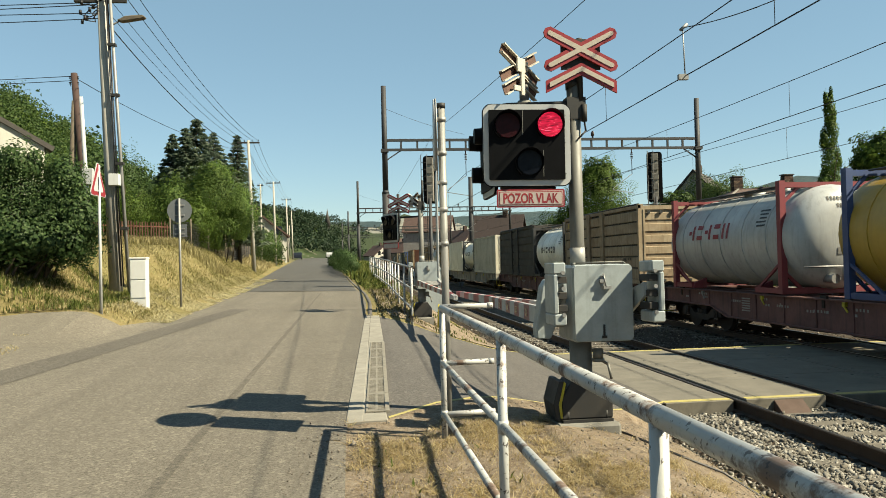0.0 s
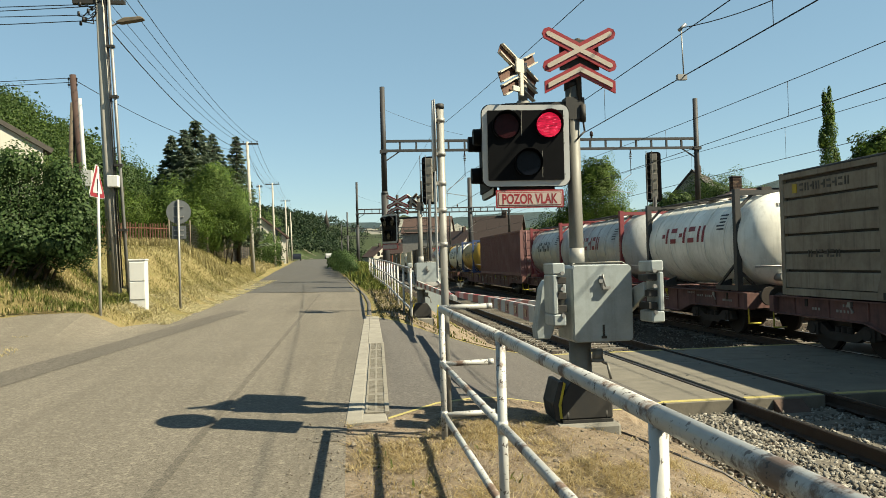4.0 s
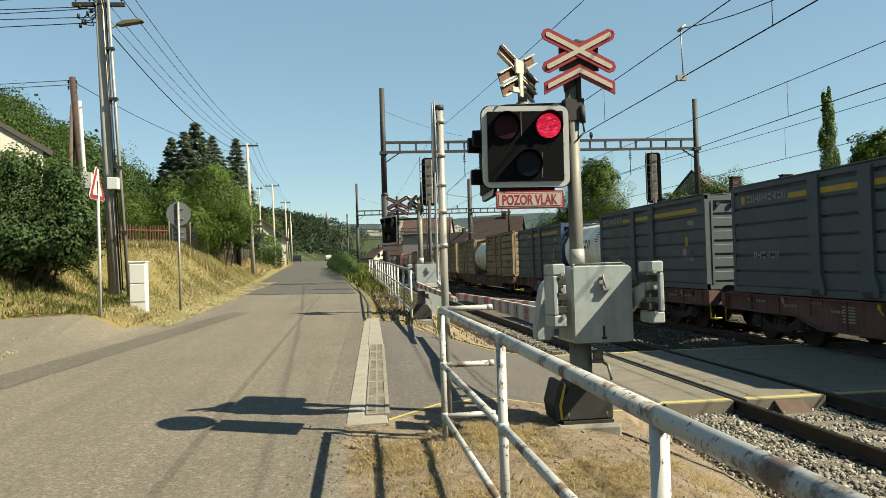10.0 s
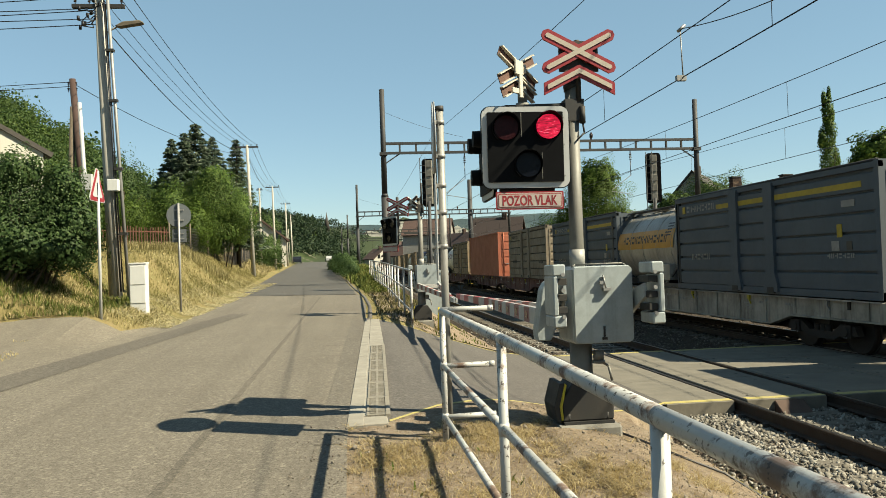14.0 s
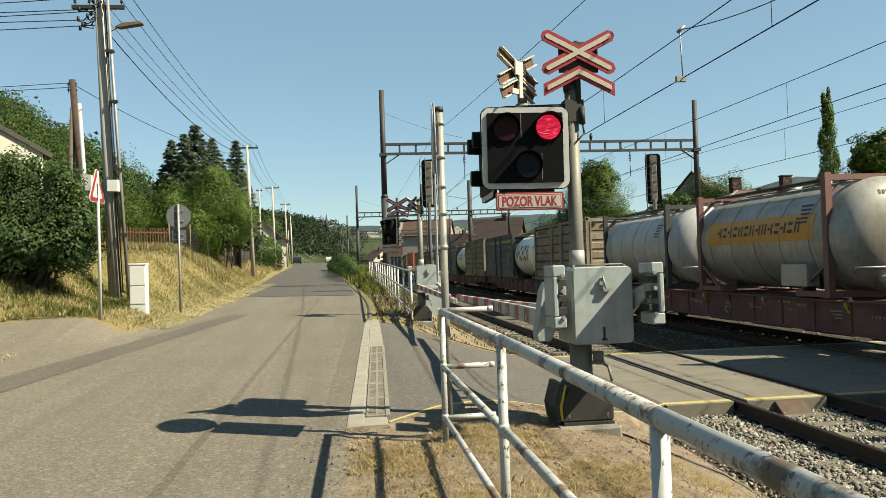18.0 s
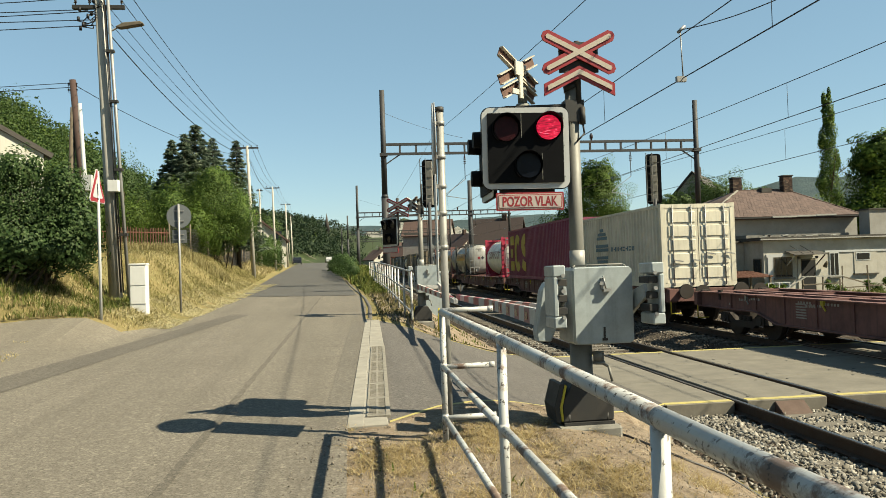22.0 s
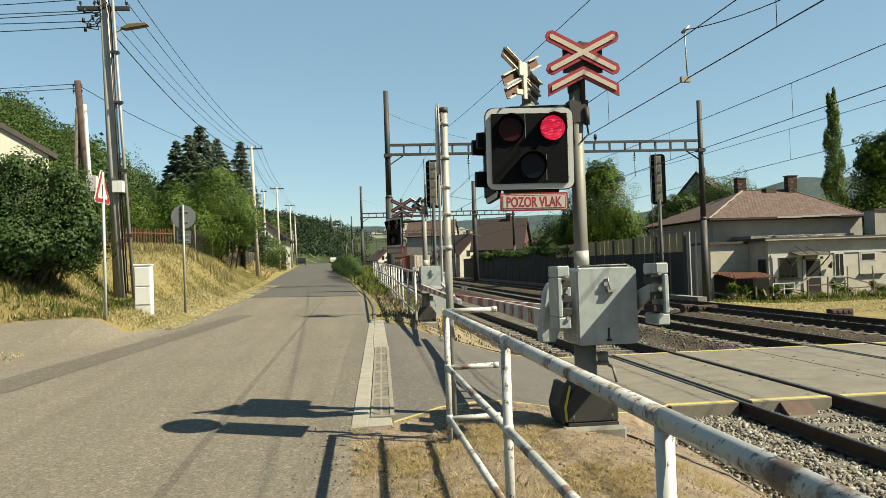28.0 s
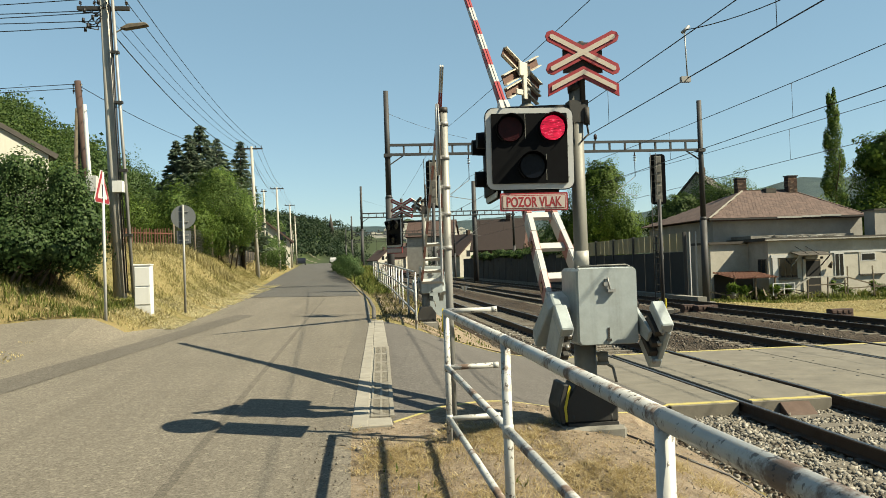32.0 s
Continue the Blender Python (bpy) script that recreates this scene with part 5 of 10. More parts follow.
def fold_wall(bm, x, y0, y1, z0, z1, pitch, depth, sgn):
    """A corrugated sheet, thickness included, across y."""
    n = max(2, int(round((y1 - y0) / pitch)))
    p = (y1 - y0) / n
    prof = []
    for k in range(n):
        a = y0 + k * p
        prof += [(a, 0), (a + p * 0.36, 0), (a + p * 0.5, depth), (a + p * 0.86, depth)]
    prof.append((y1, 0))
    lo = [bm.verts.new((x - sgn * d, y, z0)) for y, d in prof]
    hi = [bm.verts.new((x - sgn * d, y, z1)) for y, d in prof]
    for k in range(len(prof) - 1):
        bm.faces.new((lo[k], lo[k + 1], hi[k + 1], hi[k]))


def iso(s_mid, L, H, mat, label, smooth=False, doors=True):
    t = ride(thing("shipping_container", (0, 0, 0), label, "container", "containers on the train"), s_mid)
    h, z0, z1 = L / 2, FLOOR, FLOOR + H
    for s, nm in ((-1, "side_wall"), (1, "side_wall")):
        bm = NB()
        if smooth:
            box(bm, min(s * (HW - 0.03), s * (HW - 0.06)), max(s * (HW - 0.03), s * (HW - 0.06)), -h + 0.1, h - 0.1, z0 + 0.15, z1 - 0.08)
        else:
            fold_wall(bm, s * (HW - 0.012), -h + 0.12, h - 0.12, z0 + 0.14, z1 - 0.09, 0.278, 0.06, s)
        part(nm, bm, mat, t)
    bm = NB()
    for sx in (-1, 1):
        for sy in (-1, 1):
            x, y = sx * (HW - 0.075), sy * (h - 0.08)
            box(bm, x - 0.075, x + 0.075, y - 0.08, y + 0.08, z0 + 0.1, z1 - 0.1)
        box(bm, sx * (HW - 0.04) - 0.04, sx * (HW - 0.04) + 0.04, -h + 0.1, h - 0.1, z0, z0 + 0.16)
        box(bm, sx * (HW - 0.035) - 0.035, sx * (HW - 0.035) + 0.035, -h + 0.1, h - 0.1, z1 - 0.1, z1 - 0.01)
    for sy in (-1, 1):
        y = sy * (h - 0.05)
        box(bm, -HW + 0.1, HW - 0.1, y - 0.05, y + 0.05, z1 - 0.14, z1 - 0.012)
        box(bm, -HW + 0.1, HW - 0.1, y - 0.05, y + 0.05, z0, z0 + 0.14)
    part("corner_frame", bm, mat, t)
    bm = NB()
    for sx in (-1, 1):
        for sy in (-1, 1):
            for z in (z0, z1 - 0.118):
                x, y = sx * (HW - 0.08), sy * (h - 0.088)
                box(bm, x - 0.084, x + 0.084, y - 0.092, y + 0.092, z, z + 0.12)
    part("corner_casting_set", bm, mat, t)
    bm = NB()
    box(bm, -HW + 0.05, HW - 0.05, -h + 0.06, h - 0.06, z1 - 0.06, z1 - 0.02)
    part("roof", bm, mat, t)
    # door end (rear) and blind end (front)
    for sx in (-1, 1):
        bm = NB()
        x0, x1 = (0.012, HW - 0.15) if sx > 0 else (-HW + 0.15, -0.012)
        box(bm, x0, x1, -h + 0.012, -h + 0.06, z0 + 0.14, z1 - 0.14)
        d = part("door", bm, mat, t)
        bm = NB()
        n = 5
        hh = (H - 0.42) / n
        for k in range(n):
            box(bm, x0 + 0.08, x1 - 0.08, -h - 0.012, -h + 0.02, z0 + 0.2 + k * hh + 0.07, z0 + 0.2 + (k + 1) * hh - 0.03)
        part("door_panel", bm, mat, d, bevel=0.012)
        for xx in (x0 + 0.22, x1 - 0.22):
            bm = NB()
            rod(bm, (xx, -h - 0.035, z0 + 0.04), (xx, -h - 0.035, z1 - 0.05), 0.018, seg=8)
            for zz in (z0 + 0.1, z0 + 0.8, z0 + 1.6, z1 - 0.15):
                box(bm, xx - 0.035, xx + 0.035, -h - 0.045, -h + 0.0, zz - 0.03, zz + 0.03)
            part("lock_rod", bm, M["galv"] if mat is M["white_cont"] else mat, d)
            bm = NB()
            bar(bm, (xx, -h - 0.06, z0 + 0.95 + 0.1 * sx), (xx + 0.3, -h - 0.06, z0 + 0.90 + 0.1 * sx), 0.02, 0.04)
            part("handle", bm, M["galv"], d)
    bm = NB()
    for k in range(8):
        x = -HW + 0.25 + k * 0.28
        box(bm, x, x + 0.16, h - 0.05, h - 0.015, z0 + 0.14, z1 - 0.14)
    box(bm, -HW + 0.1, HW - 0.1, h - 0.08, h - 0.05, z0 + 0.1, z1 - 0.1)
    part("front_wall", bm, mat, t)
    return t


def chip_box(s_mid, mat, label, L=9.125, H=2.68, stripe=None, word=None, posts=(0.105, -0.08)):
    """An open-topped bulk box: panelled sides with deep horizontal grooves and two broad posts."""
    t = ride(thing("bulk_container", (0, 0, 0), label, "container", "bulk boxes on the train"), s_mid)
    h, z0, z1 = L / 2, FLOOR, FLOOR + H
    n = 6
    hh = (H - 0.30) / n
    for s in (-1, 1):
        xo, xi = s * (HW - 0.015), s * (HW - 0.10)
        wall = NB()
        box(wall, min(s * (HW - 0.13), s * (HW - 0.085)), max(s * (HW - 0.13), s * (HW - 0.085)), -h + 0.05, h - 0.05, z0, z1 - 0.02)
        # dark backing paints shade into the grooves; striped boxes keep their own colour
        w = part("side_wall", wall, mat if stripe else M["dark_box_and_groove_shade"], t)
        for k in range(n):
            bm = NB()
            a, b = z0 + 0.17 + k * hh, z0 + 0.17 + (k + 1) * hh - 0.055
            prism(bm, [(xi, a), (xo, a), (xo, b - 0.02), (s * (HW - 0.035), b), (xi, b)], -h + 0.14, h - 0.14, 'y')
            part("side_panel", bm, mat, w)
        for f in posts:
            bm = NB()
            y = f * L
            prism(bm, [(y - 0.30, z0 + 0.05), (y + 0.30, z0 + 0.05), (y + 0.30, z0 + 0.2), (y + 0.19, z0 + 0.5), (y + 0.19, z1 - 0.03), (y - 0.19, z1 - 0.03), (y - 0.19, z0 + 0.5), (y - 0.30, z0 + 0.2)],
                  min(s * (HW - 0.07), s * (HW + 0.055)), max(s * (HW - 0.07), s * (HW + 0.055)), 'x')
            part("side_post", bm, mat, w)
            bm = NB()
            box(bm, min(s * (HW - 0.02), s * (HW + 0.06)), max(s * (HW - 0.02), s * (HW + 0.06)), y - 0.14, y + 0.14, z0 + 0.03, z0 + 0.16)
            part("fork_pocket", bm, M["dark_iron"], w)
        bm = NB()
        box(bm, s * (HW - 0.045) - 0.05, s * (HW - 0.045) + 0.05, -h, h, z1 - 0.11, z1)
        box(bm, s * (HW - 0.045) - 0.05, s * (HW - 0.045) + 0.05, -h, h, z0, z0 + 0.15)
        part("longitudinal_rail", bm, mat, t)
    for e in (-1, 1):
        wall = NB()
        y = e * (h - 0.07)
        box(wall, -HW + 0.1, HW - 0.1, y - 0.02, y + 0.02, z0 + 0.05, z1 - 0.05)
        w = part("end_wall", wall, mat, t)
        for k in range(n):
            bm = NB()
            a, b = z0 + 0.22 + k * hh * 0.97, z0 + 0.22 + (k + 1) * hh * 0.97 - 0.09
            yo = e * h
            prism(bm, [(y, a), (yo - e * 0.02, a + 0.03), (yo - e * 0.02, b - 0.03), (y, b)], -HW + 0.24, HW - 0.24, 'x')
            part("end_panel", bm, mat, w)
        bm = NB()
        for sx in (-1, 1):
            x = sx * (HW - 0.09)
            box(bm, x - 0.09, x + 0.09, min(e * (h - 0.14), e * h), max(e * (h - 0.14), e * h), z0, z1 + 0.03)
            box(bm, x - sx * 0.11 - 0.03, x - sx * 0.11 + 0.03, min(e * (h - 0.1), e * (h + 0.02)), max(e * (h - 0.1), e * (h + 0.02)), z0 + 0.16, z1 - 0.16)
        box(bm, -HW + 0.15, HW - 0.15, min(e * (h - 0.1), e * (h - 0.005)), max(e * (h - 0.1), e * (h - 0.005)), z1 - 0.16, z1 - 0.02)
        box(bm, -HW + 0.15, HW - 0.15, min(e * (h - 0.1), e * (h - 0.005)), max(e * (h - 0.1), e * (h - 0.005)), z0, z0 + 0.17)
        part("end_frame", bm, mat, t)
        for k in range(5):
            bm = NB()
            x = -0.86 + k * 0.43
            box(bm, x - 0.05, x + 0.05, e * (h + 0.02) - 0.035, e * (h + 0.02) + 0.035, z1 - 0.30, z1 - 0.20)
            rod(bm, (x - 0.06, e * (h + 0.03), z1 - 0.32), (x + 0.02, e * (h + 0.03), z1 - 0.2), 0.02, seg=6)
            part("gate_latch", bm, M["dark_iron"], w)
        for x in (-0.35, 0.55):
            bm = NB()
            box(bm, x - 0.03, x + 0.05, e * (h + 0.012) - 0.03, e * (h + 0.012) + 0.03, z0 + 0.06, z0 + 0.15)
            part("floor_latch", bm, M["dark_iron"], w)
    bm = NB()
    box(bm, -HW + 0.1, HW - 0.1, -h + 0.1, h - 0.1, z0 + 0.02, z0 + 0.08)
    part("floor_plate", bm, mat, t)
    bm = NB()
    rod(bm, (-HW + 0.06, -h + 0.1, z1 + 0.03), (-HW + 0.06, h - 0.1, z1 + 0.02), 0.035, seg=8)
    for k in range(9):
        y = -h + 0.5 + k * (L - 1.0) / 8
        pipe(bm, [(-HW + 0.06, y, z1 + 0.02), (0, y, z1 + 0.07), (HW - 0.06, y, z1 + 0.02)], 0.015, 6)
    part("cover_roll", bm, M["dark_iron"], t, "rolled tarpaulin along the top edge")
    x = -HW - 0.001
    if stripe:
        bm = NB()
        zt = z1 - 0.37
        for a, b in ((h - 2.6, h - 3.4), (h - 3.75, h - 5.1), (h - 5.5, h - 8.6)):
            box(bm, x - 0.004 + 0.012, x + 0.02, b, a, zt - 0.07, zt + 0.05)
        part("stripe", bm, stripe, t, "yellow marking stripe")
        for y, z, wd, hh, mt in ((-h + 0.95, z1 - 0.72, 0.42, 0.13, "ink_white"), (-h + 1.25, z1 - 1.25, 0.16, 0.26, "ink_yellow"), (-h + 1.40, z1 - 1.55, 0.24, 0.20, "ink_white"), (-h + 0.95, z1 - 1.55, 0.17, 0.17, "ink_grey")):
            bm = NB()
            box(bm, x + 0.004, x + 0.020, y - wd / 2, y + wd / 2, z - hh / 2, z + hh / 2)
            part("sticker", bm, M[mt], t)
    if word:
        bars(t, x + 0.010, h - 2.5, h - 0.75, z1 - 0.42, z1 - 0.25, word, 9)
        bars(t, x + 0.010, h - 2.15, h - 1.0, z0 + 0.83, z0 + 0.99, word, 6)
        bars(t, x + 0.010, -h + 0.8, -h + 1.7, z0 + 0.80, z0 + 0.90, word, 7)
        bm = NB()
        box(bm, x + 0.004, x + 0.014, h - 0.68, h - 0.5, z1 - 0.44, z1 - 0.24)
        part("emblem", bm, M["ink_yellow"], t)
    return t


def tank(s_mid, body, fr, label, L=6.058, band=None, word=None, n_word=5, zw=(1.25, 1.75), yw=(-1.0, 1.6), ladder=False, over=0.0, side_plate=False, skirt=False, end_word=False):
    """A tank container: round vessel with domed ends in a frame."""
    t = ride(thing("tank_container", (0, 0, 0), label, "tank container", "tank containers on the train"), s_mid)
    h, z0, H = L / 2, FLOOR, 2.55
    R, zc = 1.195, FLOOR + 1.29
    q = h + over
    prof = [(0, -q + 0.10), (0.35, -q + 0.115), (0.68, -q + 0.16), (0.90, -q + 0.24), (1.06, -q + 0.35), (1.155, -q + 0.50), (R, -q + 0.68), (R, q - 0.68), (1.155, q - 0.50), (1.06, q - 0.35),
            (0.90, q - 0.24), (0.68, q - 0.16), (0.35, q - 0.115), (0, q - 0.10)]
    seg = 40
    V, F = [], []
    for r, y in prof:
        for k in range(seg):
            a = k * math.tau / seg
            V.append((r * math.sin(a), y, zc + r * math.cos(a)))
    for i in range(len(prof) - 1):
        for k in range(seg):
            F.append((i * seg + k, i * seg + (k + 1) % seg, (i + 1) * seg + (k + 1) % seg, (i + 1) * seg + k))
    v = new("vessel", quads("vessel", V, F, body, True))
    v.parent = t
    # seams
    for y in (-h + 0.72, -1.15, 0.0, 1.15, h - 0.72):
        bm = NB()
        for k in range(28):
            a0, a1 = k * math.tau / 28, (k + 1) * math.tau / 28
            bar(bm, ((R + 0.004) * math.sin(a0), y, zc + (R + 0.004) * math.cos(a0)), ((R + 0.004) * math.sin(a1), y, zc + (R + 0.004) * math.cos(a1)), 0.025, 0.012, (0, 1, 0))
        part("seam_band", bm, body, v)
    # end frames with gussets
    for e in (-1, 1):
        y = e * (h - 0.09)
        bm = NB()
        for sx in (-1, 1):
            x = sx * (HW - 0.07)
            box(bm, x - 0.07, x + 0.07, y - 0.085, y + 0.085, z0, z0 + H + 0.04)
            for zz, dz in ((z0 + 0.1, 0.55), (z0 + H - 0.08, -0.55)):
                bar(bm, (x, y, zz + dz * 0.8), (x - sx * 0.45, y, zz), 0.07, 0.05, (0, 1, 0))
        box(bm, -HW + 0.1, HW - 0.1, y - 0.07, y + 0.07, z0, z0 + 0.14)
        box(bm, -HW + 0.1, HW - 0.1, y - 0.07, y + 0.07, z0 + H - 0.12, z0 + H)
        part("end_frame", bm, fr, t)
        if skirt:
            for sx in (-1, 1):
                for zz, dz in ((z0 + 0.02, 1), (z0 + H - 0.02, -1)):
                    bm = NB()
                    xx = sx * (HW - 0.06)
                    arc = [(sx * 1.12 * math.cos(a), zc - dz * 1.12 * math.sin(a)) for a in (0.12, 0.45, 0.785, 1.12, 1.45)]
                    prism(bm, [(xx, zz), (xx, arc[0][1])] + arc + [(arc[-1][0], zz)], y - 0.03, y + 0.03)
                    part("corner_plate", bm, fr, t)
    for sx in (-1, 1):
        x = sx * (HW - 0.05)
        for e in (-1, 1):
            bm = NB()
            bar(bm, (x, e * (h - 0.1), z0 + 0.07), (x, e * (h - 1.25), z0 + 0.07), 0.06, 0.12)
            part("bottom_rail", bm, fr, t)
            bm = NB()
            bar(bm, (x, e * (h - 0.15), z0 + 0.70), (x, e * (h - 1.15), z0 + 0.10), 0.05, 0.06)
            part("side_brace", bm, fr, t)
            bm = NB()
            xi = sx * (HW - 0.45)
            prism(bm, [(x, z0), (xi, z0), (xi, z0 + 0.28), (x - sx * 0.06, z0 + 0.16)], e * (h - 1.25) - 0.06, e * (h - 1.25) + 0.06)
            part("saddle_foot", bm, fr, t)
    # walkway on top
    bm = NB()
    for xx in (-0.55, -0.28, 0.28, 0.55):
        box(bm, xx - 0.09, xx + 0.09, -h + 0.2, h - 0.2, z0 + H - 0.02, z0 + H + 0.012)
    pipe(bm, [(-0.74, -h + 0.2, z0 + H - 0.02), (-0.74, h - 0.2, z0 + H - 0.02)], 0.022, 6)
    part("walkway", bm, M["fr_dark"], t)
    bm = NB()
    rod(bm, (0, 0.3, zc + R - 0.06), (0, 0.3, z0 + H + 0.05), 0.28, seg=18)
    part("manhole_cover", bm, M["galv"], t)
    bm = NB()
    rod(bm, (0, -1.2, zc + R - 0.06), (0, -1.2, z0 + H + 0.03), 0.12, seg=12)
    part("vent_cap", bm, M["galv"], t)

    def wrap(y0, y1, za, zb, mat, nm, off=0.006, nk=8):
        """A marking that hugs the vessel on the camera's side."""
        a0, a1 = math.asin(max(-1, min(1, (za - zc) / R))), math.asin(max(-1, min(1, (zb - zc) / R)))
        VV, FF = [], []
        for k in range(nk + 1):
            a = a0 + (a1 - a0) * k / nk
            for y in (y0, y1):
                VV.append((-(R + off) * math.cos(a), y, zc + (R + off) * math.sin(a)))
        for k in range(nk):
            FF.append((2 * k, 2 * k + 1, 2 * k + 3, 2 * k + 2))
        o = new(nm, quads(nm, VV, FF, mat, True))
        o.parent = v
        return o
    def dome(corners, mat, nm):
        """A marking on the rear dome: four corners in x and z, laid on the curved end."""
        VV = []
        (ax, az), (bx, bz), (cx_, cz_), (dx, dz) = corners
        for i in range(4):
            for j in range(4):
                u, w_ = i / 3, j / 3
                x = (ax * (1 - u) + bx * u) * (1 - w_) + (dx * (1 - u) + cx_ * u) * w_
                z = (az * (1 - u) + bz * u) * (1 - w_) + (dz * (1 - u) + cz_ * u) * w_
                r = math.hypot(x, z - zc)
                VV.append((x, float(np.interp(r, [p[0] for p in prof[:7]], [p[1] for p in prof[:7]])) - 0.010, z))
        FF = [(4 * i + j, 4 * i + j + 1, 4 * i + j + 5, 4 * i + j + 4) for i in range(3) for j in range(3)]
        o = new(nm, quads(nm, VV, FF, mat, True))
        o.parent = v
        return o
    if band:
        wrap(-h + 0.55, h - 0.55, z0 + 1.22, z0 + 1.80, band, "colour_band", 0.006)
    if word:
        w = (yw[1] - yw[0]) / n_word
        for k in range(n_word):
            for ya, yb, va, vb in word_shape(k):
                za, zb = (z0 + zw[0] + v * (zw[1] - zw[0]) for v in (va, vb))
                wrap(yw[0] + (k + ya) * w, yw[0] + (k + yb) * w, za, zb, word, "lettering_block", 0.010, 3)
    for k in range(5):
        wrap(-h + 0.80, -h + 1.25 - 0.06 * (k % 3), z0 + 1.95 - k * 0.09, z0 + 1.99 - k * 0.09, M["ink_dark"], "data_line", 0.009, 2)
    if side_plate:
        bm = NB()
        box(bm, -R - 0.06, -R + 0.25, -h + 0.75, -h + 1.75, z0 + 0.22, z0 + 0.70)
        part("heating_panel", bm, body, t, bevel=0.01)
    bm = NB()
    pipe(bm, [(-HW + 0.1, -q + 0.02, z0 + 0.62), (-0.2, -q + 0.0, z0 + 0.62), (-0.2, -q + 0.0, z0 + 0.3)], 0.025, 6)
    rod(bm, (-0.35, -q + 0.05, z0 + 0.35), (-0.35, -q + 0.4, z0 + 0.35), 0.11, seg=12)
    part("outlet", bm, M["galv"], t)
    if ladder:
        bm = NB()
        for xx in (-0.95, -0.58):
            bar(bm, (xx, -q - 0.05, z0 + 0.1), (xx + 0.0, -q - 0.03, z0 + H), 0.04, 0.05)
        for k in range(8):
            bar(bm, (-0.95, -q - 0.05, z0 + 0.3 + k * 0.3), (-0.58, -q - 0.05, z0 + 0.3 + k * 0.3), 0.035, 0.035)
        part("ladder", bm, M["galv"], t)
        for xx, mt in ((-0.15, M["ink_red"]), (0.15, M["ink_dark"])):
            dome([(xx - 0.14, zc + 0.1), (xx, zc - 0.04), (xx + 0.14, zc + 0.1), (xx, zc + 0.24)], mt, "hazard_label")
    else:
        for xx, mt in ((0.32, M["orange"]), (-0.1, M["ink_white"])):
            dome([(xx - 0.14, zc - 0.40), (xx + 0.14, zc - 0.40), (xx + 0.14, zc - 0.24), (xx - 0.14, zc - 0.24)], mt, "hazard_label")
    for j, (n, wd) in enumerate(((9, 0.075), (4, 0.075))):
        for k in range(n):
            x0 = -0.05 - n * wd / 2 + k * wd
            zt_ = zc + 0.80 - 0.16 * j
            dome([(x0, zt_), (x0 + wd * 0.6, zt_), (x0 + wd * 0.6, zt_ + 0.09), (x0, zt_ + 0.09)], M["ink_grey"], "data_mark")
    if end_word:
        for k in range(5):
            for ya, yb, va, vb in word_shape(k):
                x0, x1, za, zb = -0.25 + (k + ya) * 0.2, -0.25 + (k + yb) * 0.2, zc + 0.12 + va * 0.38, zc + 0.12 + vb * 0.38
                dome([(x0, za), (x1, za), (x1, zb), (x0, zb)], word, "lettering_block")
    return t


def bogie_mesh():
    bm = NB()
    for s in (-1, 1):
        x = s * 1.02
        prism(bm, [(-1.25, 0.38), (-1.15, 0.58), (-0.7, 0.60), (-0.4, 0.42), (0.4, 0.42), (0.7, 0.60), (1.15, 0.58), (1.25, 0.38), (0.75, 0.40), (0.45, 0.26), (-0.45, 0.26), (-0.75, 0.40)], x - 0.07, x + 0.07, 'x')
        for y in (-0.9, 0.9):
            box(bm, x - 0.11, x + 0.11, y - 0.17, y + 0.17, 0.34, 0.60)
            rod(bm, (x, y, 0.46), (x + s * 0.14, y, 0.46), 0.10, seg=10)
        for y in (-0.2, 0.0, 0.2):
            rod(bm, (x, y, 0.30), (x, y, 0.55), 0.07, seg=8)
    box(bm, -1.0, 1.0, -0.2, 0.2, 0.45, 0.70)
    return finish(bm, "bogie", M["wheel"])


def wheelset_mesh():
    bm = NB()
    for s in (-1, 1):
        x = s * 0.75
        rod(bm, (x - 0.065, 0, 0), (x + 0.065, 0, 0), 0.46, seg=28)
        rod(bm, (x - s * 0.065, 0, 0), (x - s * 0.095, 0, 0), 0.49, seg=28)
        rod(bm, (x, 0, 0), (x + s * 0.10, 0, 0), 0.14, seg=14)
    rod(bm, (-0.8, 0, 0), (0.8, 0, 0), 0.085, seg=12)
    return finish(bm, "wheelset", M["wheel"])


BOGIE, WHEELS = bogie_mesh(), wheelset_mesh()


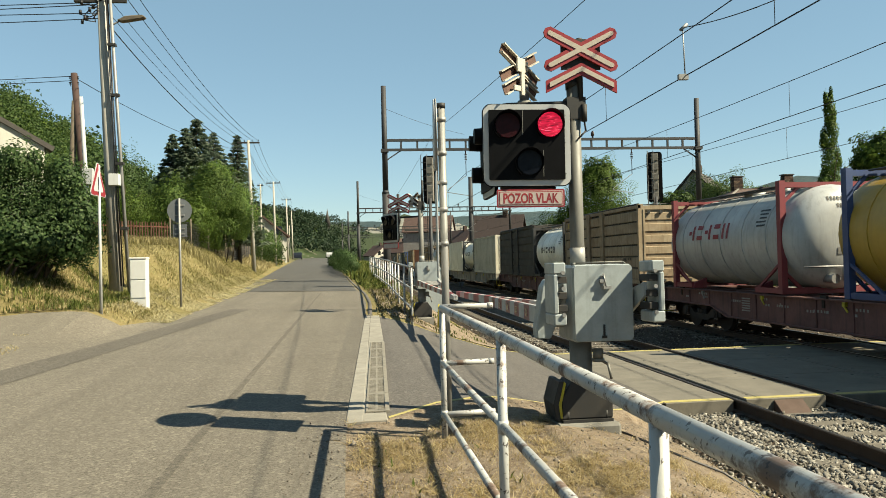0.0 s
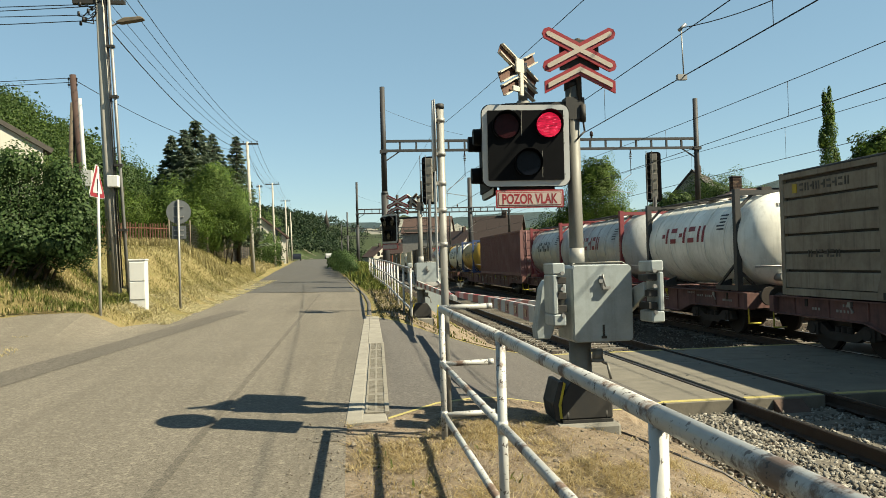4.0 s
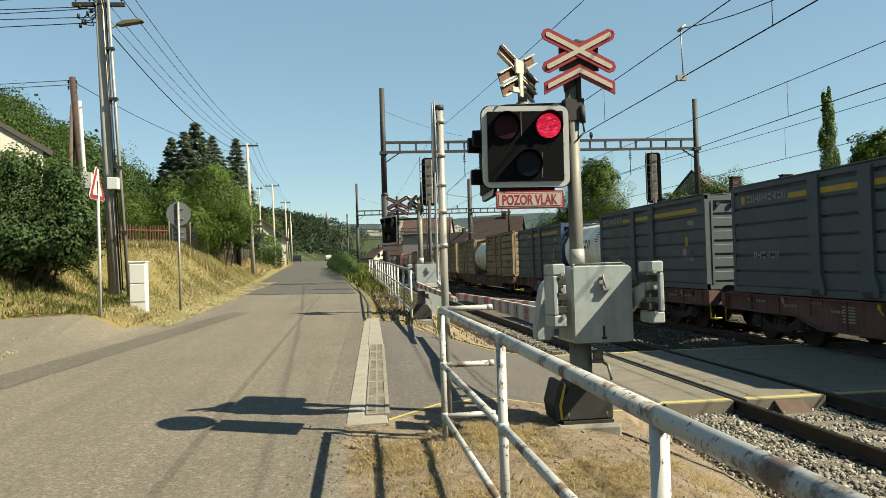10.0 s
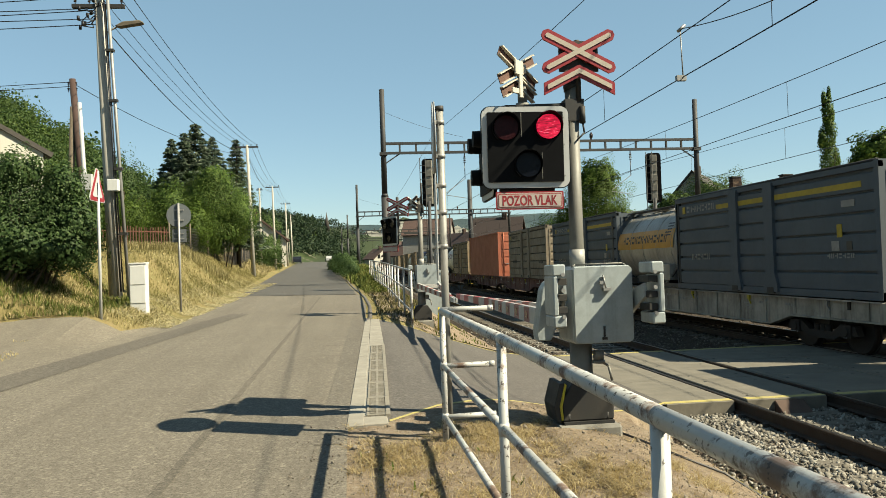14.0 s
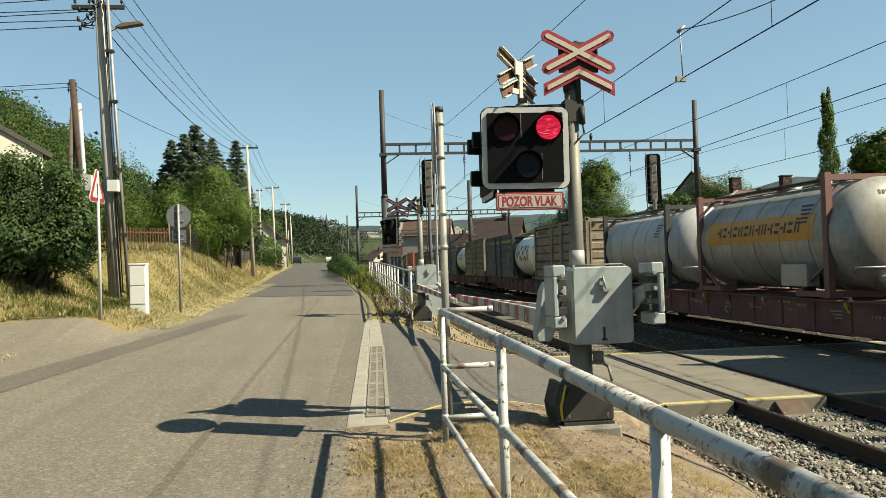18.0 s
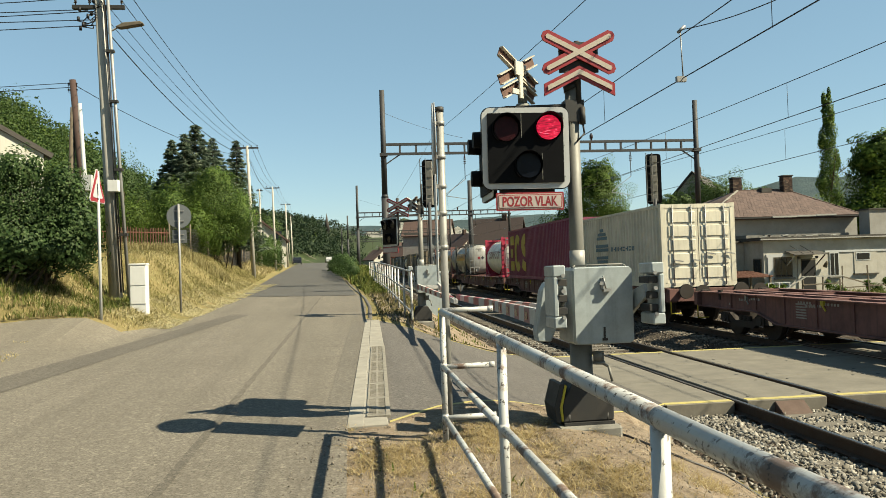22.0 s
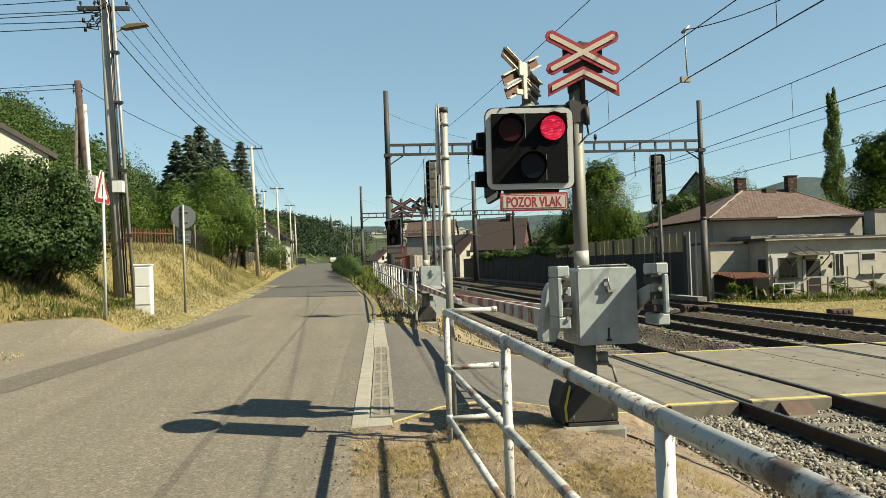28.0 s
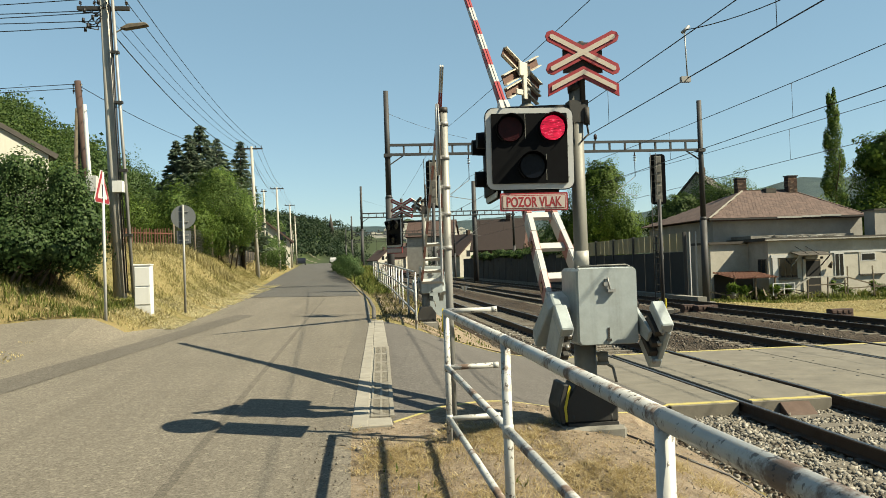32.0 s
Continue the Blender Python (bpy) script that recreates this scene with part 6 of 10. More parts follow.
def wagon(s0, s1, mat="wagon", mids=(), detail=True):
    """A skeletal container wagon whose floor runs from s0 (front) to s1 (rear) of the train."""
    t = ride(thing("container_wagon", (0, 0, 0), "rust-brown skeletal container wagon on the second track" if mat == "wagon" else "grey skeletal container wagon on the second track", "wagon", "wagons of the train"), (s0 + s1) / 2)
    h = (s1 - s0) / 2
    mt = M[mat]
    zt = FLOOR - 0.03
    for s in (-1, 1):
        bm = NB()
        x = s * 1.13
        c = 3.2
        pts, cs = [(-h, zt - 0.40)], [-h + c - 0.9] + list(mids) + [h - c + 0.9]
        for a, b in zip(cs, cs[1:]):
            pts += [(a + 0.9, zt - 0.42), (a + 1.8, zt - 0.66), (b - 1.8, zt - 0.66), (b - 0.9, zt - 0.42)]
        pts.append((h, zt - 0.40))
        prism(bm, [(-h, zt)] + pts + [(h, zt)], x - 0.012, x + 0.012, 'x')
        box(bm, x - 0.10, x + 0.10, -h, h, zt - 0.03, zt)
        for (a, b), (a2, b2) in zip(pts, pts[1:]):
            bar(bm, (x, a, b), (x, a2, b2), 0.20, 0.03)
        part("solebar", bm, mt, t)
        if detail:
            for k in range(int(2 * h / 1.25)):
                y = -h + 0.6 + k * 1.25
                deep = 0.63 if abs(y) < h - c - 0.95 and all(abs(y - q) > 1.9 for q in mids) else 0.38
                bm = NB()
                box(bm, x + s * 0.012 - 0.03, x + s * 0.012 + 0.06, y - 0.02, y + 0.02, zt - deep, zt - 0.03)
                part("web_stiffener", bm, mt, t)
    bm = NB()
    for k in range(int(2 * h / 2.4) + 1):
        y = -h + 0.3 + k * (2 * h - 0.6) / int(2 * h / 2.4)
        box(bm, -1.1, 1.1, y - 0.09, y + 0.09, zt - 0.36, zt - 0.012)
    for x in (-0.25, 0.25):
        box(bm, x - 0.09, x + 0.09, -h, h, zt - 0.45, zt - 0.02)
    for k in range(int(h / 2.4)):
        y = -h + 0.6 + k * 4.8
        bar(bm, (-1.05, y, zt - 0.06), (1.05, y + 2.2, zt - 0.06), 0.12, 0.04)
        bar(bm, (1.05, y, zt - 0.06), (-1.05, y + 2.2, zt - 0.06), 0.12, 0.04)
    part("underframe", bm, mt, t)
    # brake gear between the bogies, its boxes added to block lit ballast beyond
    bm = NB()
    L = h - 4.4
    for y in np.arange(-L, L - 1.0, 2.3):
        box(bm, -0.55, 0.55, y, y + 1.5, 0.30, 0.62)
        rod(bm, (-0.75, y + 0.2, 0.5), (-0.75, y + 1.3, 0.5), 0.17, seg=12)
    for x in (-0.9, 0.2, 0.6):
        rod(bm, (x, -L, 0.42), (x, L, 0.42), 0.035, seg=6)
    part("brake_gear", bm, M["wheel"], t, "brake reservoirs and rods, with boxes added to block the view under the frame")
    for e in (-1, 1):
        bm = NB()
        box(bm, -1.28, 1.28, e * h - 0.09, e * h + 0.09, zt - 0.38, zt - 0.01)
        part("headstock", bm, mt, t)
        for s in (-1, 1):
            bm = NB()
            rod(bm, (s * 0.875, e * h, 1.06 - 0.02), (s * 0.875, e * (h + 0.38), 1.04), 0.10, seg=14)
            rod(bm, (s * 0.875, e * (h + 0.38), 1.04), (s * 0.875, e * (h + 0.43), 1.04), 0.23, 0.22, seg=22)
            part("buffer", bm, M["wheel"], t, "round steel buffer")
        bm = NB()
        rod(bm, (0, e * h, 0.98), (0, e * (h + 0.40), 0.90), 0.05, seg=8)
        pipe(bm, [(0.35, e * h, 0.85), (0.35, e * (h + 0.2), 0.55), (0.2, e * (h + 0.3), 0.6)], 0.025, 6)
        part("coupling", bm, M["wheel"], t)
        if detail:
            bm = NB()
            pipe(bm, [(-1.22, e * (h + 0.02), zt - 0.02), (-1.22, e * (h + 0.02), zt - 0.75), (-0.9, e * (h + 0.02), zt - 0.75)], 0.018, 6)
            part("shunter_step", bm, M["hazard_y"], t)
    for y in [-h + 2.3, h - 2.3] + list(mids):
        o = new("bogie", BOGIE)
        o.parent = t
        o.location = (0, y, 0.0)
        for dy in (-0.9, 0.9):
            w = new("wheelset", WHEELS)
            w.parent = o
            w.location = (0, dy, 0.46)
    if detail:
        x = -1.13 - 0.020
        bm = NB()
        for k in range(2):
            y = -h + 5.0 + 3.4 * k
            for j in range(3):
                box(bm, x - 0.002, x + 0.004, y, y + 0.40 - 0.08 * j, zt - 0.24 - j * 0.07, zt - 0.215 - j * 0.07)
        for j in range(6):
            box(bm, x - 0.002, x + 0.004, h - 5.2, h - 4.8, zt - 0.16 - j * 0.06, zt - 0.13 - j * 0.06)
        scr = random.Random(int(s0 * 10))
        for k in range(22):
            y, z, n = scr.uniform(-h + 0.8, h - 1.2), zt - scr.uniform(0.12, 0.34), scr.randint(1, 5)
            for j in range(n):
                box(bm, x - 0.002, x + 0.004, y + j * 0.11, y + j * 0.11 + scr.uniform(0.04, 0.08), z, z + 0.055)
        tagged(part("data_panel", bm, M["ink_white"], t), kind="stuff")
        bm = NB()
        rim = [[bm.verts.new((x - 0.03 + 0.014 * math.sin(b * math.tau / 6), 1.4 + (0.15 + 0.014 * math.cos(b * math.tau / 6)) * math.sin(k * math.tau / 20),
                              zt - 0.36 + (0.15 + 0.014 * math.cos(b * math.tau / 6)) * math.cos(k * math.tau / 20))) for b in range(6)] for k in range(20)]
        for k in range(20):
            for b in range(6):
                bm.faces.new((rim[k][b], rim[(k + 1) % 20][b], rim[(k + 1) % 20][(b + 1) % 6], rim[k][(b + 1) % 6]))
        for a in (0.0, math.tau / 4):
            d = Vector((0, 0.15 * math.sin(a), 0.15 * math.cos(a)))
            rod(bm, Vector((x - 0.03, 1.4, zt - 0.36)) - d, Vector((x - 0.03, 1.4, zt - 0.36)) + d, 0.012, seg=6)
        part("brake_wheel", bm, M["ink_white"], t, "white hand-brake wheel")
        for k in range(7):
            y = -h + 1.9 + k * (2 * h - 3.6) / 6.3
            bm = NB()
            box(bm, x - 0.05, x + 0.03, y - 0.05, y + 0.05, zt - 0.13, zt - 0.04)
            bar(bm, (x - 0.03, y + 0.02, zt - 0.12), (x - 0.04, y - 0.12, zt - 0.24), 0.025, 0.03)
            part("locking_lever", bm, M["hazard_y"] if k % 3 else M["galv"], t)
        for k in range(4):
            y = -h + 1.2 + k * (2 * h - 2.4) / 3
            bm = NB()
            box(bm, x - 0.01, x + 0.05, y - 0.1, y + 0.1, zt - 0.02, zt + 0.06)
            box(bm, x - 0.02, x + 0.02, y - 0.04, y + 0.04, zt - 0.2, zt - 0.01)
            part("twist_lock", bm, M["wheel"], t)
    return t


BR, BL = "weathered beige-brown bulk box with grooved side panels", "dark blue bulk box with yellow stripe and grooved panels"


def brown(s, olive=False):
    if olive:
        return chip_box(s + 4.56, M["olive_box"], "dusty olive-grey bulk box with grooved side panels", word=M["ink_grey"])
    return chip_box(s + 4.56, M["brown_box"], BR, word=M["ink_grey"])


def blue(s):
    return chip_box(s + 4.56, M["blue_box"], BL, H=2.6, stripe=M["ink_yellow"], word=M["ink_white"])


T3 = 3.03
# ahead of the camera at the start
brown(-34.84)
tank(-35.1 - T3, M["tank_white"], M["fr_dark"], "dirty white tank container in a dark frame", word=M["ink_dark"], n_word=6, yw=(-1.4, 1.4), zw=(1.2, 1.5))
chip_box(-50.3 + 4.56, M["dark_box_and_groove_shade"], "dark brown bulk box with grooved panels", H=2.7)
wagon(-50.7, -25.3)
iso(-56.6, 9.125, 2.59, M["white_cont"], "cream corrugated container with a blue round emblem")
tank(-64.4, M["tank_white"], M["fr_dark"], "dirty white tank container in a dark frame", word=M["ink_dark"], n_word=5, zw=(1.3, 1.6))
iso(-72.2, 9.125, 2.59, M["tank_white"], "plain off-white container with smooth sides", smooth=True)
wagon(-77.2, -51.9, "wagon_grey")
s = -79.0
for k in range(9):
    if k % 3 == 0:
        brown(s - 9.12), tank(s - 9.3 - T3, M["tank_grey"], M["fr_dark"], "grey tank container in a dark steel frame"), brown(s - 24.5)
    elif k % 3 == 1:
        iso(s - 6.1, 12.19, 2.59, M["red_cont"], "orange-red container with smooth scuffed sides", smooth=True), brown(s - 24.3)
    else:
        tank(s - T3, M["tank_yellow"], M["fr_blue"], "yellow tank container in a blue frame"), blue(s - 15.5), tank(s - 21.2, M["tank_white"], M["fr_dark"], "white tank container in a dark steel frame")
    wagon(s - 24.9, s + 0.4, detail=False)
    s -= 26.9
# passing the crossing
tank(-19.9, M["tank_grey"], M["fr_red"], "grey tank container with red lettering in a red frame", word=M["ink_red"], n_word=5, yw=(-0.5, 2.0), zw=(1.35, 1.75), over=0.72)
tank(-11.6, M["tank_yellow"], M["fr_blue"], "yellow tank container with dark lettering in a blue frame", word=M["ink_dark"], n_word=8, yw=(-1.0, 1.5), zw=(1.3, 1.62), over=0.72)
tank(-3.7, M["tank_white"], M["fr_dark"], "white tank container with large black lettering", word=M["ink_dark"], n_word=6, yw=(-1.6, 2.0), zw=(1.15, 1.85), over=0.72, end_word=True)
wagon(-23.7, -0.1)
tank(5.5, M["tank_yellow"], M["fr_blue"], "yellow tank container with dark lettering in a blue frame", word=M["ink_dark"], n_word=8, yw=(-1.2, 1.3), zw=(1.2, 1.6), over=0.72, end_word=True)
iso(19.05, 13.716, 2.62, M["maroon"], "faded maroon corrugated forty-five-foot container")
wagon(1.8, 26.3)
tank(31.4, M["tank_grey"], M["fr_red"], "grey tank container with dark lettering in a red frame", word=M["ink_dark"], n_word=5, yw=(-0.9, 1.6), zw=(1.3, 1.75), over=0.72)
tank(39.6, M["tank_grey"], M["fr_red"], "grey tank container with red lettering in a red frame", word=M["ink_red"], n_word=5, yw=(-0.4, 2.0), zw=(1.25, 1.75), over=0.72)
tank(48.1, M["tank_white"], M["fr_dark"], "off-white tank container with red lettering", word=M["ink_red"], n_word=5, yw=(-1.2, 1.9), zw=(1.3, 1.75), over=0.72)
wagon(27.8, 51.6)
brown(53.2, True)
iso(65.4, 6.058, 2.59, M["white_cont"], "cream twenty-foot container with dark lettering", smooth=True)
brown(68.35, True)
wagon(52.8, 77.9)
brown(78.4), brown(93.8)
wagon(78.0, 103.3)
brown(104.4)
tank(116.0, M["tank_white"], M["fr_blue"], "white tank container with a red label in a blue frame", word=M["ink_red"], n_word=2, yw=(0.3, 1.2), zw=(0.95, 1.2))
brown(118.9)
wagon(104.0, 128.2)
blue(129.65)
tank(141.8, M["tank_white"], M["fr_blue"], "cream tank container with dark lettering in a blue frame", word=M["ink_dark"], n_word=7, yw=(-1.3, 1.7), zw=(1.35, 1.7))
blue(144.55)
wagon(129.2, 153.8)
blue(155.2)
tank(167.0, M["tank_white"], M["fr_dark"], "cream tank container with red lettering", word=M["ink_red"], n_word=5, yw=(-1.4, 1.9), zw=(1.35, 1.8))
brown(169.75)
wagon(154.7, 179.0)
iso(186.2, 12.19, 2.9, M["red_cont"], "orange-red high-cube container with scuffed doors", smooth=True)
brown(195.8, True)
wagon(179.9, 205.1, mids=(-0.6,))
blue(206.25)
tank(217.8, M["tank_steel"], M["fr_dark"], "dull steel tank container with an orange lettered band", band=M["orange"], word=M["ink_dark"], n_word=14, yw=(-2.0, 1.9), zw=(1.4, 1.65), side_plate=True)
blue(220.6)
wagon(205.95, 229.8, "wagon_grey")
blue(231.0)
tank(243.2, M["tank_white"], M["fr_dark"], "white tank container in a dark steel frame", word=M["ink_dark"], n_word=5)
brown(246.1, True)
wagon(230.7, 255.3)
blue(256.2)
tank(268.3, M["tank_white"], M["fr_dark"], "white tank container with large black lettering", word=M["ink_dark"], n_word=6, yw=(-0.9, 2.1), zw=(1.0, 1.85))
brown(270.95, True)
wagon(256.15, 280.6)
tank(285.3, M["tank_grey"], M["fr_dark"], "pale grey tank container in a dark frame", side_plate=False, over=0.72)
tank(293.5, M["tank_steel"], M["fr_pink"], "dull steel tank container with an orange lettered band", band=M["orange"], word=M["ink_dark"], n_word=14, yw=(-2.0, 1.9), zw=(1.4, 1.65), side_plate=True, over=0.72)
tank(301.5, M["tank_steel"], M["fr_pink"], "dull steel tank container with an orange lettered band", band=M["orange"], word=M["ink_dark"], n_word=14, yw=(-2.0, 1.9), zw=(1.4, 1.65), side_plate=True, over=0.72)
wagon(281.7, 305.2)
tank(310.85, M["tank_steel"], M["fr_dark"], "dull steel tank container with orange band and ladder", band=M["orange"], word=M["ink_dark"], n_word=14, yw=(-2.0, 1.9), zw=(1.4, 1.65), side_plate=True, ladder=True, over=0.72)
tank(326.8, M["tank_white"], M["fr_crimson"], "white tank container with red lettering in a red frame", word=M["ink_red"], n_word=11, yw=(-1.9, 1.8), zw=(1.2, 1.7), ladder=True, over=0.12, skirt=True)
wagon(307.4, 330.4)
ecs = iso(338.95, 13.716, 2.85, M["purple"], "purple corrugated container with large yellow letters")
wh = iso(351.3, 9.125, 2.62, M["white_cont"], "cream corrugated container with a blue round emblem")
wagon(331.3, 356.4)
wagon(358.3, 382.0)
# the big yellow letters and the blue emblem, as plain shapes
def arc_shape(bm, yc, zc, ry, rz, iy, iz, a0, a1, n=16):
    """A bent band on the container's side, from angle a0 to a1, 0 pointing to -y."""
    for k in range(n):
        q = [radians(a0 + (a1 - a0) * (k + d) / n) for d in (0, 1)]
        prism(bm, [(yc - ry * math.cos(q[0]), FLOOR + zc + rz * math.sin(q[0])), (yc - ry * math.cos(q[1]), FLOOR + zc + rz * math.sin(q[1])),
                   (yc - iy * math.cos(q[1]), FLOOR + zc + iz * math.sin(q[1])), (yc - iy * math.cos(q[0]), FLOOR + zc + iz * math.sin(q[0]))], -HW - 0.005, -HW + 0.004, 'x')


for z0, z1, w in ((0.44, 1.0, 0.98), (1.22, 1.72, 0.62), (1.96, 2.48, 0.95)):
    bm = NB()
    box(bm, -HW - 0.005, -HW + 0.004, 6.25 - w, 6.25, FLOOR + z0, FLOOR + z1)
    part("lettering_block", bm, M["ink_yellow"], ecs)
bm = NB()
arc_shape(bm, 4.28, 1.46, 0.82, 1.08, 0.36, 0.56, 48, 312)
part("lettering_block", bm, M["ink_yellow"], ecs)
bm = NB()
arc_shape(bm, 2.25, 1.86, 1.02, 0.66, 0.22, 0.12, 90, 262, 12)
part("lettering_block", bm, M["ink_yellow"], ecs)
bm = NB()
prism(bm, [(3.25, FLOOR + 0.62), (2.7, FLOOR + 0.44), (2.25, FLOOR + 0.40), (2.25, FLOOR + 0.90), (2.6, FLOOR + 0.98), (2.98, FLOOR + 1.12)], -HW - 0.005, -HW + 0.004, 'x')
part("lettering_block", bm, M["ink_yellow"], ecs)
for x0 in (-0.95, -0.35, 0.25, 0.75):
    bm = NB()
    box(bm, x0, x0 + 0.16, -6.858 - 0.075, -6.858 - 0.055, FLOOR + 1.75, FLOOR + 2.35)
    part("lettering_block", bm, M["ink_yellow"], ecs)
bm = NB()
for k in range(11):
    z = -0.75 + k * 0.15
    w = math.sqrt(max(0.0, 0.78 ** 2 - z * z)) * 0.95
    if k not in (4, 7):
        box(bm, -HW - 0.003, -HW + 0.004, 1.3 - w, 1.3 + w, FLOOR + 1.3 + z - 0.06, FLOOR + 1.3 + z + 0.06)
part("emblem", bm, M["ink_blue"], wh)
bars(wh, -HW, -2.2, 0.3, FLOOR + 1.22, FLOOR + 1.38, M["ink_blue"], 8)
# ---------------------------------------------------------------- foliage helpers
def leaf_cloud(name, pts, nrm, size, mat, seed=1, long=1.0, bend=0.25):
    """Many small leaves: each a bent blade of four corners, turned at random about the given direction."""
    r = np.random.default_rng(seed)
    pts, nrm = np.asarray(pts, float), np.asarray(nrm, float)
    n = len(pts)
    size = np.broadcast_to(np.asarray(size, float), (n,)) * r.uniform(0.6, 1.35, n)
    d = nrm + r.normal(0, 0.55, (n, 3))
    d /= np.linalg.norm(d, axis=1, keepdims=True) + 1e-9
    a = np.cross(d, r.normal(0, 1, (n, 3)))
    a /= np.linalg.norm(a, axis=1, keepdims=True) + 1e-9
    b = np.cross(d, a)
    s = size[:, None]
    v0 = pts - a * s * 0.5 * long
    v1 = pts + b * s * 0.36 + d * s * bend * 0.3
    v2 = pts + a * s * 0.5 * long - d * s * bend
    v3 = pts - b * s * 0.36 + d * s * bend * 0.3
    V = np.stack([v0, v1, v2, v3], 1).reshape(-1, 3)
    return quads(name, V, np.arange(4 * n).reshape(-1, 4), mat)


def blob_points(blobs, n, seed=1, shell=0.45, rough=0.34):
    """Points in the outer part of uneven lumps, and the outward directions."""
    r = np.random.default_rng(seed)
    vol = np.array([b[3] * b[4] + b[3] * b[5] + b[4] * b[5] for b in blobs])
    pick = r.choice(len(blobs), n, p=vol / vol.sum())
    B = np.array(blobs, float)[pick]
    d = r.normal(0, 1, (n, 3))
    d /= np.linalg.norm(d, axis=1, keepdims=True)
    ph = B[:, :1] * 1.7 + B[:, 1:2]
    lump = 1 + rough * np.sin(d[:, :1] * 5.1 + ph) * np.sin(d[:, 1:2] * 4.3 + 2 * ph) * np.sin(d[:, 2:3] * 4.9 + ph * 3) + 0.13 * np.sin(d[:, :1] * 13 + ph) * np.sin(d[:, 2:3] * 12)
    rad = (1 - shell * r.random((n, 1)) ** 1.7) * lump
    return B[:, :3] + d * B[:, 3:] * rad, d


def tree(name, at, h, blobs, n, leaf, mat, label, category="tree", trunk=0.18, seed=1, group="", limbs=5):
    t = thing(name, at, label, category, group)
    bm = NB()
    top = h * 0.62
    rod(bm, (0, 0, -0.3), (0.03 * h * 0.1, 0, top), trunk, trunk * 0.4, seg=10)
    r = random.Random(seed)
    for k in range(limbs):
        a, z = r.uniform(0, math.tau), top * r.uniform(0.45, 0.95)
        L = h * r.uniform(0.15, 0.3)
        rod(bm, (0, 0, z), (L * math.cos(a), L * math.sin(a), z + L * r.uniform(0.5, 1.0)), trunk * 0.35, trunk * 0.08, seg=7)
    part("trunk", bm, M["bark"], t)
    p, d = blob_points(blobs, n, seed)
    c = new("crown", leaf_cloud("crown", p, d, leaf, mat, seed))
    c.parent = t
    return t


def fir(at, h, r0, seed, label="tall blue-green spruce with hanging branches"):
    t = thing("spruce_tree", at, label, "spruce", "spruces behind the bank")
    bm = NB()
    rod(bm, (0, 0, -0.3), (0, 0, h * 0.97), 0.16, 0.02, seg=8)
    part("trunk", bm, M["bark"], t)
    r = np.random.default_rng(seed)
    V = []
    z = h * 0.19
    while z < h * 0.985:
        f = z / h
        rad = r0 * (1 - f) ** 0.95 * r.uniform(0.80, 1.12) + 0.06
        for j in range(int(9 + 13 * (1 - f))):
            a, L = r.uniform(0, math.tau), rad * r.uniform(0.62, 1.18)
            m = int(9 + 26 * L)
            u = r.random(m) ** 0.6                       # place along the branch
            side = r.normal(0, 0.14, m) * L * (1.15 - u)
            out, lat = np.array([math.cos(a), math.sin(a), 0.0]), np.array([-math.sin(a), math.cos(a), 0.0])
            zz = z - 0.42 * L * u + 0.30 * L * u ** 2.6 - np.abs(side) * 0.45 + r.normal(0, 0.03, m)
            p = out * (L * u)[:, None] + lat * side[:, None]
            p[:, 2] = zz
            d = out * r.uniform(0.5, 1.0, (m, 1)) + lat * (np.sign(side) * r.uniform(0.1, 0.9, m))[:, None]
            d[:, 2] += r.uniform(-0.75, 0.15, m)
            d /= np.linalg.norm(d, axis=1, keepdims=True)
            w = np.cross(d, r.normal(0, 1, (m, 3)) + np.array([0, 0, 1.2]))
            w /= np.linalg.norm(w, axis=1, keepdims=True) + 1e-9
            s = r.uniform(0.22, 0.46, (m, 1))
            V.append(np.stack([p - d * s * 0.5, p + w * s * 0.17, p + d * s * 0.6, p - w * s * 0.17], 1).reshape(-1, 3))
        z += 0.23 + 0.12 * (1 - f)
    V = np.concatenate(V)
    c = new("crown", quads("crown", V, np.arange(len(V)).reshape(-1, 4), M["leaf_fir"]))
    c.parent = t
    return t


def grass(name, pts, h, mat, label, seed=3, wide=0.014, lean=0.45, category="grass"):
    """Upright bent blades standing on the ground."""
    r = np.random.default_rng(seed)
    pts = np.asarray(pts, float)
    n = len(pts)
    h = np.broadcast_to(np.asarray(h, float), (n,)) * r.uniform(0.5, 1.3, n)
    a = r.uniform(0, math.tau, n)
    lean_v = np.stack([np.cos(a), np.sin(a), np.zeros(n)], 1) * (h * lean * r.uniform(0.2, 1.4, n))[:, None]
    w = np.stack([-np.sin(a), np.cos(a), np.zeros(n)], 1) * wide * r.uniform(0.6, 1.4, n)[:, None]
    up = np.zeros((n, 3))
    up[:, 2] = h
    mid = pts + up * 0.55 + lean_v * 0.3
    tip = pts + up * 0.92 + lean_v
    V = np.stack([pts - w, pts + w, mid + w * 0.8, mid - w * 0.8, tip + w * 0.15, tip - w * 0.15], 1).reshape(-1, 3)
    k = 6 * np.arange(n)[:, None]
    F = np.concatenate([k + np.array([[0, 1, 2, 3]]), k + np.array([[3, 2, 4, 5]])], 0)
    return tagged(new(name, quads(name, V, F, mat)), label, category, kind="stuff")


def scatter(n, x0, x1, y0, y1, seed, keep=None, lift=0.0):
    r = np.random.default_rng(seed)
    x, y = r.uniform(x0, x1, n), r.uniform(y0, y1, n)
    if keep is not None:
        m = keep(x, y)
        x, y = x[m], y[m]
    return np.stack([x, y, land(x, y) + lift], 1)


# ---------------------------------------------------------------- the verge on the hill side
def gz(x, y):
    return land1(x, y)


